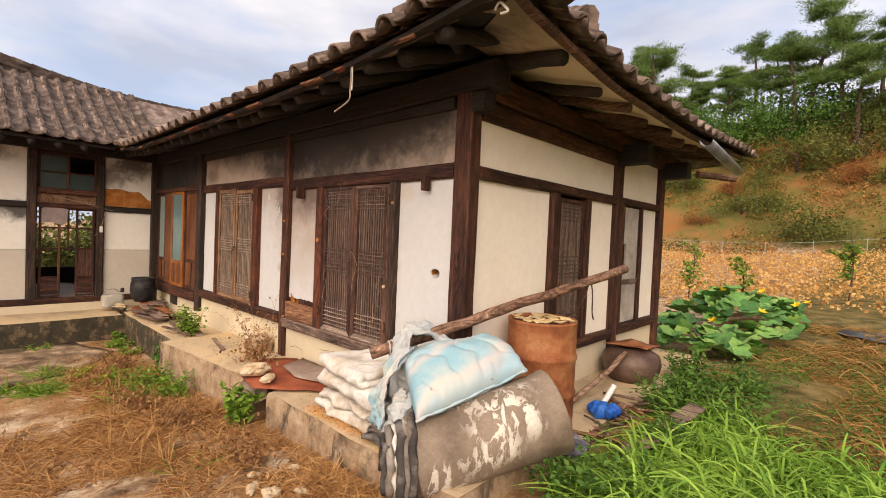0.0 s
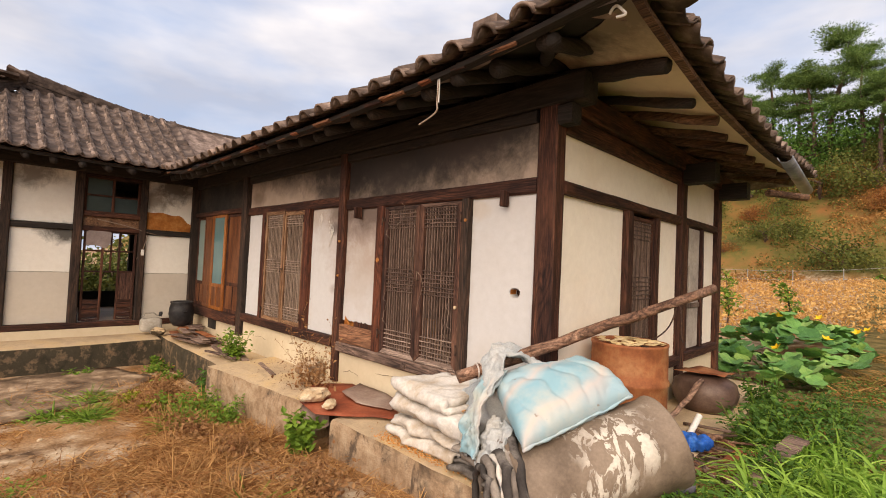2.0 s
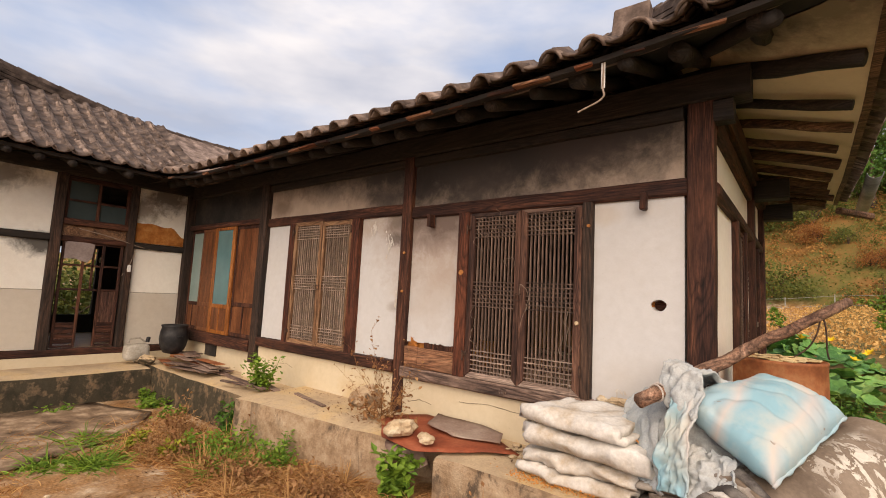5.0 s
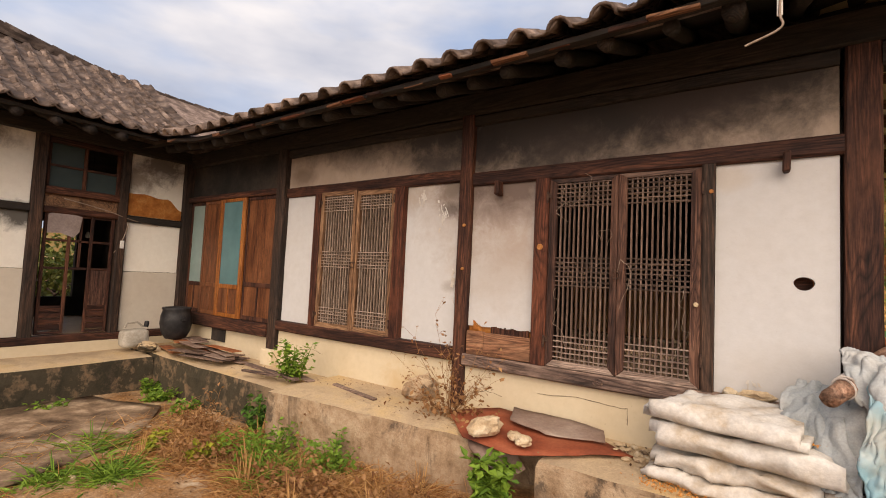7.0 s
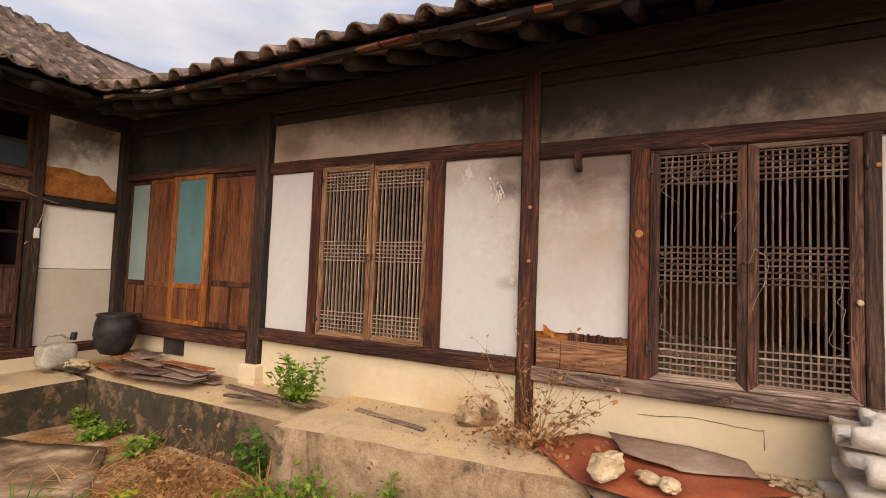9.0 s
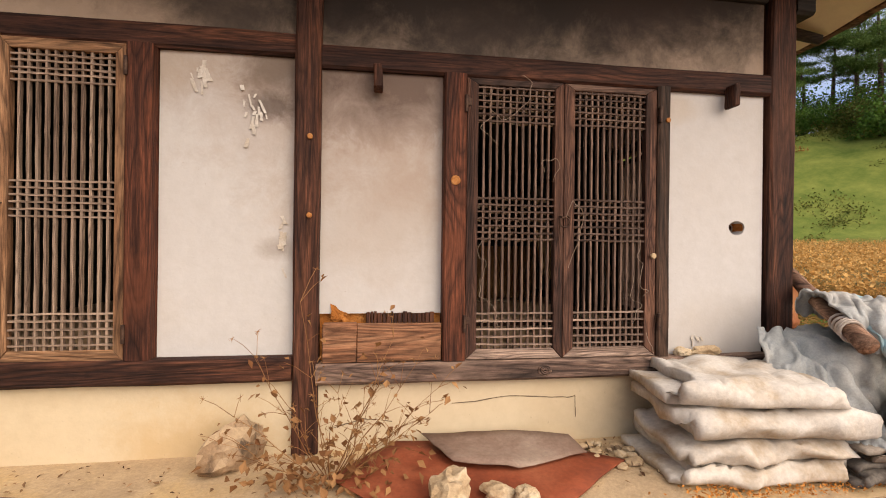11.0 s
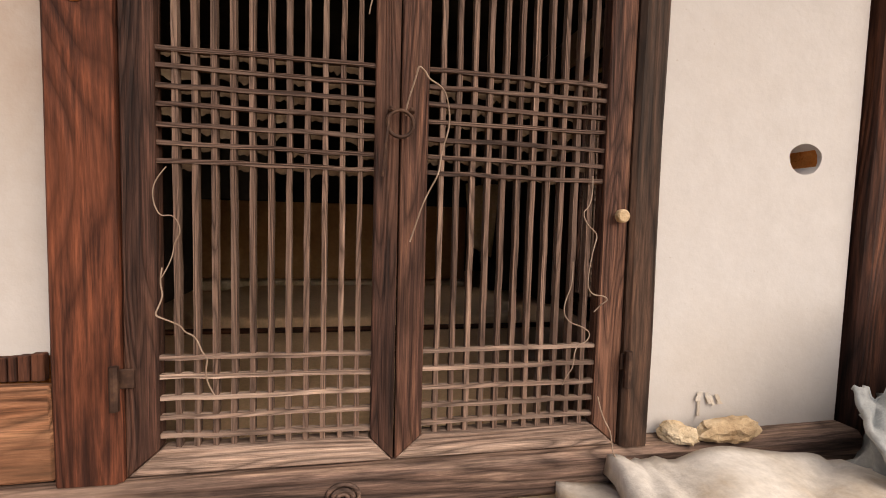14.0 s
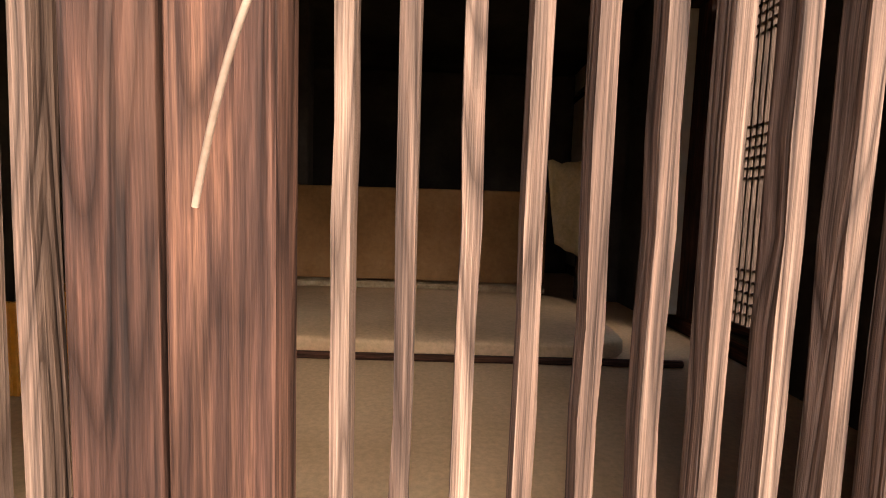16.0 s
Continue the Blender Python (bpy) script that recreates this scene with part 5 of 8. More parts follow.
setting("room_front_wall", boxed(-3.17, -2.55, 2.92, 2.935, 0.9, 2.74), unlit_room, "room wall with the room's gloom in its colour", "wall")


def soft_box(cx, cy, cz, sx, sy, sz, power=4.0, n=20, amp=0.02, freq=3.0, seed=0, m=Matrix()):
    """A rounded cushion shape with creases."""
    bm = bmesh.new()
    bmesh.ops.create_icosphere(bm, subdivisions=5 if n > 24 else 4, radius=1.0)
    for v in bm.verts:
        c = v.co.normalized()
        k = (abs(c.x) ** power + abs(c.y) ** power + abs(c.z) ** power) ** (-1 / power)
        p = c * k
        q = Vector((p.x * sx / 2, p.y * sy / 2, p.z * sz / 2))
        w = noise.noise(q * freq + Vector((seed, 0, 0))) + 0.5 * noise.noise(q * freq * 2.3 + Vector((0, seed, 0)))
        crease = 1 - abs(noise.noise(Vector((q.x * freq * 1.2 + seed, q.y * freq * 2.2, q.z * 2)))) * 2
        q += c * amp * (w + 0.6 * crease)
        v.co = q
    bmesh.ops.transform(bm, matrix=Matrix.Translation((cx, cy, cz)) @ m, verts=bm.verts)
    return bm


solo("floor_mat", soft_box(-3.85, 4.8, 0.935, 1.9, 1.15, 0.075, 8, 20, 0.006), floor_paper, "flat tan mat lying on the room floor", "mat", smooth=True)
tube_bm = bmesh.new()
tube(tube_bm, [(-5.05, 4.17, 0.915), (-4.0, 4.16, 0.918), (-2.75, 4.20, 0.915)], 0.014, 8)
solo("pole_on_floor", tube_bm, wood_x, "thin dark pole lying along the mat", "pole")
orange_box = mottled("orange_plastic", (0.45, 0.16, 0.02), (0.58, 0.22, 0.03), (0.62, 0.28, 0.06), 4, 40, 0.5, 0.1, 0.002)
oc = thing("crate", "orange plastic crate on the room floor", "crate", (-4.97, 3.9, 0.9))
part("back", boxed(-5.09, -4.86, 4.05, 4.07, 0.9, 1.17, 0.004), orange_box, oc)
part("front", boxed(-5.09, -4.86, 3.75, 3.77, 0.9, 1.17, 0.004), orange_box, oc)
part("side", boxed(-4.86, -4.84, 3.75, 4.07, 0.9, 1.17, 0.004), orange_box, oc)
bm = bmesh.new()
g = {}
for i in range(9):
    for j in range(9):
        u, w = i / 8, j / 8
        z = 1.78 - 0.5 * w - 0.08 * u * w + 0.02 * noise.noise(Vector((u * 4, w * 4, 0)))
        g[i, j] = bm.verts.new((-3.06 + 0.26 * u * (1 - 0.45 * w) + 0.08 * w, 5.3 + 0.05 * math.sin(u * 4 + w * 2), z))
for i in range(8):
    for j in range(8):
        bm.faces.new((g[i, j], g[i + 1, j], g[i + 1, j + 1], g[i, j + 1]))
hp = solo("hanging_paper", bm, paper, "torn tan wallpaper hanging from the wall", "paper", smooth=True)
hp.modifiers.new("thick", "SOLIDIFY").thickness = 0.004

# ---- sliding doors of the inner bay ----
sd = thing("sliding_doors", "old varnished sliding doors with frosted glass panes", "door", (-9.2, 2.79, 0.93))
part("threshold", rough_beam(-10.3, -8.03, 2.70, 2.86, 0.77, 0.93, "x", 0.008), wood_x, sd)
part("head", rough_beam(-10.3, -8.03, 2.74, 2.87, 2.60, 2.68, "x", 0.006), wood_x, sd)
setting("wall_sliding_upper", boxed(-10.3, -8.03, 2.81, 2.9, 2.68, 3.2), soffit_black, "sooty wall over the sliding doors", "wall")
setting("wall_sliding_base", boxed(-10.3, -8.03, 2.80, 2.9, 0.3, 0.765), base_render, "rendered base with a black plate for an air opening", "wall")
# Flat black plate on an uncut wall stands in for the opening's dark inside.
part("air_opening", boxed(-9.42, -9.08, 2.775, 2.798, 0.58, 0.76), soffit_black, sd, "black plate for the dark of the fire opening under the threshold")


def sash(x0, x1, y, frame_mat, upper, upper_mat, split=1.37, st=0.045):
    s = part("sash", boxed(x0, x0 + st, y, y + 0.03, 0.935, 2.595, 0.004), frame_mat, sd)
    part("stile", boxed(x1 - st, x1, y, y + 0.03, 0.935, 2.595, 0.004), frame_mat, s)
    for z0, z1 in ((0.935, 0.99), (split - 0.04, split + 0.02), (2.55, 2.595)):
        part("rail", boxed(x0 + st, x1 - st, y + 0.002, y + 0.029, z0, z1, 0.003), frame_mat, s)
    part(upper, boxed(x0 + st, x1 - st, y + 0.012, y + 0.018, split + 0.02, 2.55, 0), upper_mat, s)
    mid = (x0 + x1) / 2
    part("muntin", boxed(mid - 0.015, mid + 0.015, y + 0.002, y + 0.029, 0.99, split - 0.04, 0.003), frame_mat, s)
    for a, b in ((x0 + st, mid - 0.015), (mid + 0.015, x1 - st)):
        part("panel", boxed(a, b, y + 0.01, y + 0.022, 0.99, split - 0.04, 0.004), brown_panel, s)


sash(-10.29, -9.86, 2.80, wood_z, "pane", frosted)
sash(-9.85, -9.30, 2.775, brown_panel, "panel_board", brown_panel)
sash(-9.36, -8.72, 2.742, orange_z, "pane", teal_glass, 1.37, 0.085)
sash(-8.74, -8.05, 2.775, wood_z, "panel_board", brown_panel, 1.42)

# ---- wing door and transom ----
wdr = thing("wing_door", "broken glazed double door of the wing, half open", "door", (WX, 1.41, 0.66))
for y0, y1, z0, z1 in ((1.0, 1.82, 2.22, 2.30), (1.0, 1.82, 2.46, 2.56), (1.0, 1.82, 3.12, 3.2)):
    part("rail", rough_beam(-10.44, -10.34, y0, y1, z0, z1, "y", 0.005), wood_y, wdr)
part("transom_board", boxed(-10.42, -10.39, 1.0, 1.82, 2.30, 2.46, 0.004), tan_x, wdr)
for a, b in ((1.0, 1.04), (1.39, 1.43), (1.78, 1.82)):
    part("muntin", boxed(-10.42, -10.37, a, b, 2.56, 3.12, 0.003), wood_z, wdr)
part("muntin", boxed(-10.418, -10.372, 1.0, 1.82, 2.82, 2.85, 0.003), wood_y, wdr)
for a, b, c, d in ((1.04, 1.39, 2.56, 2.82), (1.43, 1.78, 2.56, 2.82), (1.04, 1.39, 2.85, 3.12)):
    part("pane", boxed(-10.40, -10.396, a, b, c, d, 0), dusty_glass, wdr)


def wing_leaf(y0, y1, low_gap):
    lf = part("leaf", boxed(-10.41, -10.375, y0, y0 + 0.035, 0.67, 2.22, 0.003), wood_z, wdr)
    part("stile", boxed(-10.41, -10.375, y1 - 0.035, y1, 0.67, 2.22, 0.003), wood_z, lf)
    for z in (2.19, 1.86, 1.50, 0.67):
        part("rail", boxed(-10.408, -10.377, y0 + 0.035, y1 - 0.035, z, z + 0.03, 0.003), wood_y, lf)
    if not low_gap:
        part("board", boxed(-10.40, -10.385, y0 + 0.035, y1 - 0.035, 1.03, 1.50, 0.002), dark_z, lf)
    for k in range(4):
        part("slat", boxed(-10.405, -10.38, y0 + 0.035, y1 - 0.035, 0.72 + 0.078 * k, 0.79 + 0.078 * k, 0.004, 0.004), wood_y, lf)
    part("rail", boxed(-10.408, -10.377, y0 + 0.035, y1 - 0.035, 1.0, 1.03, 0.003), wood_y, lf)


wing_leaf(1.03, 1.32, True)
wing_leaf(1.53, 1.80, False)
for z in (2.19, 1.86, 1.50):
    part("cross_rail", boxed(-10.40, -10.38, 1.325, 1.525, z, z + 0.03, 0.003), wood_y, wdr)
part("cross_stile", boxed(-10.40, -10.38, 1.41, 1.44, 1.53, 2.19, 0.003), wood_z, wdr)
bm = bmesh.new()
pl = [bm.verts.new((-10.36, y, z)) for y, z in ((1.06, 1.96), (1.06, 2.2), (1.18, 2.26), (1.42, 2.2), (1.40, 2.0), (1.34, 1.92), (1.2, 1.97))]
bm.faces.new(pl)
pp = part("hanging_sheet", bm, mottled("greyish_card", (0.2, 0.15, 0.14), (0.28, 0.22, 0.2), (0.36, 0.29, 0.27), 4, 40), wdr, "torn grey card over a broken pane")
pp.modifiers.new("thick", "SOLIDIFY").thickness = 0.004
setting("wing_room_floor", boxed(-13.4, -10.5, -4, 2.6, 0.5, 0.6), floor_paper, "dark floor of the wing", "floor")
setting("wing_room_ceiling", boxed(-13.6, -10.5, -4, 2.7, 3.3, 3.36), unlit_room, "ceiling of the wing with the gloom in its colour", "ceiling")
setting("wing_room_wall_north", boxed(-13.5, -10.48, 2.72, 2.78, 0.5, 3.3), unlit_room, "inner wall of the wing with the gloom in its colour", "wall")
setting("wing_room_wall_south", boxed(-13.5, -10.48, -4.1, -4.0, 0.3, 3.3), unlit_room, "inner wall of the wing with the gloom in its colour", "wall")
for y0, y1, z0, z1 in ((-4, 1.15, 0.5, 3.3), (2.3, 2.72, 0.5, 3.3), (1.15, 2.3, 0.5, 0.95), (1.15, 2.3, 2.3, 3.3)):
    setting("wing_room_wall_west", boxed(-13.55, -13.45, y0, y1, z0, z1), unlit_room, "inner wall of the wing round a far opening, gloom in its colour", "wall")
bulb = thing("light_bulb", "bare white light bulb hanging on a cord, unlit", "lamp", (-10.9, 1.66, 1.95))
bm = bmesh.new()
lathe(bm, [(0.004, 0.0), (0.02, 0.004), (0.03, 0.025), (0.03, 0.045), (0.018, 0.075), (0.014, 0.09), (0.003, 0.092)], (-10.9, 1.66, 1.95), 14)
part("globe", bm, pvc, bulb, "white glass globe", True)
bm = bmesh.new()
tube(bm, [(-10.9, 1.66, 2.04), (-10.9, 1.66, 3.3)], 0.004, 6)
part("cord", bm, iron, bulb)
wire([(-10.36, 1.2, 2.42), (-10.3, 1.5, 2.36), (-10.3, 1.8, 2.30), (-10.33, 1.98, 2.22), (-10.36, 2.35, 2.19)], "pale electric cable along the wall", 0.006, wire_mat, "cables")
wire([(-10.33, 1.95, 2.2), (-10.3, 1.92, 2.0), (-10.3, 1.86, 1.85), (-10.34, 1.8, 1.75)], "pale electric cable along the wall", 0.006, wire_mat, "cables")
solo("wall_switch", boxed(-10.33, -10.30, 1.86, 1.91, 1.82, 1.93, 0.005), pvc, "small white wall switch on the post", "switch")

# ---- hardware under the eaves ----
wire([(-2.84, 1.99, 3.22), (-2.84, 1.98, 3.12), (-2.85, 1.98, 3.04), (-2.82, 1.97, 3.0), (-2.85, 1.97, 2.96), (-2.95, 1.96, 2.93), (-2.99, 1.95, 2.91)], "bent wire hook hanging from a rafter", 0.006, wire_mat, "hooks")
solo("hook_strap", boxed(-2.855, -2.83, 1.985, 1.99, 3.05, 3.24, 0.001), pvc, "pale strap hanging from the rafter", "strap")
wire([(-1.64, 2.1, 3.31), (-1.6, 2.08, 3.36), (-1.57, 2.1, 3.30), (-1.53, 2.1, 3.27), (-1.60, 2.1, 3.28)], "knotted white string under the roof corner", 0.008, pvc, "strings")
gut = thing("gutter", "short grey metal gutter hanging at the eaves", "gutter", (-1.3, 5.8, 3.05))
bm = bmesh.new()
prof = [(0.06 * math.cos(a), 0.06 * math.sin(a)) for a in [math.pi + math.pi * k / 8 for k in range(9)]]
ra = [bm.verts.new((-1.30 + u, 5.2, 3.10 + w)) for u, w in prof]
rc = [bm.verts.new((-1.30 + u, 6.7, 2.99 + w)) for u, w in prof]
for k in range(8):
    bm.faces.new((ra[k], ra[k + 1], rc[k + 1], rc[k]))
gp = part("trough", bm, mottled("galvanised_sheet", (0.13, 0.14, 0.15), (0.24, 0.25, 0.27), (0.35, 0.36, 0.38), 4, 40, 0.45, 0.2, 0.002, 0.6), gut, "", True)
gp.modifiers.new("thick", "SOLIDIFY").thickness = 0.004
b = bmesh.new()
tube(b, [(-1.55, 5.9, 2.86), (-1.25, 6.3, 2.84)], 0.04, 8, 0.1)
part("pole_end", b, raft_x, gut)

# a knot on the sill
kn = bmesh.new()
for r, h in ((0.034, 0.0), (0.022, 0.006), (0.011, 0.004)):
    tube(kn, [(-3.92 + r * math.cos(a), 2.716 - h, 0.905 + r * 0.8 * math.sin(a)) for a in [2 * math.pi * k / 16 for k in range(17)]], 0.006, 6, 0.3, cap=False)
part("knot", kn, grey_x, bpy.data.objects["sill_east"], "dark round knot", True)

# flaked paint, drips and cracks on the plaster
def flakes(at, n, spread, seed, label):
    rnd = random.Random(seed)
    bm = bmesh.new()
    for _ in range(n):
        x, z = at[0] + rnd.gauss(0, spread[0]), at[1] + rnd.gauss(0, spread[1])
        w, h, cl = rnd.uniform(0.008, 0.022), rnd.uniform(0.02, 0.07), rnd.uniform(0.001, 0.005)
        a = rnd.uniform(-0.5, 0.5)
        rows = []
        for k in range(4):
            f = k / 3
            y = 2.795 - cl * f * f
            zz = z - h * f
            rows.append([bm.verts.new((x + (sx_ * w * rnd.uniform(0.6, 1.1)) + a * h * f, y, zz)) for sx_ in (-0.5, 0.5)])
        for r0, r1 in zip(rows, rows[1:]):
            bm.faces.new((r0[0], r0[1], r1[1], r1[0]))
    ob = solo("paint_flakes", bm, felt, label, "flaking paint", "paint flakes", kind="stuff")
    ob.modifiers.new("thick", "SOLIDIFY").thickness = 0.0015


flakes((-5.47, 2.27), 16, (0.03, 0.05), 2, "curled pale flakes of paint on the wall")
flakes((-5.72, 2.44), 12, (0.035, 0.035), 5, "curled pale flakes of paint on the wall")
flakes((-5.315, 1.58), 14, (0.012, 0.09), 7, "pale drips of old paste on the wall")
flakes((-2.95, 1.06), 5, (0.04, 0.012), 9, "pale flakes of paint on the wall")
crack_mat = mottled("dark_crack", (0.09, 0.065, 0.045), (0.14, 0.1, 0.07), (0.2, 0.15, 0.1), 20, 60)
for pts in (((-4.42, 0.72), (-4.1, 0.75), (-3.8, 0.735), (-3.72, 0.74), (-3.715, 0.6)), ((-5.04, 0.62), (-4.9, 0.66), (-4.7, 0.64)), ((-7.4, 0.7), (-7.2, 0.72), (-7.0, 0.68))):
    bm = bmesh.new()
    P = []
    for (x0, z0), (x1, z1) in zip(pts, pts[1:]):
        P += [(x0 + (x1 - x0) * k / 5, 2.774, z0 + (z1 - z0) * k / 5 + random.uniform(-0.005, 0.005)) for k in range(5)]
    tube(bm, P, [random.uniform(0.0012, 0.003) for _ in P], 5)
    solo("wall_crack", bm, crack_mat, "thin dark crack in the rendered base", "crack", "wall cracks")

# ---- things along the plinth ----
def drum(at, r, h):
    t = thing("oil_drum", "rusty upright steel oil drum beside the wall", "barrel", at)
    bm = bmesh.new()
    prof = [(0.02, 0.012), (r - 0.02, 0.012), (r - 0.012, 0.0), (r + 0.004, 0.0), (r + 0.004, 0.02), (r, 0.03)]
    for c in (h / 3, 2 * h / 3):
        prof += [(r, c - 0.03), (r + 0.012, c - 0.012), (r + 0.012, c + 0.012), (r, c + 0.03)]
    prof += [(r, h - 0.03), (r + 0.004, h - 0.02), (r + 0.004, h), (r - 0.012, h), (r - 0.014, h - 0.02), (0.02, h - 0.018)]
    lathe(bm, prof, at, 40, 0.012)
    part("shell", bm, rust, t, "", True)
    b = bmesh.new()
    lathe(b, [(0.01, 0), (0.03, 0), (0.03, 0.012), (0.01, 0.014)], (at[0] + 0.16, at[1] - 0.1, at[2] + h - 0.018), 12)
    part("bung", b, iron, t, "small iron bung")
    lids = bmesh.new()
    for k in range(44):
        a, d = random.uniform(0, 6.28), (r - 0.05) * math.sqrt(random.random())
        b = box(bmesh.new(), -0.04, 0.04, -0.02, 0.02, 0, 0.008, 0.002)
        bmesh.ops.transform(b, matrix=pose(at[0] + d * math.cos(a), at[1] + d * math.sin(a), at[2] + h - 0.012 + 0.02 * random.random(), random.uniform(-12, 12), random.uniform(-12, 12), random.uniform(0, 180)), verts=b.verts)
        me = bpy.data.meshes.new("c")
        b.to_mesh(me)
        b.free()
        lids.from_mesh(me)
        bpy.data.meshes.remove(me)
    ch = solo("wood_chips", lids, paper, "wood chips lying on the drum lid", "wood chips", kind="stuff")
    return t


drum((-2.03, 3.44, 0.47), 0.285, 0.89)


def striped_cloth():
    m, nt, b, v = base_mat("blue_white_cloth", 0.9)
    w = nt.nodes.new("ShaderNodeTexWave")
    w.wave_type, w.bands_direction = "BANDS", "X"
    w.inputs["Scale"].default_value, w.inputs["Distortion"].default_value, w.inputs["Detail Scale"].default_value = 0.62, 3.5, 1.5
    nt.links.new(v, w.inputs["Vector"])
    col = ramp(nt, w.outputs["Fac"], [(0.2, (0.22, 0.39, 0.45)), (0.45, (0.35, 0.43, 0.45)), (0.6, (0.47, 0.44, 0.42)), (0.9, (0.29, 0.43, 0.48))])
    big = noise_tex(nt, v, 2.5, 5, 0.65)
    col = mix(nt, ramp(nt, big, [(0.45, (0, 0, 0)), (0.72, (0.6, 0.6, 0.6))]), col, (0.62, 0.53, 0.42))
    spot = noise_tex(nt, v, 9, 3, 0.6)
    col = mix(nt, ramp(nt, spot, [(0.68, (0, 0, 0)), (0.72, (0.75, 0.75, 0.75))]), col, (0.26, 0.2, 0.16))
    nt.links.new(col, b.inputs["Base Color"])
    fine = noise_tex(nt, v, 180, 2, 0.5)
    bump(nt, b, mix(nt, 0.4, noise_tex(nt, v, 7, 4, 0.5), fine), 0.4, 0.008)
    return m


cloth_blue = striped_cloth()
cloth_grey = mottled("grey_blue_cloth", (0.26, 0.30, 0.32), (0.40, 0.42, 0.42), (0.50, 0.47, 0.43), 2.5, 90, 0.95, 0.6, 0.006)
CRUMB = mottled("orange_foam", (0.40, 0.14, 0.03), (0.58, 0.24, 0.06), (0.66, 0.36, 0.14), 30, 120)
felt_mid = mottled("grey_felt", (0.12, 0.1, 0.085), (0.24, 0.2, 0.17), (0.42, 0.37, 0.31), 6, 120, 0.95, 0.6, 0.006)
felt_dark = mottled("dark_felt", (0.03, 0.026, 0.024), (0.07, 0.06, 0.055), (0.26, 0.23, 0.2), 5, 120, 0.95, 0.5, 0.005)


def peeling():
    m, nt, b, v = base_mat("peeling_grey_shell", 0.7)
    big = noise_tex(nt, v, 2.2, 5, 0.6)
    col = ramp(nt, big, [(0.3, (0.12, 0.085, 0.06)), (0.5, (0.23, 0.17, 0.125)), (0.7, (0.31, 0.24, 0.18))])
    fl = noise_tex(nt, scaled(nt, v, (15.0, 15.0, 4.0)), 1.0, 6, 0.66, 0.8)
    area = noise_tex(nt, v, 1.5, 3, 0.5)
    f = mix(nt, 1.0, ramp(nt, fl, [(0.50, (0, 0, 0)), (0.525, (1, 1, 1))]), ramp(nt, area, [(0.46, (0, 0, 0)), (0.54, (1, 1, 1))]), "MULTIPLY")
    col = mix(nt, f, col, (0.60, 0.54, 0.46))
    col = mix(nt, 0.4, col, ramp(nt, noise_tex(nt, v, 60, 3, 0.6), [(0.3, (0.6, 0.6, 0.6)), (0.7, (1.2, 1.2, 1.2))]), "MULTIPLY")
    nt.links.new(col, b.inputs["Base Color"])
    bump(nt, b, f, 0.5, 0.006)
    return m


# fallen drum wrapped in a peeling mat, lying across the plinth corner
roll = thing("fallen_drum", "fallen drum with peeling white paint on a torn mat", "barrel", (-1.88, 2.32, 0.3))
A, B = Vector((-2.13, 2.08, 0.58)), Vector((-1.55, 2.84, 0.86))
ax = (B - A).normalized()
bm = bmesh.new()
rr = []
for k, f in enumerate([0, 0.01, 0.03, 0.06] + [0.06 + 0.88 * i / 16 for i in range(1, 17)] + [0.97, 0.99, 1.0]):
    rr.append((A.lerp(B, f), 0.27 + 0.010 * (1 if f < 0.04 or f > 0.96 else 0)))
tube(bm, [p for p, _ in rr], [r for _, r in rr], 40, 0.035)
part("shell", bm, peeling(), roll, "", True)
side = Vector((-ax.y, ax.x, 0)).normalized()
for k, (m_, w) in enumerate(((felt_dark, 0.05), (felt_mid, 0.04), (felt_dark, 0.06), (felt, 0.03), (felt_mid, 0.05), (felt_dark, 0.04))):
    bm = bmesh.new()
    o = A - ax * (0.03 + 0.035 * k)
    pts = []
    for i in range(15):
        a = radians(-35 + 250 * i / 14)
        rr_ = 0.285 - 0.02 * k + 0.05 * noise.noise(Vector((a * 2, k, 0)))
        pts.append(o + side * math.cos(a) * rr_ + Vector((0, 0, 1)) * math.sin(a) * rr_ * (1.0 if math.sin(a) > 0 else 1.0) + ax * 0.02 * noise.noise(Vector((a * 3, k, 4))))
    tube(bm, pts, [w * 0.55 * (1 + 0.3 * noise.noise(Vector((i * 0.8, k, 2)))) for i in range(15)], 8, 0.2)
    part("mat_edge", bm, m_, roll, "torn layered mat edge", True)


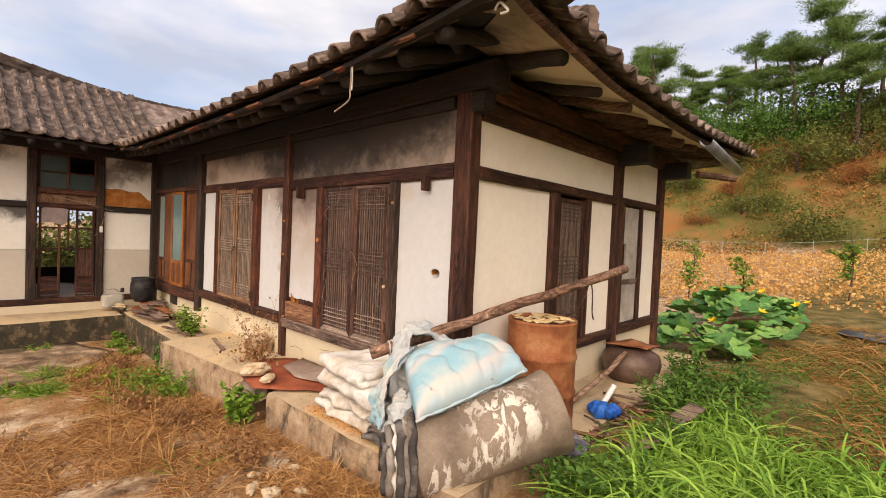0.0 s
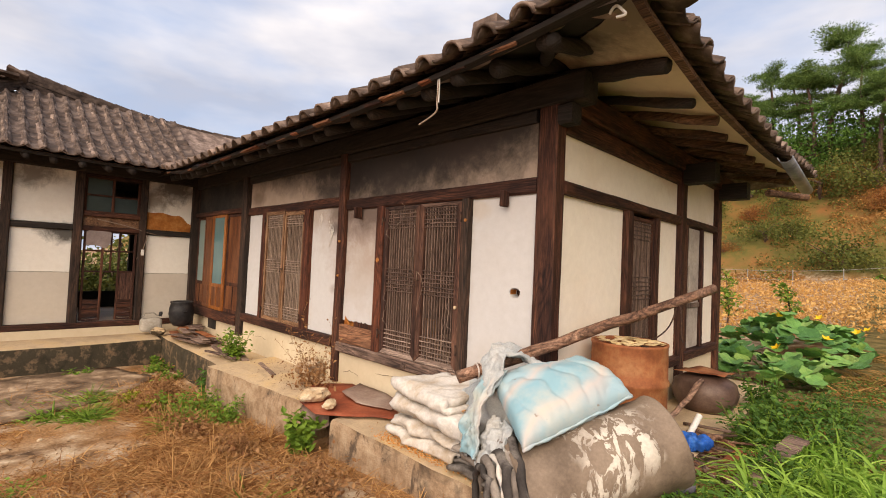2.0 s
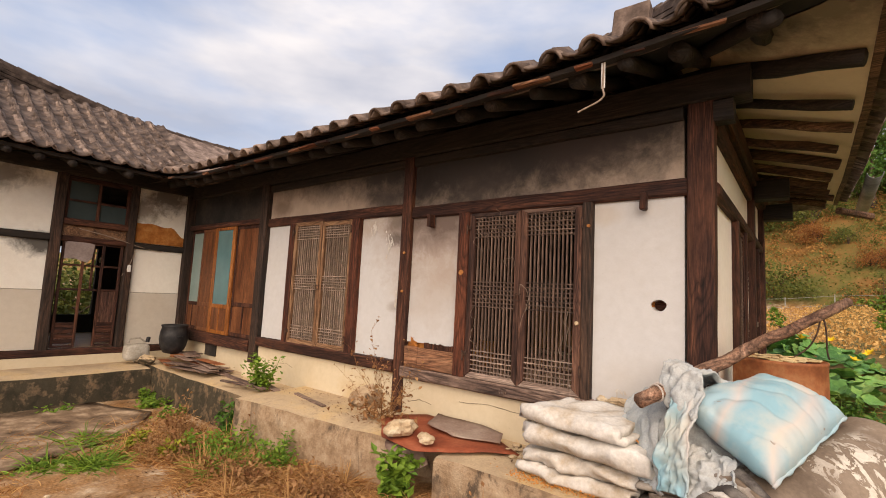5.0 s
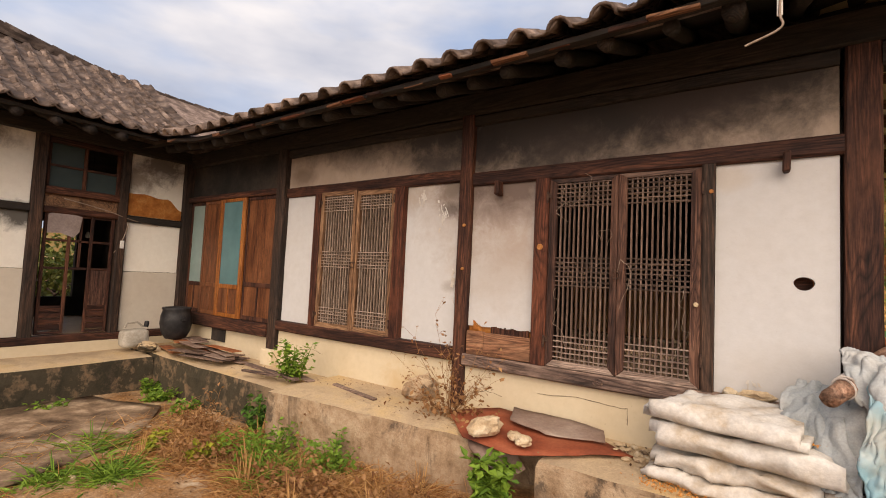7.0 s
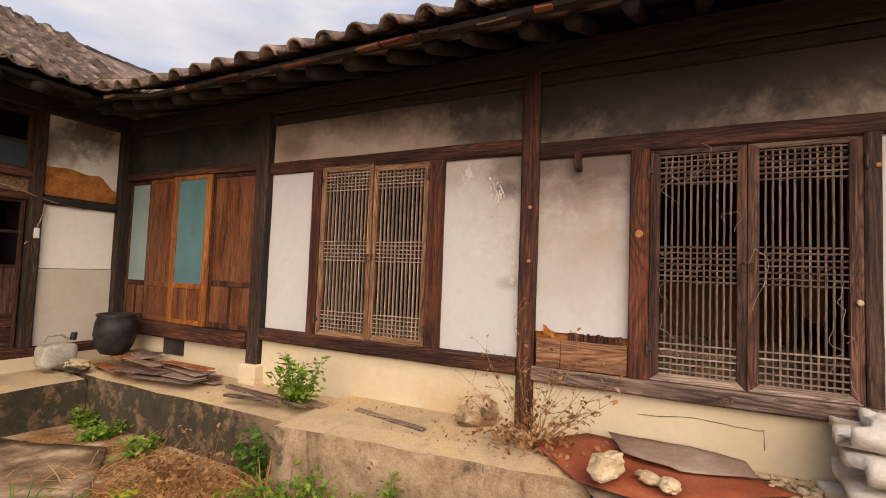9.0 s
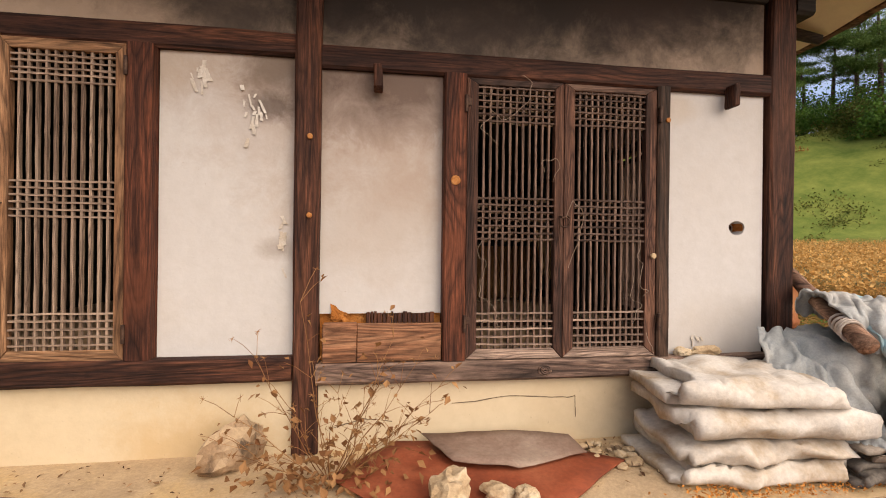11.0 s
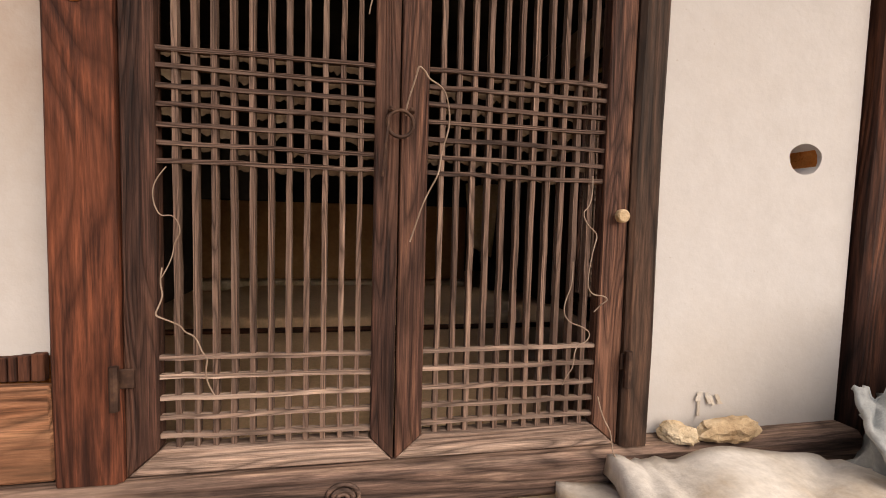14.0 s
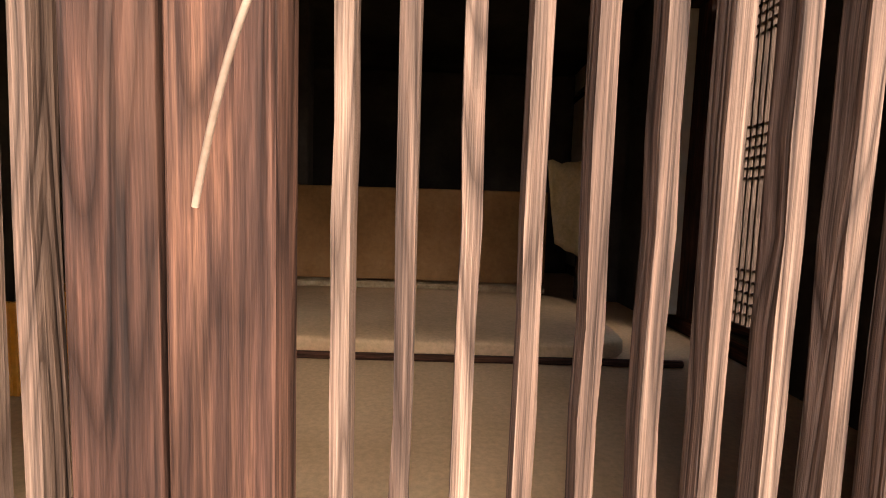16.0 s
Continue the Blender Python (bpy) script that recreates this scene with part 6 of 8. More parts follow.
def folded(name, x0, x1, y0, y1, z0, h, layers, mat, label, seed, group="folded blankets", turn=0.0, smooth=True):
    """A blanket folded over and over: one thick sheet snaking back and forth, swept along x."""
    t = h / layers
    rb_ = random.Random(seed)
    path, lay = [], []
    back, fore = [rb_.uniform(-0.05, 0.05) for _ in range(layers)], [rb_.uniform(-0.05, 0.06) for _ in range(layers)]
    ends = [(rb_.uniform(-0.07, 0.07), rb_.uniform(-0.06, 0.06)) for _ in range(layers)]
    for L in range(layers):
        zz = z0 + t * (L + 0.5)
        ya, yb = y0 + (fore[L] if L % 2 == 0 else fore[L - 1]), y1 + (back[L] if L % 2 else back[L - 1])
        row = [(ya + t * 0.5 + (yb - ya - t) * i / 12, zz) for i in range(13)]
        if L % 2 == 0:
            row = row[::-1]
        if L:
            yc = path[-1][0]
            sgn = -1 if L % 2 == 1 else 1
            for a in (-60, -30, 0, 30, 60):
                path.append((yc + sgn * t * 0.5 * math.cos(radians(a)), zz - t * 0.5 + t * 0.5 * math.sin(radians(a))))
                lay.append(L - 0.5)
        path += row
        lay += [L] * len(row)
    bm = bmesh.new()
    n = 40
    left, right = [], []
    for i, p in enumerate(path):
        a, b = path[max(i - 1, 0)], path[min(i + 1, len(path) - 1)]
        d = Vector((b[0] - a[0], b[1] - a[1])).normalized()
        nn = Vector((-d.y, d.x)) * t * 0.43
        left.append((p[0] + nn.x, p[1] + nn.y))
        right.append((p[0] - nn.x, p[1] - nn.y))
    loop = left + right[::-1]
    lay = lay + lay[::-1]
    rings = []
    for k in range(n + 1):
        f = k / n
        x = x0 + (x1 - x0) * f
        ring = []
        for (y, z), la in zip(loop, lay):
            w = Vector((x * 3.3 + seed, y * 4, z * 5))
            sag = 0.10 * noise.noise(Vector((x * 2.5 + seed, y * 2, 0)))
            l0, l1 = ends[int(la)], ends[min(layers - 1, int(la + 0.5))]
            e = (l0[0] + l1[0]) / 2 * max(0.0, 1 - 2 * f) ** 2 + (l0[1] + l1[1]) / 2 * max(0.0, 2 * f - 1) ** 2
            e += 0.03 * noise.noise(Vector((y * 5, la, seed))) * abs(2 * f - 1) ** 3
            yy = y + 0.035 * noise.noise(w) + 0.014 * noise.noise(w * 2.7) - 0.05 * (1 - abs(noise.noise(Vector((x * 2.2 + seed, z * 6, 3))))) ** 4 * smoothstep(y1, y0, y)
            z_ = z0 + (z - z0) * (1 + sag) + 0.02 * noise.noise(w + Vector((5, 5, 5))) * smoothstep(z0, z0 + 0.06, z)
            xx_ = x + e
            cr = 1 - abs(noise.noise(Vector((x * 4.5 + seed + 2.0 * noise.noise(Vector((x * 3, y * 3, la))), y * 3.0 - x * 2.5, la * 3.1))))
            z_ -= 0.022 * cr ** 6 * smoothstep(z0 + 0.02, z0 + 0.08, z)
            yy += 0.02 * noise.noise(Vector((x * 7, z * 26, seed + 3))) * smoothstep((y0 + y1) / 2, y0, y)
            q4 = abs(2 * f - 1) ** 4
            yy = (y0 + y1) / 2 + (yy - (y0 + y1) / 2) * (1 - 0.05 * q4)
            z_ = z0 + (z_ - z0) * (1 - 0.10 * abs(2 * f - 1) ** 7) + 0.018 * noise.noise(Vector((x * 5 + seed, y * 7, z * 9))) * smoothstep(z0, z0 + 0.05, z)
            c, s = math.cos(turn), math.sin(turn)
            dx, dy = xx_ - (x0 + x1) / 2, yy - (y0 + y1) / 2
            ring.append(bm.verts.new(((x0 + x1) / 2 + dx * c - dy * s, (y0 + y1) / 2 + dx * s + dy * c, max(z_, z0))))
        rings.append(ring)
    m = len(loop)
    for r0, r1 in zip(rings, rings[1:]):
        for j in range(m):
            bm.faces.new((r0[j], r0[(j + 1) % m], r1[(j + 1) % m], r1[j]))
    q = len(left)
    for r_, flip in ((rings[0], 1), (rings[-1], 0)):
        for j in range(q - 1):
            f = (r_[j], r_[j + 1], r_[m - 2 - j], r_[m - 1 - j])
            bm.faces.new(f if flip else f[::-1])
    bmesh.ops.recalc_face_normals(bm, faces=bm.faces)
    return solo(name, bm, mat, label, "blanket", group, smooth=smooth)


folded("folded_blanket", -3.44, -2.64, 2.16, 2.70, 0.505, 0.20, 4, felt, "crumpled cream felt blanket at the bottom of the pile", 1, turn=-0.05)
folded("folded_blanket", -3.38, -2.58, 2.14, 2.68, 0.700, 0.16, 2, felt, "thick folded cream blanket on a pile", 5, turn=-0.12)
folded("folded_blanket", -3.40, -2.66, 2.20, 2.70, 0.855, 0.13, 2, felt, "rolled cream felt blanket on top of the pile", 9, turn=-0.18)
folded("folded_mat", -2.66, -1.95, 2.12, 2.66, 0.505, 0.09, 3, felt_dark, "dark layered mats under the cloth", 12, "folded mats")
folded("folded_mat", -2.62, -1.98, 2.14, 2.66, 0.595, 0.09, 3, felt_mid, "grey layered mats under the cloth", 15, "folded mats")

crumbs = Leaves()
for cx, cy, cz, sx_, sy_, n_ in ((-2.80, 2.26, 0.868, 0.10, 0.03, 260), (-2.95, 2.10, 0.512, 0.22, 0.03, 420), (-3.3, 2.12, 0.512, 0.12, 0.05, 300)):
    for _ in range(n_):
        crumbs.leaf((random.gauss(cx, sx_), random.gauss(cy, sy_), cz + abs(random.gauss(0, 0.006))), (random.gauss(0, 1), random.gauss(0, 1), 1), random.uniform(0.006, 0.018), 0.8)
tagged(new("foam_crumbs", crumbs.made("foam_crumbs", CRUMB)), "orange foam crumbs fallen on the blankets and plinth", "crumbs", "", "stuff")

# big stuffed cloth on top and a crumpled quilt beside it
def quilt(name, c, s, rot, mat, label, amp, freq, seed, power=3.0):
    bm = soft_box(0, 0, 0, *s, power, 30, amp, freq, seed)
    for v in bm.verts:
        q = v.co
        o = Vector((seed * 1.7, seed * 0.3, 0))
        w = q * 5.0 + o + Vector((noise.noise(q * 3 + o), noise.noise(q * 3 - o), noise.noise(q * 4 + o * 2))) * 1.4
        ridge = (1 - abs(noise.noise(w))) ** 4 + 0.6 * (1 - abs(noise.noise(w * 2.1 + o))) ** 5 + 0.3 * (1 - abs(noise.noise(w * 4.3))) ** 4
        v.co = q + q.normalized() * amp * 0.75 * (ridge - 0.5)
    bmesh.ops.transform(bm, matrix=pose(*c, *rot), verts=bm.verts)
    return solo(name, bm, mat, label, "cloth", "", smooth=True)


def pillow_bag():
    """A filled rectangular bag with a seam all round and creases drawn in from the seam."""
    c00, c10, c11, c01 = Vector((-2.0, 1.96, 0.875)), Vector((-1.70, 2.71, 1.125)), Vector((-2.06, 2.88, 1.23)), Vector((-2.48, 2.26, 1.14))
    nu, nv = 72, 48
    bm = bmesh.new()
    sides = []
    for sg in (1, -1):
        g = {}
        for i in range(nu + 1):
            for j in range(nv + 1):
                if sg < 0 and (i in (0, nu) or j in (0, nv)):
                    g[i, j] = sides[0][i, j]
                    continue
                u, v = i / nu, j / nv
                p = c00.lerp(c10, u).lerp(c01.lerp(c11, u), v)
                eu, ev = 4 * u * (1 - u), 4 * v * (1 - v)
                full = (max(eu, 0.0) ** 0.34) * (max(ev, 0.0) ** 0.38)
                hgt = (0.172 if sg > 0 else -0.08) * full * (1 + 0.18 * noise.noise(Vector((u * 3, v * 2.4, 5.0))))
                edge = min(u, 1 - u, v * 0.7, (1 - v) * 0.7)
                run = (u if min(v, 1 - v) * 0.7 < min(u, 1 - u) else v) * 34
                pull = math.exp(-((edge - 0.05) / 0.06) ** 2)
                hgt += 0.010 * pull * noise.noise(Vector((run * 0.55, 2.0, 0.0)))
                fold = 1 - abs(noise.noise(Vector((u * 4.2 + 1.5 * v, v * 2.2 - u, 9.0))))
                hgt -= 0.024 * fold ** 9 * full
                hgt += 0.006 * noise.noise(Vector((u * 11, v * 9, 1.0))) * full
                p += Vector((0.12, -0.25, 0.96)) * hgt
                p.z += 0.016 * noise.noise(Vector((u * 6, v * 6, 3.0))) * (1 - full)
                p += (c10 - c00).normalized() * 0.02 * noise.noise(Vector((v * 5, 7.0, u * 5)))
                g[i, j] = bm.verts.new(p)
        sides.append(g)
        for i in range(nu):
            for j in range(nv):
                q = (g[i, j], g[i + 1, j], g[i + 1, j + 1], g[i, j + 1])
                bm.faces.new(q if sg > 0 else q[::-1])
    bmesh.ops.recalc_face_normals(bm, faces=bm.faces)
    rim = [sides[0][i, 0].co.copy() for i in range(0, nu + 1, 3)]
    rim_side = [sides[0][nu, j].co.copy() for j in range(0, nv + 1, 3)]
    t = thing("stuffed_bag", "bulging pale blue and white cloth bag lying on the fallen drum", "bag", (-2.05, 2.4, 1.0))
    part("cover", bm, cloth_blue, t, "", True)
    for line in (rim, rim_side):
        hem = bmesh.new()
        tube(hem, line, [0.008 + 0.004 * math.sin(k * 1.7) for k in range(len(line))], 7, 0.3)
        part("hem", hem, cloth_blue, t, "stitched hem of the bag", True)


pillow_bag()


def draped(path, wide, across, folds, seed, mat, label, amp=0.035):
    """A crumpled sheet hanging along a path, gathered into uneven folds across its width."""
    pts = [Vector(p) for p in path]
    ns, nw = 60, 44
    across = Vector(across).normalized()
    bm = bmesh.new()
    g = {}
    for i in range(ns + 1):
        f = i / ns * (len(pts) - 1)
        k = min(int(f), len(pts) - 2)
        p0, p1, p2, p3 = pts[max(k - 1, 0)], pts[k], pts[k + 1], pts[min(k + 2, len(pts) - 1)]
        e = f - k
        c = 0.5 * (2 * p1 + (p2 - p0) * e + (2 * p0 - 5 * p1 + 4 * p2 - p3) * e * e + (3 * p1 - p0 - 3 * p2 + p3) * e ** 3)
        tan = (p2 - p1).normalized()
        nrm = tan.cross(across).normalized()
        ww = wide[k] + (wide[k + 1] - wide[k]) * e
        for j in range(nw + 1):
            w = j / nw - 0.5
            o = Vector((w * folds + seed + i * 0.03, i * 0.085 + w * 1.5, seed * 0.7))
            a = amp * (noise.noise(o + Vector((noise.noise(o * 0.8), 0, 0))) * 1.3 + 0.55 * (1 - 2 * abs(noise.noise(o * 1.9))) + 0.3 * noise.noise(o * 4.1))
            b = 0.02 * noise.noise(Vector((w * 5, i * 0.12, seed + 4)))
            end = 0.05 * noise.noise(Vector((w * 6, seed, 1.0))) * (smoothstep(ns - 8, ns, i) + smoothstep(8, 0, i))
            g[i, j] = bm.verts.new(c + across * (w * ww + b) + nrm * a + tan * end)
    for i in range(ns):
        for j in range(nw):
            bm.faces.new((g[i, j], g[i + 1, j], g[i + 1, j + 1], g[i, j + 1]))
    bmesh.ops.recalc_face_normals(bm, faces=bm.faces)
    ob = solo("crumpled_quilt", bm, mat, label, "cloth", "crumpled quilts", smooth=True)
    sd = ob.modifiers.new("thick", "SOLIDIFY")
    sd.thickness, sd.offset = 0.012, 0
    return ob


quilt("crumpled_quilt", (-2.36, 2.50, 0.88), (0.60, 0.50, 0.46), (4, 0, 12), cloth_grey, "crumpled grey-blue quilt under the bag", 0.05, 5.5, 14, 3.0)
draped([(-2.30, 2.62, 1.20), (-2.40, 2.46, 1.30), (-2.44, 2.33, 1.32), (-2.44, 2.23, 1.25), (-2.43, 2.16, 1.10)], (0.26, 0.30, 0.30, 0.27, 0.22), (0.85, -0.5, -0.08), 3.6, 3, cloth_grey, "crumpled grey-white quilt thrown over the pole")
draped([(-2.40, 2.26, 1.22), (-2.42, 2.16, 1.12), (-2.44, 2.08, 0.98), (-2.45, 2.04, 0.84), (-2.44, 2.02, 0.70)], (0.16, 0.15, 0.17, 0.16, 0.17), (0.95, -0.3, 0.0), 3.0, 8, cloth_blue, "twisted pale blue cloth hanging down the pile", 0.03)
draped([(-2.62, 2.56, 1.12), (-2.68, 2.42, 1.04), (-2.70, 2.30, 0.92), (-2.66, 2.20, 0.76), (-2.62, 2.16, 0.66)], (0.24, 0.30, 0.32, 0.32, 0.28), (0.8, -0.45, 0.0), 3.6, 17, cloth_grey, "creased grey-blue quilt hanging beside the blankets", 0.04)
draped([(-2.28, 2.16, 0.92), (-2.27, 2.07, 0.84), (-2.26, 2.02, 0.74), (-2.26, 2.0, 0.62)], (0.22, 0.26, 0.28, 0.26), (0.9, -0.3, 0.0), 3.5, 23, cloth_grey, "creased grey-blue quilt hem below the bag", 0.03)

lg = thing("log", "long barked pole resting on the drum and cloth", "log", (-2.1, 3.1, 1.4))
bm = bmesh.new()
L0, L1 = Vector((-2.64, 2.10, 1.14)), Vector((-1.60, 4.08, 1.80))
tube(bm, [L0.lerp(L1, i / 24) + Vector((0.012 * noise.noise(Vector((i * 0.4, 0, 0))), 0, 0.014 * noise.noise(Vector((i * 0.35, 3, 0))))) for i in range(25)], [0.044 - 0.008 * i / 24 for i in range(25)], 14, 0.22)
part("trunk", bm, bark, lg, "", True)
bm = bmesh.new()
dl = (L1 - L0).normalized()
for k in range(5):
    o = L0.lerp(L1, 0.06 + 0.012 * k)
    s1 = dl.cross(Vector((0, 0, 1))).normalized()
    u1 = s1.cross(dl)
    tube(bm, [o + (s1 * math.cos(a) + u1 * math.sin(a)) * 0.049 + dl * 0.01 * math.sin(a + k) for a in [2 * math.pi * q / 14 for q in range(15)]], 0.006, 6, cap=False)
part("rope", bm, mottled("pale_rope", (0.4, 0.33, 0.28), (0.52, 0.45, 0.4), (0.6, 0.54, 0.5), 20, 90), lg, "frayed pale rope binding")
wire([(-1.78, 3.74, 1.66), (-1.80, 3.74, 1.50), (-1.85, 3.72, 1.42), (-1.95, 3.68, 1.36)], "dark string tied round the pole", 0.006, iron, "strings")
wire([(-1.76, 3.76, 1.66), (-1.73, 3.76, 1.55), (-1.76, 3.76, 1.42), (-1.73, 3.77, 1.36)], "dark string tied round the pole", 0.006, iron, "strings")


def flat_sheet(name, pts, z, mat, label, thick=0.006, bend=0.03, cat="metal sheet", group="metal sheets"):
    """A bent sheet from an outline in plan."""
    bm = bmesh.new()
    f = bm.faces.new([bm.verts.new((x, y, z + dz)) for x, y, dz in pts])
    bmesh.ops.triangulate(bm, faces=[f])
    bmesh.ops.subdivide_edges(bm, edges=bm.edges[:], cuts=4, use_grid_fill=True)
    for v in bm.verts:
        v.co.z += bend * noise.noise(Vector((v.co.x * 3, v.co.y * 3, z))) + 0.3 * bend * noise.noise(Vector((v.co.x * 9, v.co.y * 9, z)))
        v.co.x += 0.01 * noise.noise(Vector((v.co.x * 11, v.co.y * 11, 3)))
    bmesh.ops.recalc_face_normals(bm, faces=bm.faces)
    ob = solo(name, bm, mat, label, cat, group, smooth=True)
    sm_ = ob.modifiers.new("thick", "SOLIDIFY")
    sm_.thickness, sm_.offset = thick, 0
    return ob


flat_sheet("rusted_sheet", [(-5.030, 2.40, 0.03), (-4.720, 2.70, 0.03), (-4.120, 2.70, 0.03), (-3.590, 2.46, 0.0), (-3.970, 2.16, 0.0), (-4.250, 1.98, -0.01), (-4.670, 2.05, -0.02)], 0.525, rust_red, "bent red rusted metal sheet lying over a gap", bend=0.02)
flat_sheet("rusted_sheet", [(-4.590, 2.70, 0.05), (-4.470, 2.40, 0.03), (-4.170, 2.36, 0.02), (-3.790, 2.48, 0.02), (-3.830, 2.60, 0.05), (-4.170, 2.70, 0.05)], 0.545, rust_grey, "grey rusted metal strip on the red sheet", bend=0.025)
flat_sheet("rusted_sheet", [(-4.700, 2.15, 0.0), (-4.380, 2.2, 0.0), (-4.200, 2.1, -0.1), (-4.280, 1.98, -0.16), (-4.580, 2.0, -0.04)], 0.50, rust_grey, "grey metal piece dipping into the gap", bend=0.02)


def rock(at, s, seed, mat=stone, label="pale broken stone", group="stones", sub=3, name="stone"):
    bm = bmesh.new()
    bmesh.ops.create_icosphere(bm, subdivisions=sub, radius=1.0)
    lo = 9
    for v in bm.verts:
        c = v.co.copy()
        k = 1 + 0.32 * noise.noise(c * 1.6 + Vector((seed, 0, 0))) + 0.13 * noise.noise(c * 3.6 + Vector((0, seed, 0))) + 0.08 * noise.noise(c * 9)
        q = Vector((round(c.x * 3.4) / 3.4 * 0.35 + c.x * 0.65, round(c.y * 3.0) / 3.0 * 0.35 + c.y * 0.65, c.z)) * k
        v.co = Vector((q.x * s[0], q.y * s[1], max(q.z, -0.75) * s[2]))
        lo = min(lo, v.co.z)
    bmesh.ops.transform(bm, matrix=Matrix.Translation((at[0], at[1], at[2] - lo)) @ pose(0, 0, 0, 0, 0, seed * 37), verts=bm.verts)
    return solo(name, bm, mat, label, "stone", group)


rock((-4.53, 2.13, 0.53), (0.14, 0.08, 0.075), 2, label="pale broken stone lying on the rusted sheet")
rock((-4.32, 2.18, 0.53), (0.07, 0.05, 0.03), 4, label="small pale stone on the rusted sheet")
rock((-4.22, 2.10, 0.54), (0.06, 0.05, 0.035), 7, label="small pale stone on the rusted sheet")
rock((-2.94, 2.74, 0.955), (0.10, 0.035, 0.035), 5, label="pale broken stone on the sill")
rock((-3.08, 2.75, 0.955), (0.05, 0.03, 0.03), 9, label="pale broken stone on the sill")
rock((-5.50, 2.64, 0.49), (0.17, 0.07, 0.13), 11, concrete, "rough foundation stone against the base wall")
for i in range(34):
    x, y = random.uniform(-3.75, -3.36), random.uniform(2.36, 2.7)
    rock((x, y, 0.50), (random.uniform(0.015, 0.05), random.uniform(0.012, 0.035), random.uniform(0.008, 0.022)), i * 1.3, concrete if i % 3 else stone, "broken mortar piece on the plinth", "rubble", 2, "rubble")


def stick(pts, r, mat, label, group="sticks", name="stick"):
    bm = bmesh.new()
    P = [Vector(p) for p in pts]
    fine_ = []
    for a, b in zip(P, P[1:]):
        for i in range(4):
            fine_.append(a.lerp(b, i / 4) + Vector((random.uniform(-r, r), random.uniform(-r, r), random.uniform(-r, r) * 0.4)) * 0.4)
    fine_.append(P[-1])
    tube(bm, fine_, [r * random.uniform(0.85, 1.1) for _ in fine_], 7, 0.2)
    return solo(name, bm, mat, label, "stick", group, smooth=True)


def board(p, q, w, t, mat, label, group="loose boards", tilt=0.0, name="board"):
    P, Q = Vector(p), Vector(q)
    L = (Q - P).length
    bm = box(bmesh.new(), 0, L, -w / 2, w / 2, 0, t, 0.004, min(0.006, t * 0.25))
    d = (Q - P).normalized()
    s = Vector((0, 0, 1)).cross(d).normalized()
    u = d.cross(s)
    m = Matrix((d, s, u)).transposed().to_4x4()
    bmesh.ops.transform(bm, matrix=Matrix.Translation(P) @ m @ pose(0, 0, 0, tilt, 0, 0), verts=bm.verts)
    return solo(name, bm, mat, label, "board", group)


board((-6.45, 2.44, 0.50), (-5.76, 2.30, 0.505), 0.05, 0.018, grey_x, "thin weathered stick of wood on the plinth")
board((-7.75, 2.30, 0.53), (-6.75, 2.22, 0.52), 0.06, 0.025, grey_x, "grey weathered lath on the plinth")
board((-7.6, 2.16, 0.50), (-6.9, 2.28, 0.51), 0.05, 0.02, grey_x, "grey weathered lath on the plinth")
board((-7.3, 2.5, 0.50), (-6.7, 2.36, 0.50), 0.09, 0.015, rust_grey, "flat rusted strip on the plinth")
for i in range(16):
    x, y, a = random.uniform(-9.7, -8.4), random.uniform(2.18, 2.6), random.uniform(-0.7, 0.7)
    l = random.uniform(0.45, 0.85)
    z = 0.458 + 0.010 * i
    board((x - l / 2 * math.cos(a), y - l / 4 * math.sin(a), z), (x + l / 2 * math.cos(a), y + l / 4 * math.sin(a), z + 0.01), random.uniform(0.1, 0.24), 0.012, (rust_grey, grey_x, rust)[i % 3], "flat weathered scrap board in a loose heap", "scrap boards")
pot = thing("iron_pot", "round black iron cauldron on the plinth", "pot", (-9.72, 2.42, 0.52))
bm = bmesh.new()
lathe(bm, [(0.05, 0.0), (0.13, 0.02), (0.18, 0.11), (0.205, 0.23), (0.195, 0.34), (0.175, 0.41), (0.19, 0.435), (0.18, 0.45), (0.15, 0.445), (0.14, 0.41), (0.02, 0.40)], (-9.72, 2.42, 0.58), 32)
part("bowl", bm, blackpot, pot, "", True)
for sx_ in (-1, 1):
    part("lug", boxed(-9.72 + sx_ * 0.213 - 0.025, -9.72 + sx_ * 0.213 + 0.025, 2.39, 2.45, 0.85, 0.87, 0.006), blackpot, pot)
can = thing("jerry_can", "pale dented plastic can with a handle", "canister", (-10.02, 2.0, 0.48))
can_mat = mottled("dirty_can_plastic", (0.28, 0.25, 0.2), (0.4, 0.36, 0.3), (0.5, 0.46, 0.4), 5, 40, 0.6, 0.2, 0.004)
part("body", soft_box(-10.02, 2.02, 0.60, 0.2, 0.32, 0.23, 6, 20, 0.02, 4), can_mat, can, "", True)
bm = bmesh.new()
tube(bm, [(-10.02, 1.9, 0.74), (-10.02, 1.92, 0.80), (-10.02, 2.05, 0.81), (-10.02, 2.12, 0.75)], 0.014, 8)
part("handle", bm, can_mat, can)
bm = bmesh.new()
tube(bm, [(-10.02, 2.16, 0.74), (-10.02, 2.17, 0.80), (-10.02, 2.17, 0.82)], [0.03, 0.03, 0.026], 12)
part("cap", bm, blackpot, can, "dark cap")
rock((-1.62, 2.82, 0.46), (0.14, 0.1, 0.10), 31, concrete, "grey stone propping the fallen drum")
rock((-9.7, 2.06, 0.46), (0.12, 0.10, 0.07), 21, concrete, "grey stone at the plinth corner")

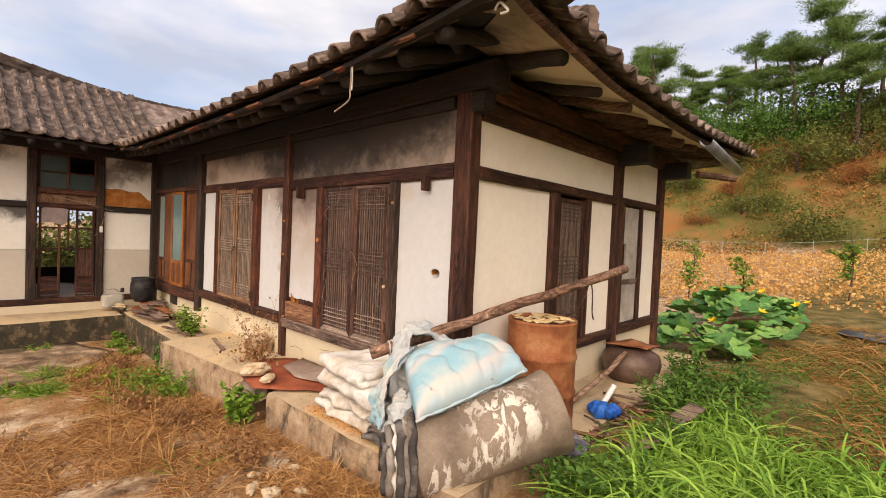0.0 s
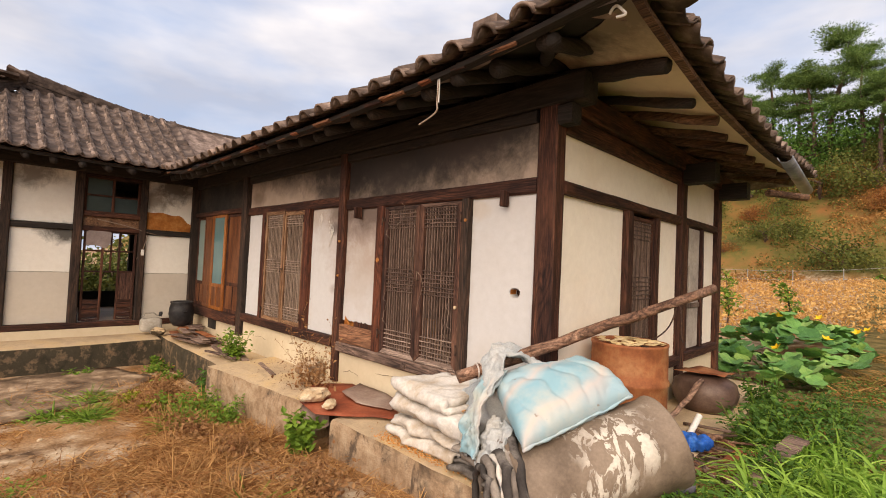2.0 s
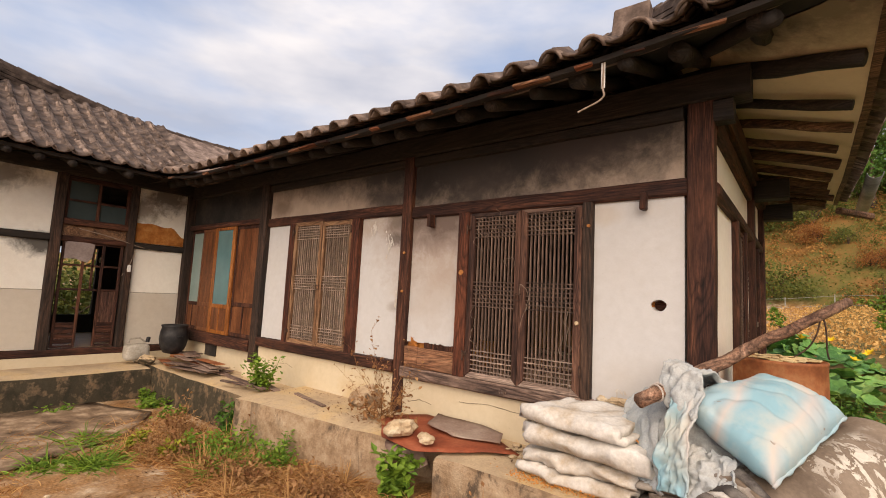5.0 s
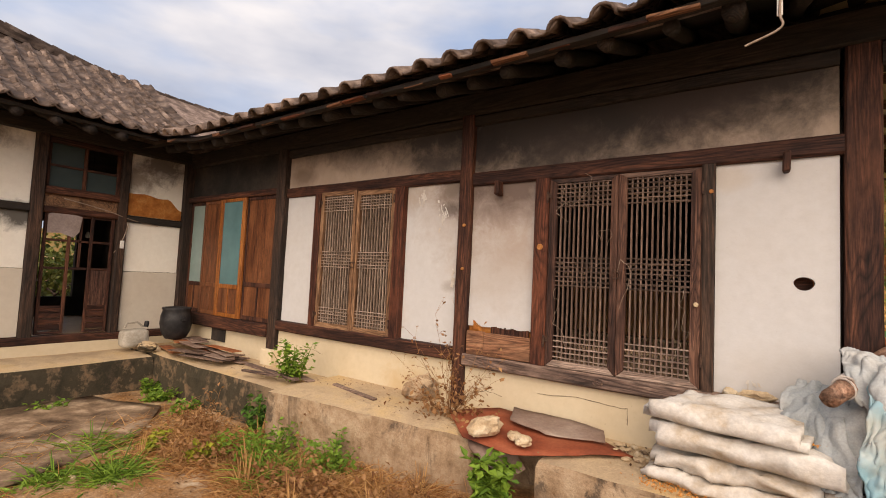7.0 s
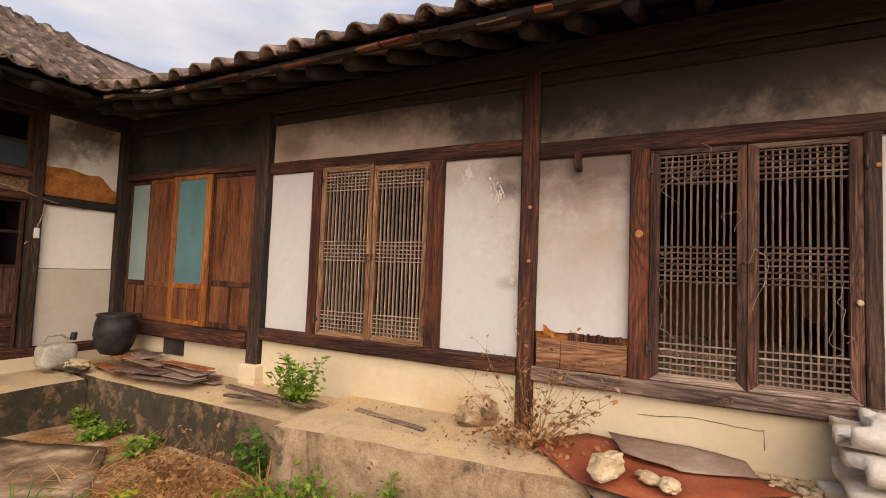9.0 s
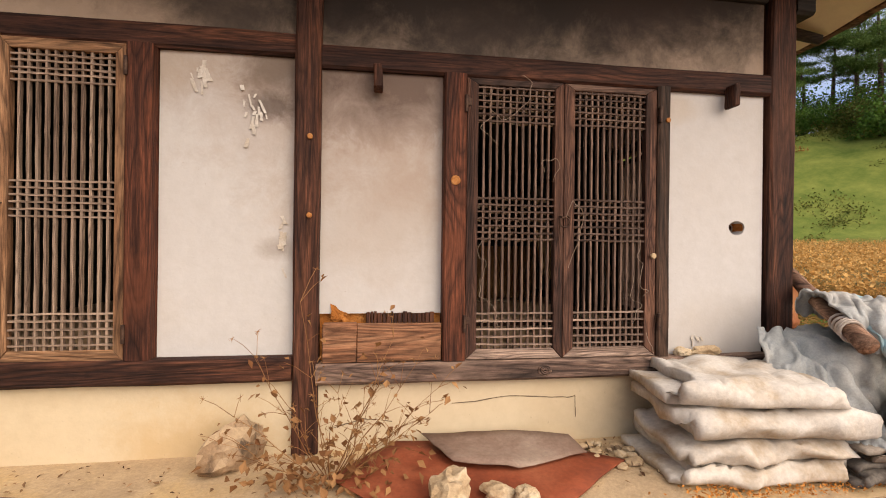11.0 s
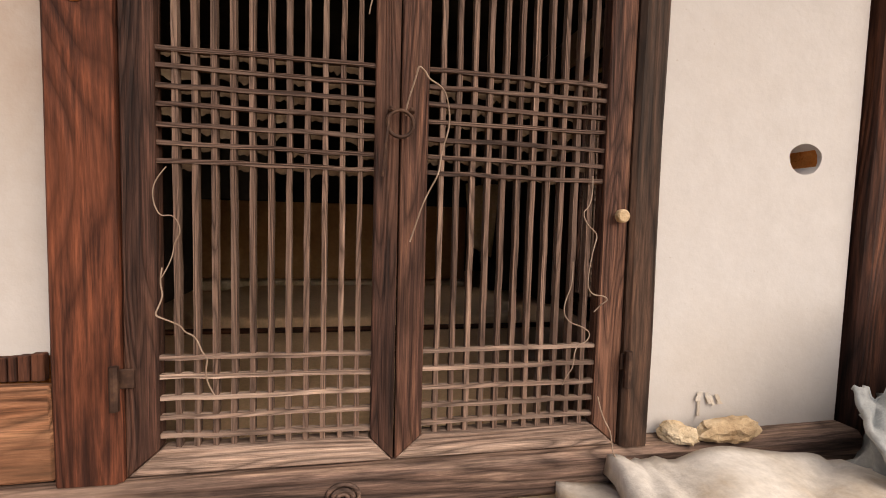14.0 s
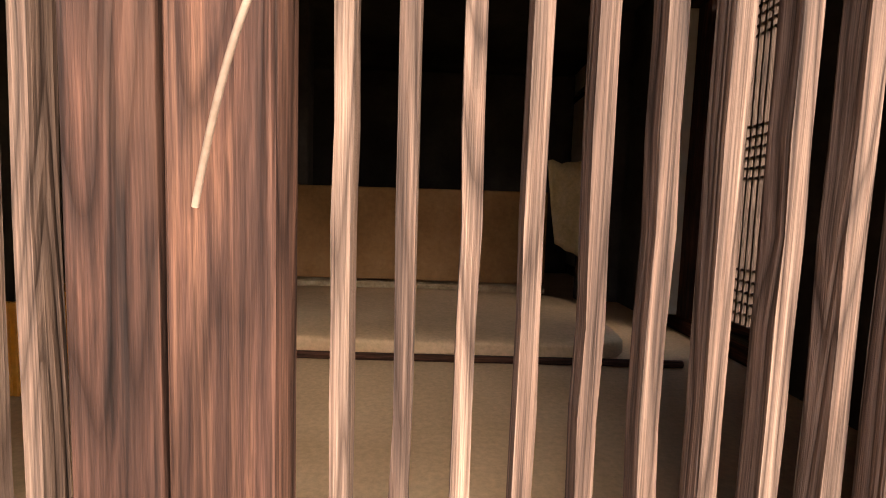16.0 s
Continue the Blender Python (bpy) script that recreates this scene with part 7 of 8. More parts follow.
# clutter at the side of the house
jar = thing("clay_jar", "large brown clay jar by the back door", "jar", (-2.0, 5.4, 0.47))
bm = bmesh.new()
lathe(bm, [(0.05, 0.0), (0.24, 0.01), (0.30, 0.10), (0.325, 0.2), (0.30, 0.30), (0.20, 0.36), (0.03, 0.37)], (-2.0, 5.4, 0.46), 36)
part("body", bm, brownjar, jar, "", True)
flat_sheet("scrap_sheet", [(-2.25, 5.2, 0.0), (-1.78, 5.25, 0.02), (-1.75, 5.6, 0.03), (-2.15, 5.75, 0.02)], 0.84, rust, "rusty scrap sheet on the jar", bend=0.05)
stick([(-2.0, 4.0, 0.52), (-1.97, 4.55, 0.66), (-1.95, 5.1, 0.82)], 0.028, bark, "bark pole leaning on the jar")
bm = bmesh.new()
tube(bm, [(-1.80, 4.2, 0.50), (-1.76, 4.36, 0.66)], 0.026, 14)
solo("pvc_pipe", bm, pvc, "short white plastic pipe", "pipe")
blue_tarp = mottled("blue_plastic", (0.006, 0.06, 0.26), (0.01, 0.10, 0.42), (0.03, 0.16, 0.5), 6, 50, 0.4, 0.5, 0.02)
bm = soft_box(-1.72, 4.05, 0.52, 0.22, 0.17, 0.09, 2.6, 30, 0.04, 12, 4)
solo("blue_plastic_bag", bm, blue_tarp, "crumpled blue plastic bag on the ground", "plastic bag", smooth=True)
bm = soft_box(-1.60, 3.2, 0.50, 0.26, 0.22, 0.07, 2.6, 30, 0.035, 10, 9)
solo("rag", bm, mottled("grey_blue_rag", (0.05, 0.055, 0.09), (0.16, 0.15, 0.18), (0.38, 0.32, 0.27), 7, 80), "dirty grey-blue rag on the plinth edge", "cloth", smooth=True)
for i in range(26):
    a, l = random.uniform(-0.9, 0.9), random.uniform(0.2, 0.55)
    x, y = random.uniform(-1.78, -1.35), random.uniform(3.3, 4.7)
    z = 0.47 if x < -1.68 else 0.41
    stick([(x - l / 2 * math.cos(a), y - l / 2 * math.sin(a), z + 0.02), (x + l / 2 * math.cos(a), y + l / 2 * math.sin(a), z + 0.03 + random.uniform(0, 0.05))], random.uniform(0.008, 0.022), (bark, grey_x, bare_x)[i % 3], "broken firewood stick in a heap", "firewood")
board((-1.30, 3.55, 0.42), (-1.05, 4.45, 0.62), 0.14, 0.03, grey_x, "grey weathered board leaning in the weeds")
board((-1.45, 3.75, 0.42), (-1.35, 4.2, 0.5), 0.16, 0.02, rust, "rusty strip among firewood")

# dark cement slab in the yard
slab = mottled("dark_yard_cement", (0.065, 0.043, 0.029), (0.25, 0.165, 0.105), (0.60, 0.44, 0.30), 3.2, 26, 0.9, 0.6, 0.02)
flat_sheet("cement_slab", [(-9.5, 1.4, 0), (-8.5, 1.75, 0), (-7.7, 1.2, 0), (-7.3, 0.3, 0), (-7.0, -0.9, 0), (-8.2, -1.8, 0), (-9.5, -1.8, 0)], 0.02, slab, "dark stained cement slab in the yard", 0.02, 0.03, "slab", "")
for i in range(60):
    x, y = random.uniform(-9, -1), random.uniform(-1.5, 1.9)
    rock((x, y, ground_z(x, y) - 0.008), (random.uniform(0.015, 0.05), random.uniform(0.015, 0.04), random.uniform(0.008, 0.02)), i * 0.77, stone, "small pale stone in the yard", "yard stones", 2, "yard_stone")
for i in range(14):
    x, y = random.gauss(-3.0, 0.16), random.gauss(1.55, 0.13)
    rock((x, y, ground_z(x, y)), (random.uniform(0.02, 0.06), random.uniform(0.02, 0.05), random.uniform(0.015, 0.03)), i * 2.1, stone, "pale rubble piece by the plinth", "yard stones", 2, "yard_stone")


# ---- plants ----
def rand_dir(up=0.5):
    a = random.uniform(0, 2 * math.pi)
    return Vector((math.cos(a), math.sin(a), random.uniform(up, up + 1.0)))


straw_mat = leafy("dry_straw", (0.20, 0.065, 0.02), (0.62, 0.36, 0.15), 0.8, 0.15)
litter_mat = leafy("fallen_leaf_litter", (0.07, 0.035, 0.02), (0.42, 0.25, 0.13), 0.85, 0.05)
green_mat = leafy("weed_green", (0.07, 0.15, 0.018), (0.24, 0.37, 0.05))
yellow_mat = leafy("yellow_green_weed", (0.22, 0.25, 0.025), (0.42, 0.40, 0.05))
grass_mat = leafy("long_green_grass", (0.10, 0.24, 0.025), (0.34, 0.52, 0.09))
dark_weed = leafy("dark_green_weed", (0.035, 0.10, 0.018), (0.12, 0.24, 0.04))
bean_mat = leafy("dry_soybean", (0.46, 0.22, 0.06), (0.74, 0.46, 0.18), 0.85, 0.2)
dryleaf = leafy("dry_shrub_leaf", (0.17, 0.07, 0.03), (0.40, 0.22, 0.10), 0.8, 0.1)
needle = leafy("pine_needles", (0.045, 0.10, 0.022), (0.15, 0.24, 0.055), 0.7, 0.1)
bush_mat = leafy("hill_bush", (0.045, 0.075, 0.014), (0.18, 0.18, 0.04), 0.7, 0.15)
rust_bush = leafy("autumn_bush", (0.20, 0.06, 0.02), (0.42, 0.18, 0.05), 0.7, 0.15)

L = Leaves()
n_straw = 0
while n_straw < 34000:
    x, y = random.uniform(-8.6, 1.2), random.uniform(-1.6, 2.02)
    if y > 2.0 and x < -1.7:
        continue
    dn = noise.noise(Vector((x * 0.9, y * 0.9, 7.0))) + 0.5 * noise.noise(Vector((x * 2.6, y * 2.6, 1.0)))
    pref = math.exp(-((y - 1.25) / 0.9) ** 2) * smoothstep(-8.6, -6.2, x)
    if random.random() > smoothstep(-0.35, 0.25, dn) * (0.12 + 0.88 * pref):
        continue
    d = rand_dir(random.choice((0.05, 0.25, 0.7)))
    L.blade((x, y, ground_z(x, y)), d, random.uniform(0.06, 0.26), random.uniform(0.003, 0.008), random.uniform(0.2, 0.6))
    n_straw += 1
tagged(new("dry_grass", L.made("dry_grass", straw_mat)), "dry orange-brown straw grass over the yard", "grass", "", "stuff")


L = Leaves()
for _ in range(9000):
    x, y = random.uniform(-9.3, 0.6), random.uniform(-1.8, 2.0)
    if noise.noise(Vector((x * 1.1, y * 1.1, 15.0))) + 0.4 * noise.noise(Vector((x * 4, y * 4, 2.0))) < random.uniform(-0.3, 0.5):
        continue
    L.leaf((x, y, ground_z(x, y) + random.uniform(0.005, 0.02)), (random.gauss(0, 0.35), random.gauss(0, 0.35), 1), random.uniform(0.015, 0.055), random.uniform(0.2, 0.7))
for _ in range(1500):
    x, y = random.uniform(-9.6, -2.8), random.uniform(2.1, 2.75)
    if noise.noise(Vector((x * 1.7, y * 2.5, 4.0))) < random.uniform(-0.2, 0.5):
        continue
    L.leaf((x, y, 0.515), (random.gauss(0, 0.3), random.gauss(0, 0.3), 1), random.uniform(0.01, 0.035), random.uniform(0.2, 0.7))
tagged(new("leaf_litter", L.made("leaf_litter", litter_mat)), "brown fallen leaves and chips scattered over yard and plinth", "leaf litter", "", "stuff")


def weed(at, r, h, n, mat, label, leaf=0.05, name="weed", kind_="leaf", group="yard weeds"):
    L = Leaves()
    st = bmesh.new()
    for k in range(max(5, n // 30)):
        a, d = random.uniform(0, 6.28), r * math.sqrt(random.random())
        tip = Vector((at[0] + d * math.cos(a), at[1] + d * math.sin(a), at[2] + h * random.uniform(0.5, 1.0)))
        root = Vector((at[0] + d * 0.3 * math.cos(a), at[1] + d * 0.3 * math.sin(a), at[2] - 0.02))
        tube(st, [root, root.lerp(tip, 0.5) + Vector((0, 0, 0.05 * h)), tip], [0.005, 0.004, 0.002], 5)
        for i in range(30):
            f = random.uniform(0.15, 1.0)
            p = root.lerp(tip, f) + Vector((random.gauss(0, 0.25), random.gauss(0, 0.25), random.gauss(0, 0.12))) * r * 0.7
            p.z = max(p.z, at[2] + 0.01)
            if kind_ == "leaf":
                L.leaf(p, (random.gauss(0, 0.5), random.gauss(0, 0.5), 1), leaf * random.uniform(0.6, 1.4))
            else:
                L.blade(root + Vector((random.gauss(0, 0.3) * r, random.gauss(0, 0.3) * r, 0)), rand_dir(0.5), h * random.uniform(0.6, 1.3), leaf, random.uniform(0.3, 0.7), 4)
    t = thing(name, label, "plant", at, group)
    part("stalk", st, green_mat if mat not in (dryleaf, straw_mat) else mat, t)["kind"] = "stuff"
    ob = new("foliage", L.made("foliage", mat))
    ob["kind"] = "stuff"
    ob.data.transform(Matrix.Translation(-Vector(at)))
    ob.parent = t
    return t


for x, y, r, h, n, m, lab, lf, kd in (
        (-7.75, 0.85, 0.40, 0.16, 420, green_mat, "low green weed in the yard", 0.016, "blade"), (-7.2, 0.45, 0.3, 0.15, 300, green_mat, "low green weed in the yard", 0.016, "blade"),
        (-8.0, 0.2, 0.3, 0.12, 240, green_mat, "low green weed in the yard", 0.014, "blade"), (-7.35, 1.15, 0.18, 0.16, 240, yellow_mat, "yellow-green weed in the yard", 0.05, "leaf"),
        (-6.35, 1.62, 0.36, 0.30, 560, green_mat, "leafy green weed before the plinth", 0.05, "leaf"), (-5.95, 1.45, 0.3, 0.3, 420, green_mat, "grassy green weed before the plinth", 0.012, "blade"), (-7.0, 0.75, 0.34, 0.2, 420, green_mat, "grassy green weed in the yard", 0.014, "blade"), (-6.75, 1.3, 0.16, 0.2, 260, yellow_mat, "bright yellow-green weed in the yard", 0.06, "leaf"), (-5.65, 1.75, 0.25, 0.26, 360, green_mat, "leafy green weed before the plinth", 0.05, "leaf"),
        (-4.35, 1.92, 0.17, 0.40, 300, green_mat, "climbing green weed in the plinth gap", 0.085, "leaf"), (-8.9, 1.85, 0.25, 0.14, 220, green_mat, "low green weed at the plinth foot", 0.06, "leaf"),
        (-8.2, 1.9, 0.2, 0.12, 160, green_mat, "low green weed at the plinth foot", 0.06, "leaf"), (-7.05, 2.02, 0.16, 0.42, 300, dark_weed, "dark green weed at the plinth step", 0.07, "leaf"),
        (-3.75, 1.2, 0.35, 0.12, 260, green_mat, "sparse green grass tuft in the yard", 0.008, "blade"), (-5.0, 0.0, 0.3, 0.10, 180, green_mat, "low green weed in the yard", 0.03, "leaf"),
        (-6.0, -0.6, 0.3, 0.12, 200, yellow_mat, "yellow-green weed in the yard", 0.03, "leaf"), (-9.2, 0.9, 0.2, 0.1, 120, green_mat, "low green weed at the slab", 0.05, "leaf"),
        (-9.3, 1.95, 0.15, 0.2, 160, green_mat, "green weed in the plinth corner", 0.06, "leaf"), (-6.8, 1.1, 0.2, 0.35, 120, dryleaf, "reddish dry weed in the yard", 0.03, "leaf")):
    weed((x, y, ground_z(x, y)), r, h, n, m, lab, lf, kind_=kd)
for x, y, r, h, lf in ((-1.38, 2.75, 0.28, 0.34, 0.05), (-1.05, 3.1, 0.3, 0.3, 0.045), (-1.15, 3.9, 0.22, 0.35, 0.05), (-1.4, 4.75, 0.3, 0.4, 0.06), (-1.3, 5.35, 0.3, 0.42, 0.06), (-1.55, 5.9, 0.3, 0.5, 0.06), (-0.9, 4.9, 0.35, 0.35, 0.05), (-0.9, 5.8, 0.4, 0.35, 0.05)):
    weed((x, y, ground_z(x, y)), r, h, 620, dark_weed, "bushy dark green weed beside the plinth", lf, group="side weeds")
weed((-6.95, 2.33, 0.5), 0.24, 0.42, 420, green_mat, "green leafy weed growing on the plinth", 0.06)


def twiggy(at, h, label, n=16, seed=3):
    """A dry shrub: thin forked stems, curled leaves and seed stars."""
    rnd = random.Random(seed)
    t = thing("dry_shrub", label, "shrub", at)
    st, L, S = bmesh.new(), Leaves(), Leaves()
    stems = [(Vector(at), Vector((rnd.uniform(-0.25, 0.25), rnd.uniform(-0.3, 0.05), 1)), h)] + [(Vector(at), Vector((rnd.uniform(-1.1, 1.1), rnd.uniform(-0.6, 0.1), rnd.uniform(0.4, 1.0))), h * rnd.uniform(0.5, 0.85)) for _ in range(n)]
    for p, d, l in stems:
        d.normalize()
        pts = [p + d * l * i / 5 + Vector((rnd.gauss(0, 0.012), rnd.gauss(0, 0.012), 0)) for i in range(6)]
        tube(st, pts, [0.0028 - 0.0004 * i for i in range(6)], 5)
        for i in range(2, 6):
            for _ in range(2):
                e = (d + Vector((rnd.gauss(0, 0.7), rnd.gauss(0, 0.5), rnd.gauss(0, 0.4)))).normalized()
                q = pts[i] + e * rnd.uniform(0.06, 0.16)
                tube(st, [pts[i], pts[i].lerp(q, 0.6) + Vector((0, 0, 0.008)), q], [0.0014, 0.001, 0.0007], 4)
                if rnd.random() < 0.55:
                    for _ in range(2):
                        L.leaf(q + Vector((rnd.gauss(0, 0.015), rnd.gauss(0, 0.015), rnd.gauss(0, 0.015))), (rnd.gauss(0, 1), rnd.gauss(0, 1), 1), rnd.uniform(0.02, 0.05))
                else:
                    for _ in range(9):
                        S.blade(q, (rnd.gauss(0, 1), rnd.gauss(0, 1), rnd.gauss(0, 1)), 0.018, 0.0022, 0, 1)
    for _ in range(260):
        L.leaf(Vector(at) + Vector((rnd.gauss(0, 0.2), rnd.gauss(-0.03, 0.09), abs(rnd.gauss(0.02, 0.1)) + 0.015)), (rnd.gauss(0, 1), rnd.gauss(0, 1), 1), rnd.uniform(0.03, 0.06))
    part("stalk", st, dryleaf, t)
    for nm, q in (("foliage", L), ("seed_head", S)):
        ob = new(nm, q.made(nm, dryleaf))
        ob["kind"] = "stuff"
        ob.data.transform(Matrix.Translation(-Vector(at)))
        ob.parent = t


twiggy((-5.03, 2.40, 0.49), 0.85, "dry reddish shrub with seed stars on the plinth")
for x, y, h, sd in ((-5.5, 1.35, 0.4, 21), (-4.7, 1.5, 0.32, 22), (-7.4, 1.65, 0.35, 23), (-3.4, 1.6, 0.3, 24)):
    twiggy((x, y, ground_z(x, y)), h, "small dry weed with bare stems in the yard", 7, sd)
for k in range(22):
    x, y = random.uniform(-7.2, -1.9), random.uniform(0.7, 1.9)
    weed((x, y, ground_z(x, y)), random.uniform(0.08, 0.2), random.uniform(0.18, 0.34), 120, straw_mat, "dry straw tuft in the yard", 0.006, "straw_tuft", "blade", "straw tufts")
twiggy((-6.6, 1.35, ground_z(-6.6, 1.35)), 0.55, "dry bare shrub in the yard", 10, 8)

L = Leaves()
for _ in range(15000):
    x, y = random.uniform(-1.15, 2.8), random.uniform(1.5, 5.6)
    if x < -0.75 and y < 2.6 or noise.noise(Vector((x * 1.3, y * 1.3, 3))) < -0.28 or x + y * 0.9 < 1.3 or y > 4.5 - 0.5 * x + 0.5 * noise.noise(Vector((x * 2, 0, 6))):
        continue
    c = Vector((math.floor(x / 0.22) * 0.22, math.floor(y / 0.22) * 0.22, 0)) + Vector((random.gauss(0.1, 0.05), random.gauss(0.1, 0.05), 0))
    d = Vector((c.x - x + random.gauss(-0.1, 0.5), c.y - y + random.gauss(-0.2, 0.5), random.uniform(0.7, 1.5)))
    L.blade((c.x, c.y, ground_z(c.x, c.y) - 0.01), d, random.uniform(0.4, 0.85), random.uniform(0.014, 0.03), random.uniform(0.5, 1.0), 6)
tagged(new("long_grass", L.made("long_grass", grass_mat)), "lush long bright green grass beside the house", "grass", "", "stuff")
L = Leaves()
for _ in range(30000):
    x, y = random.uniform(-1.62, 2.6), random.uniform(1.6, 8.2)
    if noise.noise(Vector((x * 1.6, y * 1.6, 9))) < -0.12 or (x < -1.2 and 3.2 < y < 4.6) or x + y * 0.9 < 1.1:
        continue
    z = ground_z(x, y)
    hgt = 0.10 + 0.18 * abs(noise.noise(Vector((x * 3, y * 3, 1))))
    L.leaf((x, y, z + random.uniform(0.02, hgt)), (random.gauss(0, 0.5), random.gauss(0, 0.5), 1), random.uniform(0.02, 0.05), 0.5)
tagged(new("low_weeds", L.made("low_weeds", dark_weed)), "low dark green weeds along the plinth", "weeds", "", "stuff")
L = Leaves()
for _ in range(38000):
    x, y = random.uniform(-1.6, 6.0), random.uniform(3.0, 10.8)
    if x < -1.0 and y > 7.2 or y < 4.4 - 0.5 * x or noise.noise(Vector((x * 0.8, y * 0.8, 4))) < -0.2:
        continue
    L.blade((x, y, ground_z(x, y)), rand_dir(0.3), random.uniform(0.14, 0.46), random.uniform(0.009, 0.02), random.uniform(0.3, 0.8))
tagged(new("brown_grass", L.made("brown_grass", leafy("brown_green_grass", (0.13, 0.11, 0.03), (0.52, 0.27, 0.10), 0.8))), "brownish dry grass between the field and house", "grass", "", "stuff")

# pumpkin patch: big lobed leaves, each a piece of its own, and yellow flowers
def big_leaf_mesh():
    v, f = [(0, 0, 0.0)], []
    N = 20
    for k in range(N):
        a = 2 * math.pi * k / N
        r = 1 + 0.10 * math.cos(5 * a) - (0.55 if k == 0 else 0)
        v.append((r * math.cos(a), r * math.sin(a), 0.16 * r * r + 0.06 * math.sin(5 * a)))
        v.append((0.55 * r * math.cos(a), 0.55 * r * math.sin(a), 0.03 + 0.05 * math.sin(5 * a)))
    for k in range(N):
        a, b = 1 + 2 * k, 1 + 2 * ((k + 1) % N)
        f += [(a, b, b + 1, a + 1), (a + 1, b + 1, 0)]
    return mesh_stuff("leaf", v, f, pump_leaf_mat, True)


def pumpkin_mat():
    m, nt, b, v = base_mat("pumpkin_leaf_big", 0.5)
    oi = nt.nodes.new("ShaderNodeObjectInfo")
    n = noise_tex(nt, v, 3.0, 4, 0.6)
    col = ramp(nt, mix(nt, 0.5, oi.outputs["Random"], n), [(0.25, (0.05, 0.16, 0.04)), (0.55, (0.15, 0.34, 0.08)), (0.85, (0.36, 0.50, 0.13))])
    nt.links.new(col, b.inputs["Base Color"])
    bump(nt, b, noise_tex(nt, v, 12, 3, 0.6), 0.5, 0.05)
    return m


pump_leaf_mat = pumpkin_mat()
leaf_me = big_leaf_mesh()
pk = thing("pumpkin_plant", "spreading pumpkin plant with large green leaves and yellow flowers", "plant", (-1.6, 8.0, 0.5))
for k in range(290):
    u = random.random()
    y = 7.2 + 5.4 * random.random()
    x = -2.9 + 1.75 * random.random() + (0.4 if 8.5 < y < 12 else 0) * random.random()
    r = random.uniform(0.10, 0.20)
    dome = 0.7 * math.exp(-((y - 10.2) / 2.2) ** 2 - ((x + 2.2) / 0.9) ** 2)
    o = new("leaf", leaf_me)
    o.parent = pk
    o.location = Vector((x, y, ground_z(x, y) + 0.10 + dome * random.uniform(0.6, 1.0) + 0.06 * random.random())) - Vector(pk.location)
    o.scale = (r, r, r)
    o.rotation_euler = (random.gauss(0.12, 0.35), random.gauss(0, 0.35), random.uniform(0, 6.28))
yel = mottled("yellow_petal", (0.70, 0.42, 0.02), (0.80, 0.52, 0.03), (0.84, 0.6, 0.05), 6, 40, 0.6, 0.1, 0.01)
fl_me = None
for x, y in ((-1.75, 8.0), (-1.95, 9.3), (-1.3, 9.0), (-1.0, 10.6), (-1.5, 10.4), (-0.9, 11.4)):
    if fl_me is None:
        bm = bmesh.new()
        vs = [bm.verts.new((0, 0, 0))]
        for k in range(10):
            a = 2 * math.pi * k / 10
            r = 0.085 if k % 2 == 0 else 0.045
            vs.append(bm.verts.new((r * math.cos(a), r * math.sin(a), 0.06 if k % 2 == 0 else 0.04)))
        for k in range(10):
            bm.faces.new((vs[0], vs[1 + k], vs[1 + (k + 1) % 10]))
        fl_me = bpy.data.meshes.new("flower")
        bm.to_mesh(fl_me)
        bm.free()
        fl_me.materials.append(yel)
    o = new("flower", fl_me)
    o.parent = pk
    dome = 0.7 * math.exp(-((y - 10.2) / 2.2) ** 2 - ((x + 2.2) / 0.9) ** 2)
    o.location = Vector((x, y, ground_z(x, y) + 0.30 + dome)) - Vector(pk.location)
    o.rotation_euler = (random.uniform(0.3, 0.8), random.uniform(-0.3, 0.3), random.uniform(0, 6))
    o["label"] = "open yellow flower"

# dry soybean field in rows
L = Leaves()
for row in range(58):
    y0 = 3.0 + 0.62 * row + max(0, row - 13) ** 1.5 * 0.012
    x = -16.0
    step = 0.22 + 0.004 * max(0, row - 13)
    while x < 36:
        x += step * random.uniform(0.7, 1.3)
        if y0 < 12.5 and x < 0.3 or far_off(x, y0) < 11:
            continue
        yy = y0 + random.gauss(0, 0.07)
        if far_off(x, yy) > 38.5:
            break
        z = ground_z(x, yy)
        hgt = random.uniform(0.42, 0.68)
        for _ in range(16 if row < 26 else 8):
            L.leaf((x + random.gauss(0, 0.12), yy + random.gauss(0, 0.12), z + hgt * random.uniform(0.12, 1.0)), (random.gauss(0, 1), random.gauss(0, 1), random.gauss(0.3, 1)), random.uniform(0.05, 0.11) * (1 + 0.012 * max(0, row - 13)), 0.7)
tagged(new("soybean_field", L.made("soybean_field", bean_mat)), "dry golden soybean plants standing in rows", "crop field", "", "stuff")
mulch = mottled("black_mulch_film", (0.03, 0.032, 0.036), (0.06, 0.065, 0.075), (0.13, 0.135, 0.15), 4, 30, 0.35, 0.5, 0.03)
flat_sheet("mulch_film", [(-0.4, 9.9, 0), (1.4, 9.3, 0), (4.5, 8.7, 0), (4.6, 9.5, 0), (1.6, 10.2, 0), (-0.3, 10.6, 0)], ground_z(1.5, 9.6) + 0.05, mulch, "dark plastic mulch film at the field edge", 0.01, 0.08, "plastic film", "")
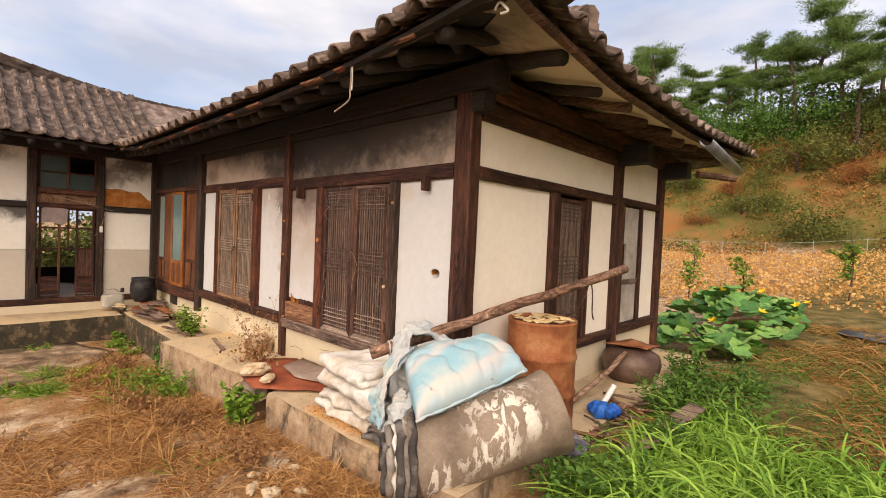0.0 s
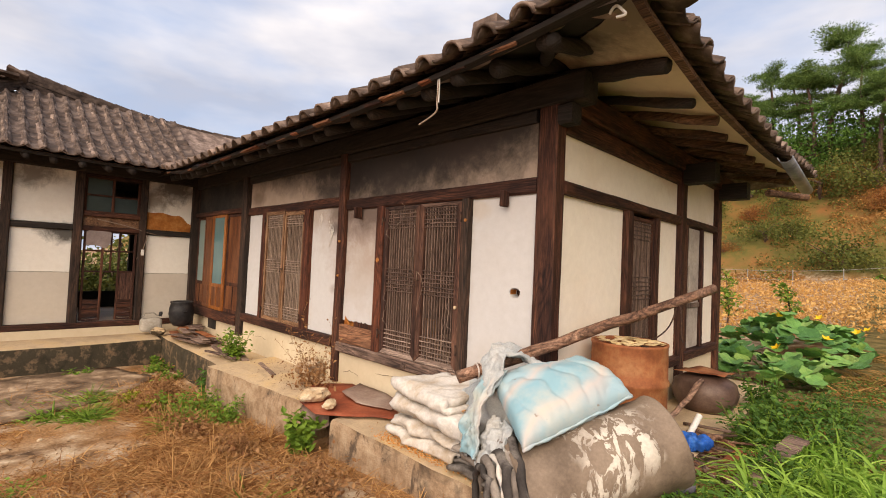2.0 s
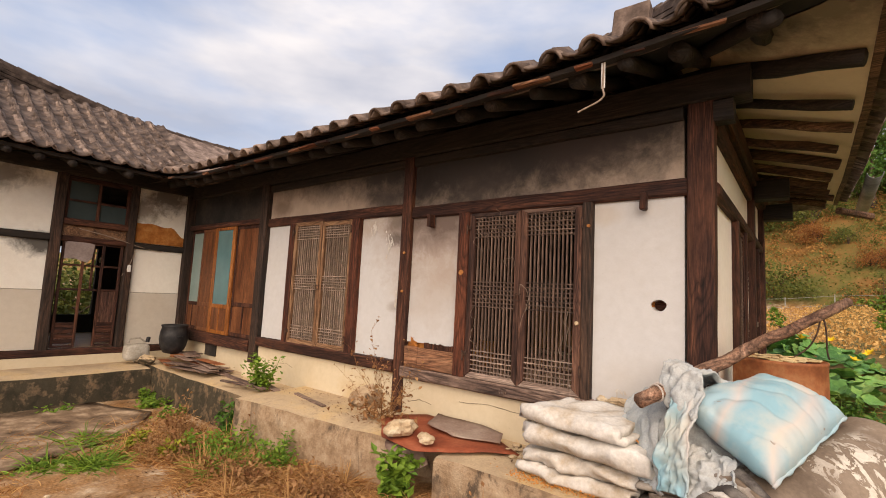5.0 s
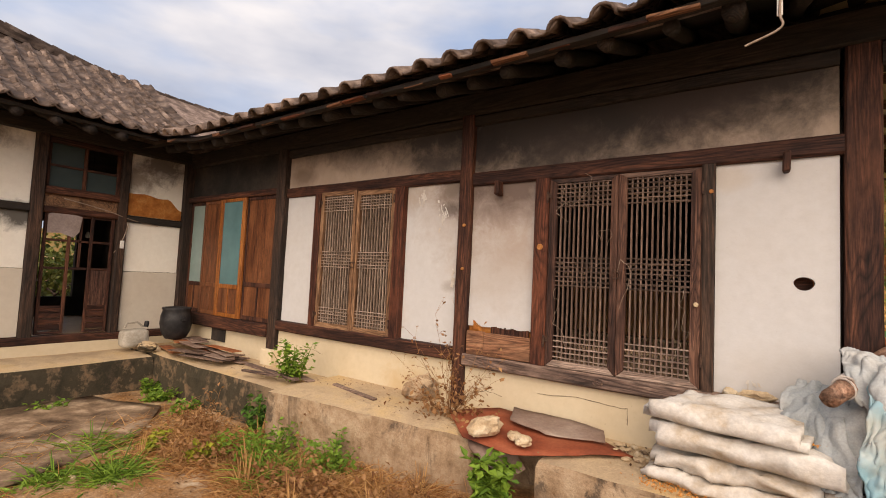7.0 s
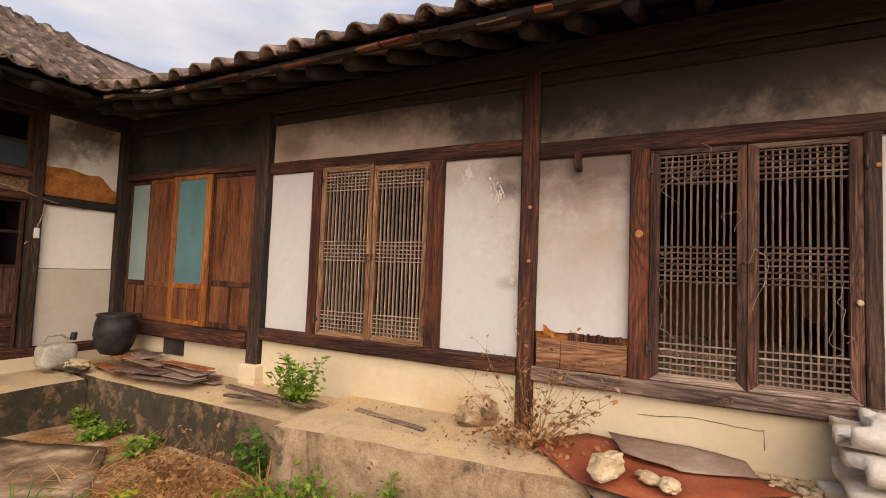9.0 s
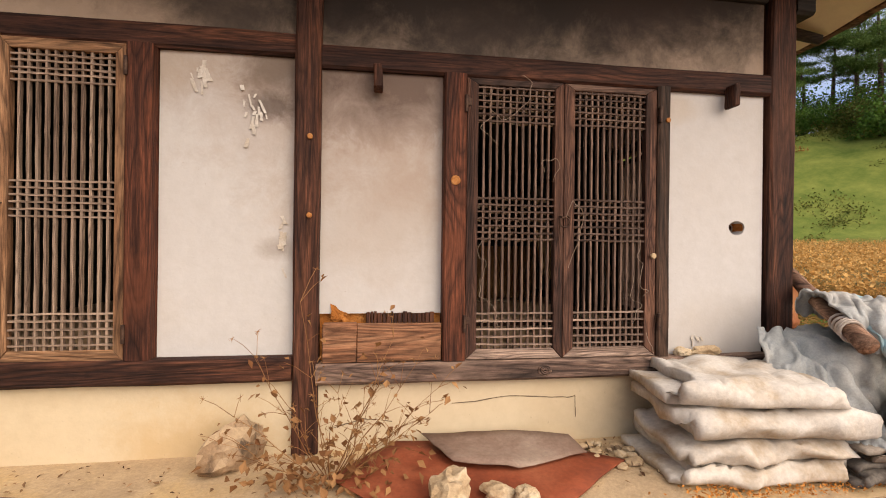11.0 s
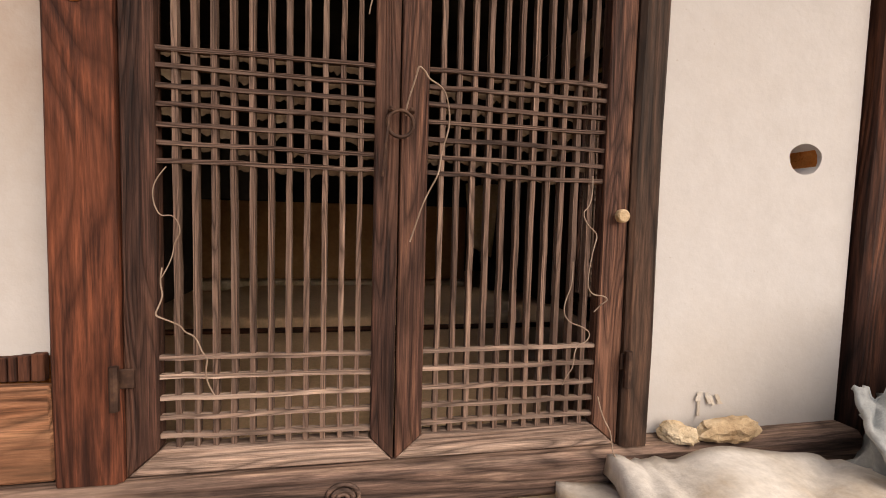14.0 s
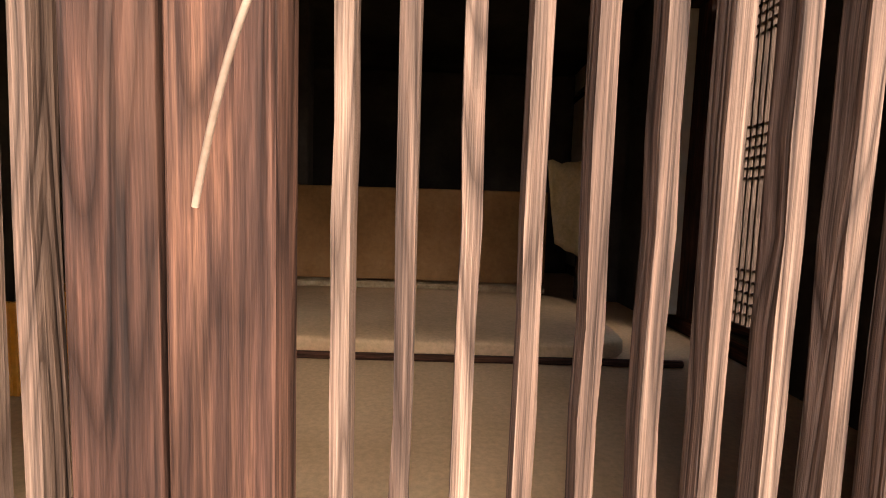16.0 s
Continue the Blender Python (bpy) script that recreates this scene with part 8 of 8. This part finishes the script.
# fence along the field
fence_grey = mottled("grey_fence", (0.2, 0.2, 0.18), (0.3, 0.3, 0.28), (0.4, 0.4, 0.37), 4, 30)
fence = thing("wire_fence", "thin wire fence with pale posts at the field edge", "fence", (0, 38.6, ground_z(0, 38.6)))
for k in range(19):
    x = -16 + 2.6 * k
    b = bmesh.new()
    tube(b, [(x, 38.6, ground_z(x, 38.6) - 0.1), (x, 38.6, ground_z(x, 38.6) + 1.2)], 0.03, 6)
    part("post", b, fence_grey, fence)
for h in (0.5, 1.1):
    b = bmesh.new()
    tube(b, [(-16 + 2.6 * k, 38.6, ground_z(-16 + 2.6 * k, 38.6) + h) for k in range(19)], 0.012, 4)
    part("wire", b, fence_grey, fence)


# saplings, pines and hill bushes
def sapling(x, y, h, label="young persimmon tree with sparse green leaves"):
    z = ground_z(x, y)
    t = thing("sapling", label, "tree", (x, y, z), "field saplings")
    st, L = bmesh.new(), Leaves()
    tube(st, [(x, y, z - 0.05), (x + 0.04, y, z + h * 0.5), (x - 0.02, y, z + h)], [0.025, 0.018, 0.006], 6)
    for k in range(14):
        f = random.uniform(0.35, 1.0)
        p = Vector((x, y, z + h * f))
        q = p + Vector((random.gauss(0, 0.3), random.gauss(0, 0.3), random.uniform(0.05, 0.3))) * (1.2 - f * 0.6)
        tube(st, [p, p.lerp(q, 0.5), q], [0.01, 0.007, 0.003], 4)
        for _ in range(13):
            L.leaf(p.lerp(q, random.uniform(0.3, 1.1)) + Vector((random.gauss(0, 0.05), random.gauss(0, 0.05), random.gauss(0, 0.05))), (random.gauss(0, 0.7), random.gauss(0, 0.7), 1), random.uniform(0.09, 0.17), 0.55)
    part("trunk", st, trunk_mat, t)
    ob = new("crown", L.made("crown", green_mat))
    ob.data.transform(Matrix.Translation(-Vector((x, y, z))))
    ob.parent = t


for x, y, h in ((-0.4, 14.2, 1.75), (-2.4, 13.6, 1.1), (-5.2, 20, 1.4), (2.4, 13.0, 1.2), (-4.0, 15, 1.0), (6, 18, 1.6)):
    sapling(x, y, h)


def pine(seed, h):
    """A red pine: bent trunk, level limbs, flat tufts of needles with gaps between."""
    rnd = random.Random(seed)
    st, L = bmesh.new(), Leaves()
    lean = rnd.uniform(-0.12, 0.12)
    trunk = [Vector((lean * h * f + 0.25 * math.sin(f * 5 + seed), 0.15 * math.sin(f * 4), h * f)) for f in [i / 9 for i in range(10)]]
    tube(st, [trunk[0] - Vector((0, 0, 0.8))] + trunk, [0.24] + [0.21 * (1 - 0.82 * i / 9) + 0.02 for i in range(10)], 8, 0.1)
    for k in range(24):
        f = rnd.uniform(0.40, 0.99) if k > 3 else rnd.uniform(0.88, 1.0)
        i = min(8, int(f * 9))
        p = trunk[i].lerp(trunk[i + 1], f * 9 - i)
        a = rnd.uniform(0, 2 * math.pi)
        ln = h * rnd.uniform(0.14, 0.34) * (1.25 - 0.75 * f)
        d = Vector((math.cos(a), math.sin(a), rnd.uniform(-0.05, 0.4)))
        q = p + d * ln
        tube(st, [p, p + d * ln * 0.5 + Vector((0, 0, 0.12)), q], [0.07 * (1.2 - f), 0.045 * (1.2 - f), 0.015], 5)
        for c in range(rnd.randint(5, 8)):
            g = rnd.uniform(0.35, 1.1)
            cc = p.lerp(q, g) + Vector((rnd.gauss(0, 0.3), rnd.gauss(0, 0.3), rnd.uniform(0, 0.25)))
            rad = rnd.uniform(0.38, 0.72)
            for _ in range(105):
                o = Vector((rnd.gauss(0, 1), rnd.gauss(0, 1), rnd.gauss(0, 0.38))) * rad * 0.52
                L.blade(cc + o, (o.x + rnd.gauss(0, 0.3), o.y + rnd.gauss(0, 0.3), abs(rnd.gauss(0.5, 0.4))), rnd.uniform(0.16, 0.30), 0.05, 0.1, 1)
    return st, L


pine_kinds = []
for k in range(4):
    st, L = pine(11 + k * 7, 9.5)
    t = thing("pine_tree", "tall red pine with open flat tufts on the hilltop", "tree", (0, 0, 0), "hilltop pines")
    part("trunk", st, trunk_mat, t)
    o = new("crown", L.made("crown", needle))
    o.parent = t
    pine_kinds.append(t)
spots = []
for k in range(64):
    a = radians(-24 + 104 * k / 63)
    d = random.choice((52.5, 54, 56, 58, 60, 64))
    spots.append((-6 + d / 0.9 * math.sin(a) if a > 0 else -6 + d * math.sin(a), d * math.cos(a), random.uniform(0.8, 1.35)))
for k, (x, y, s) in enumerate(spots):
    x, y = x + random.uniform(-0.6, 0.6), y + random.uniform(-1, 1)
    m = pose(x, y, ground_z(x, y) - 0.1, 0, 0, random.uniform(0, 360))
    if k < 4:
        pine_kinds[k].matrix_basis = m @ Matrix.Diagonal((s, s, s, 1))
    else:
        c = copy_thing(pine_kinds[k % 4], m)
        c.scale = (s, s, s)


def bush(mat, seed, label):
    rnd = random.Random(seed)
    st, L = bmesh.new(), Leaves()
    for k in range(7):
        tube(st, [(0, 0, -0.3), (rnd.gauss(0, 0.4), rnd.gauss(0, 0.4), 0.7), (rnd.gauss(0, 0.8), rnd.gauss(0, 0.8), 1.3)], [0.05, 0.035, 0.012], 5)
    for c in range(14):
        cc = Vector((rnd.gauss(0, 0.85), rnd.gauss(0, 0.85), abs(rnd.gauss(0.75, 0.5))))
        for _ in range(190):
            o = Vector((rnd.gauss(0, 1), rnd.gauss(0, 1), rnd.gauss(0, 0.8))) * 0.40
            p = cc + o
            p.z = max(p.z, -0.1)
            L.leaf(p, (rnd.gauss(0, 1), rnd.gauss(0, 1), rnd.gauss(0.4, 1)), rnd.uniform(0.09, 0.17), 0.7)
    t = thing("hill_bush", label, "bush", (0, 0, 0), "hillside bushes")
    part("stalk", st, trunk_mat, t)
    o = new("foliage", L.made("foliage", mat))
    o.parent = t
    return t


for cols, seed, label in ((((0.22, 0.10, 0.03), (0.46, 0.24, 0.08)), 31, "rust-brown dry undergrowth over the hillside"), (((0.06, 0.085, 0.018), (0.22, 0.22, 0.06)), 32, "low green undergrowth over the hillside")):
    rnd = random.Random(seed)
    L = Leaves()
    while len(L.f) < 60000:
        a, d = radians(rnd.uniform(-24, 80)), rnd.uniform(39, 58)
        x, y = (-6 + d / 0.9 * math.sin(a) if a > 0 else -6 + d * math.sin(a)), d * math.cos(a)
        if noise.noise(Vector((x * 0.22, y * 0.22, seed))) + 0.5 * noise.noise(Vector((x * 0.7, y * 0.7, 3.0))) < (0.0 if x < 9 else 0.22) + (0.25 if seed == 31 and x > 9 else 0):
            continue
        z = ground_z(x, y)
        for _ in range(8):
            L.leaf((x + rnd.gauss(0, 0.25), y + rnd.gauss(0, 0.25), z + abs(rnd.gauss(0.1, 0.25))), (rnd.gauss(0, 1), rnd.gauss(0, 1), rnd.gauss(0.5, 1)), rnd.uniform(0.12, 0.26), 0.6)
    tagged(new("hill_scrub", L.made("hill_scrub", leafy("scrub_" + "rg"[seed - 31], *cols, 0.8, 0.1))), label, "undergrowth", "", "stuff")
kinds = [bush(bush_mat, 3, "green leafy bush on the hillside"), bush(dark_weed, 5, "dark green bush on the hillside"), bush(rust_bush, 8, "rust-coloured autumn bush on the hillside"), bush(bush_mat, 12, "green leafy bush on the hillside")]
used = set()
for x, y in ((-17.5, 1.6), (-18.5, 2.6), (-19, 0.8), (-17.0, 3.2), (-20, 4.2)):
    copy_thing(kinds[0], pose(x, y, ground_z(x, y), 0, 0, x * 50))
for k in range(330):
    a, d = radians(random.uniform(-24, 80)), random.uniform(41, 63)
    x, y = (-6 + d / 0.9 * math.sin(a) if a > 0 else -6 + d * math.sin(a)), d * math.cos(a)
    kind = random.choice((0, 3, 2, 2, 2)) if d < 53 else random.choice((1, 1, 0, 1, 3))
    if d < 53 and random.random() < (0.9 if x > 8 else 0.35):
        continue
    s = random.uniform(0.7, 1.5) * (1.5 if kind == 1 else (0.6 if kind == 2 else 1.0))
    m = pose(x, y, ground_z(x, y), 0, 0, random.uniform(0, 360))
    if kind not in used:
        kinds[kind].matrix_basis = m @ Matrix.Diagonal((s, s, s, 1))
        used.add(kind)
    else:
        c = copy_thing(kinds[kind], m)
        c.scale = (s, s, s)
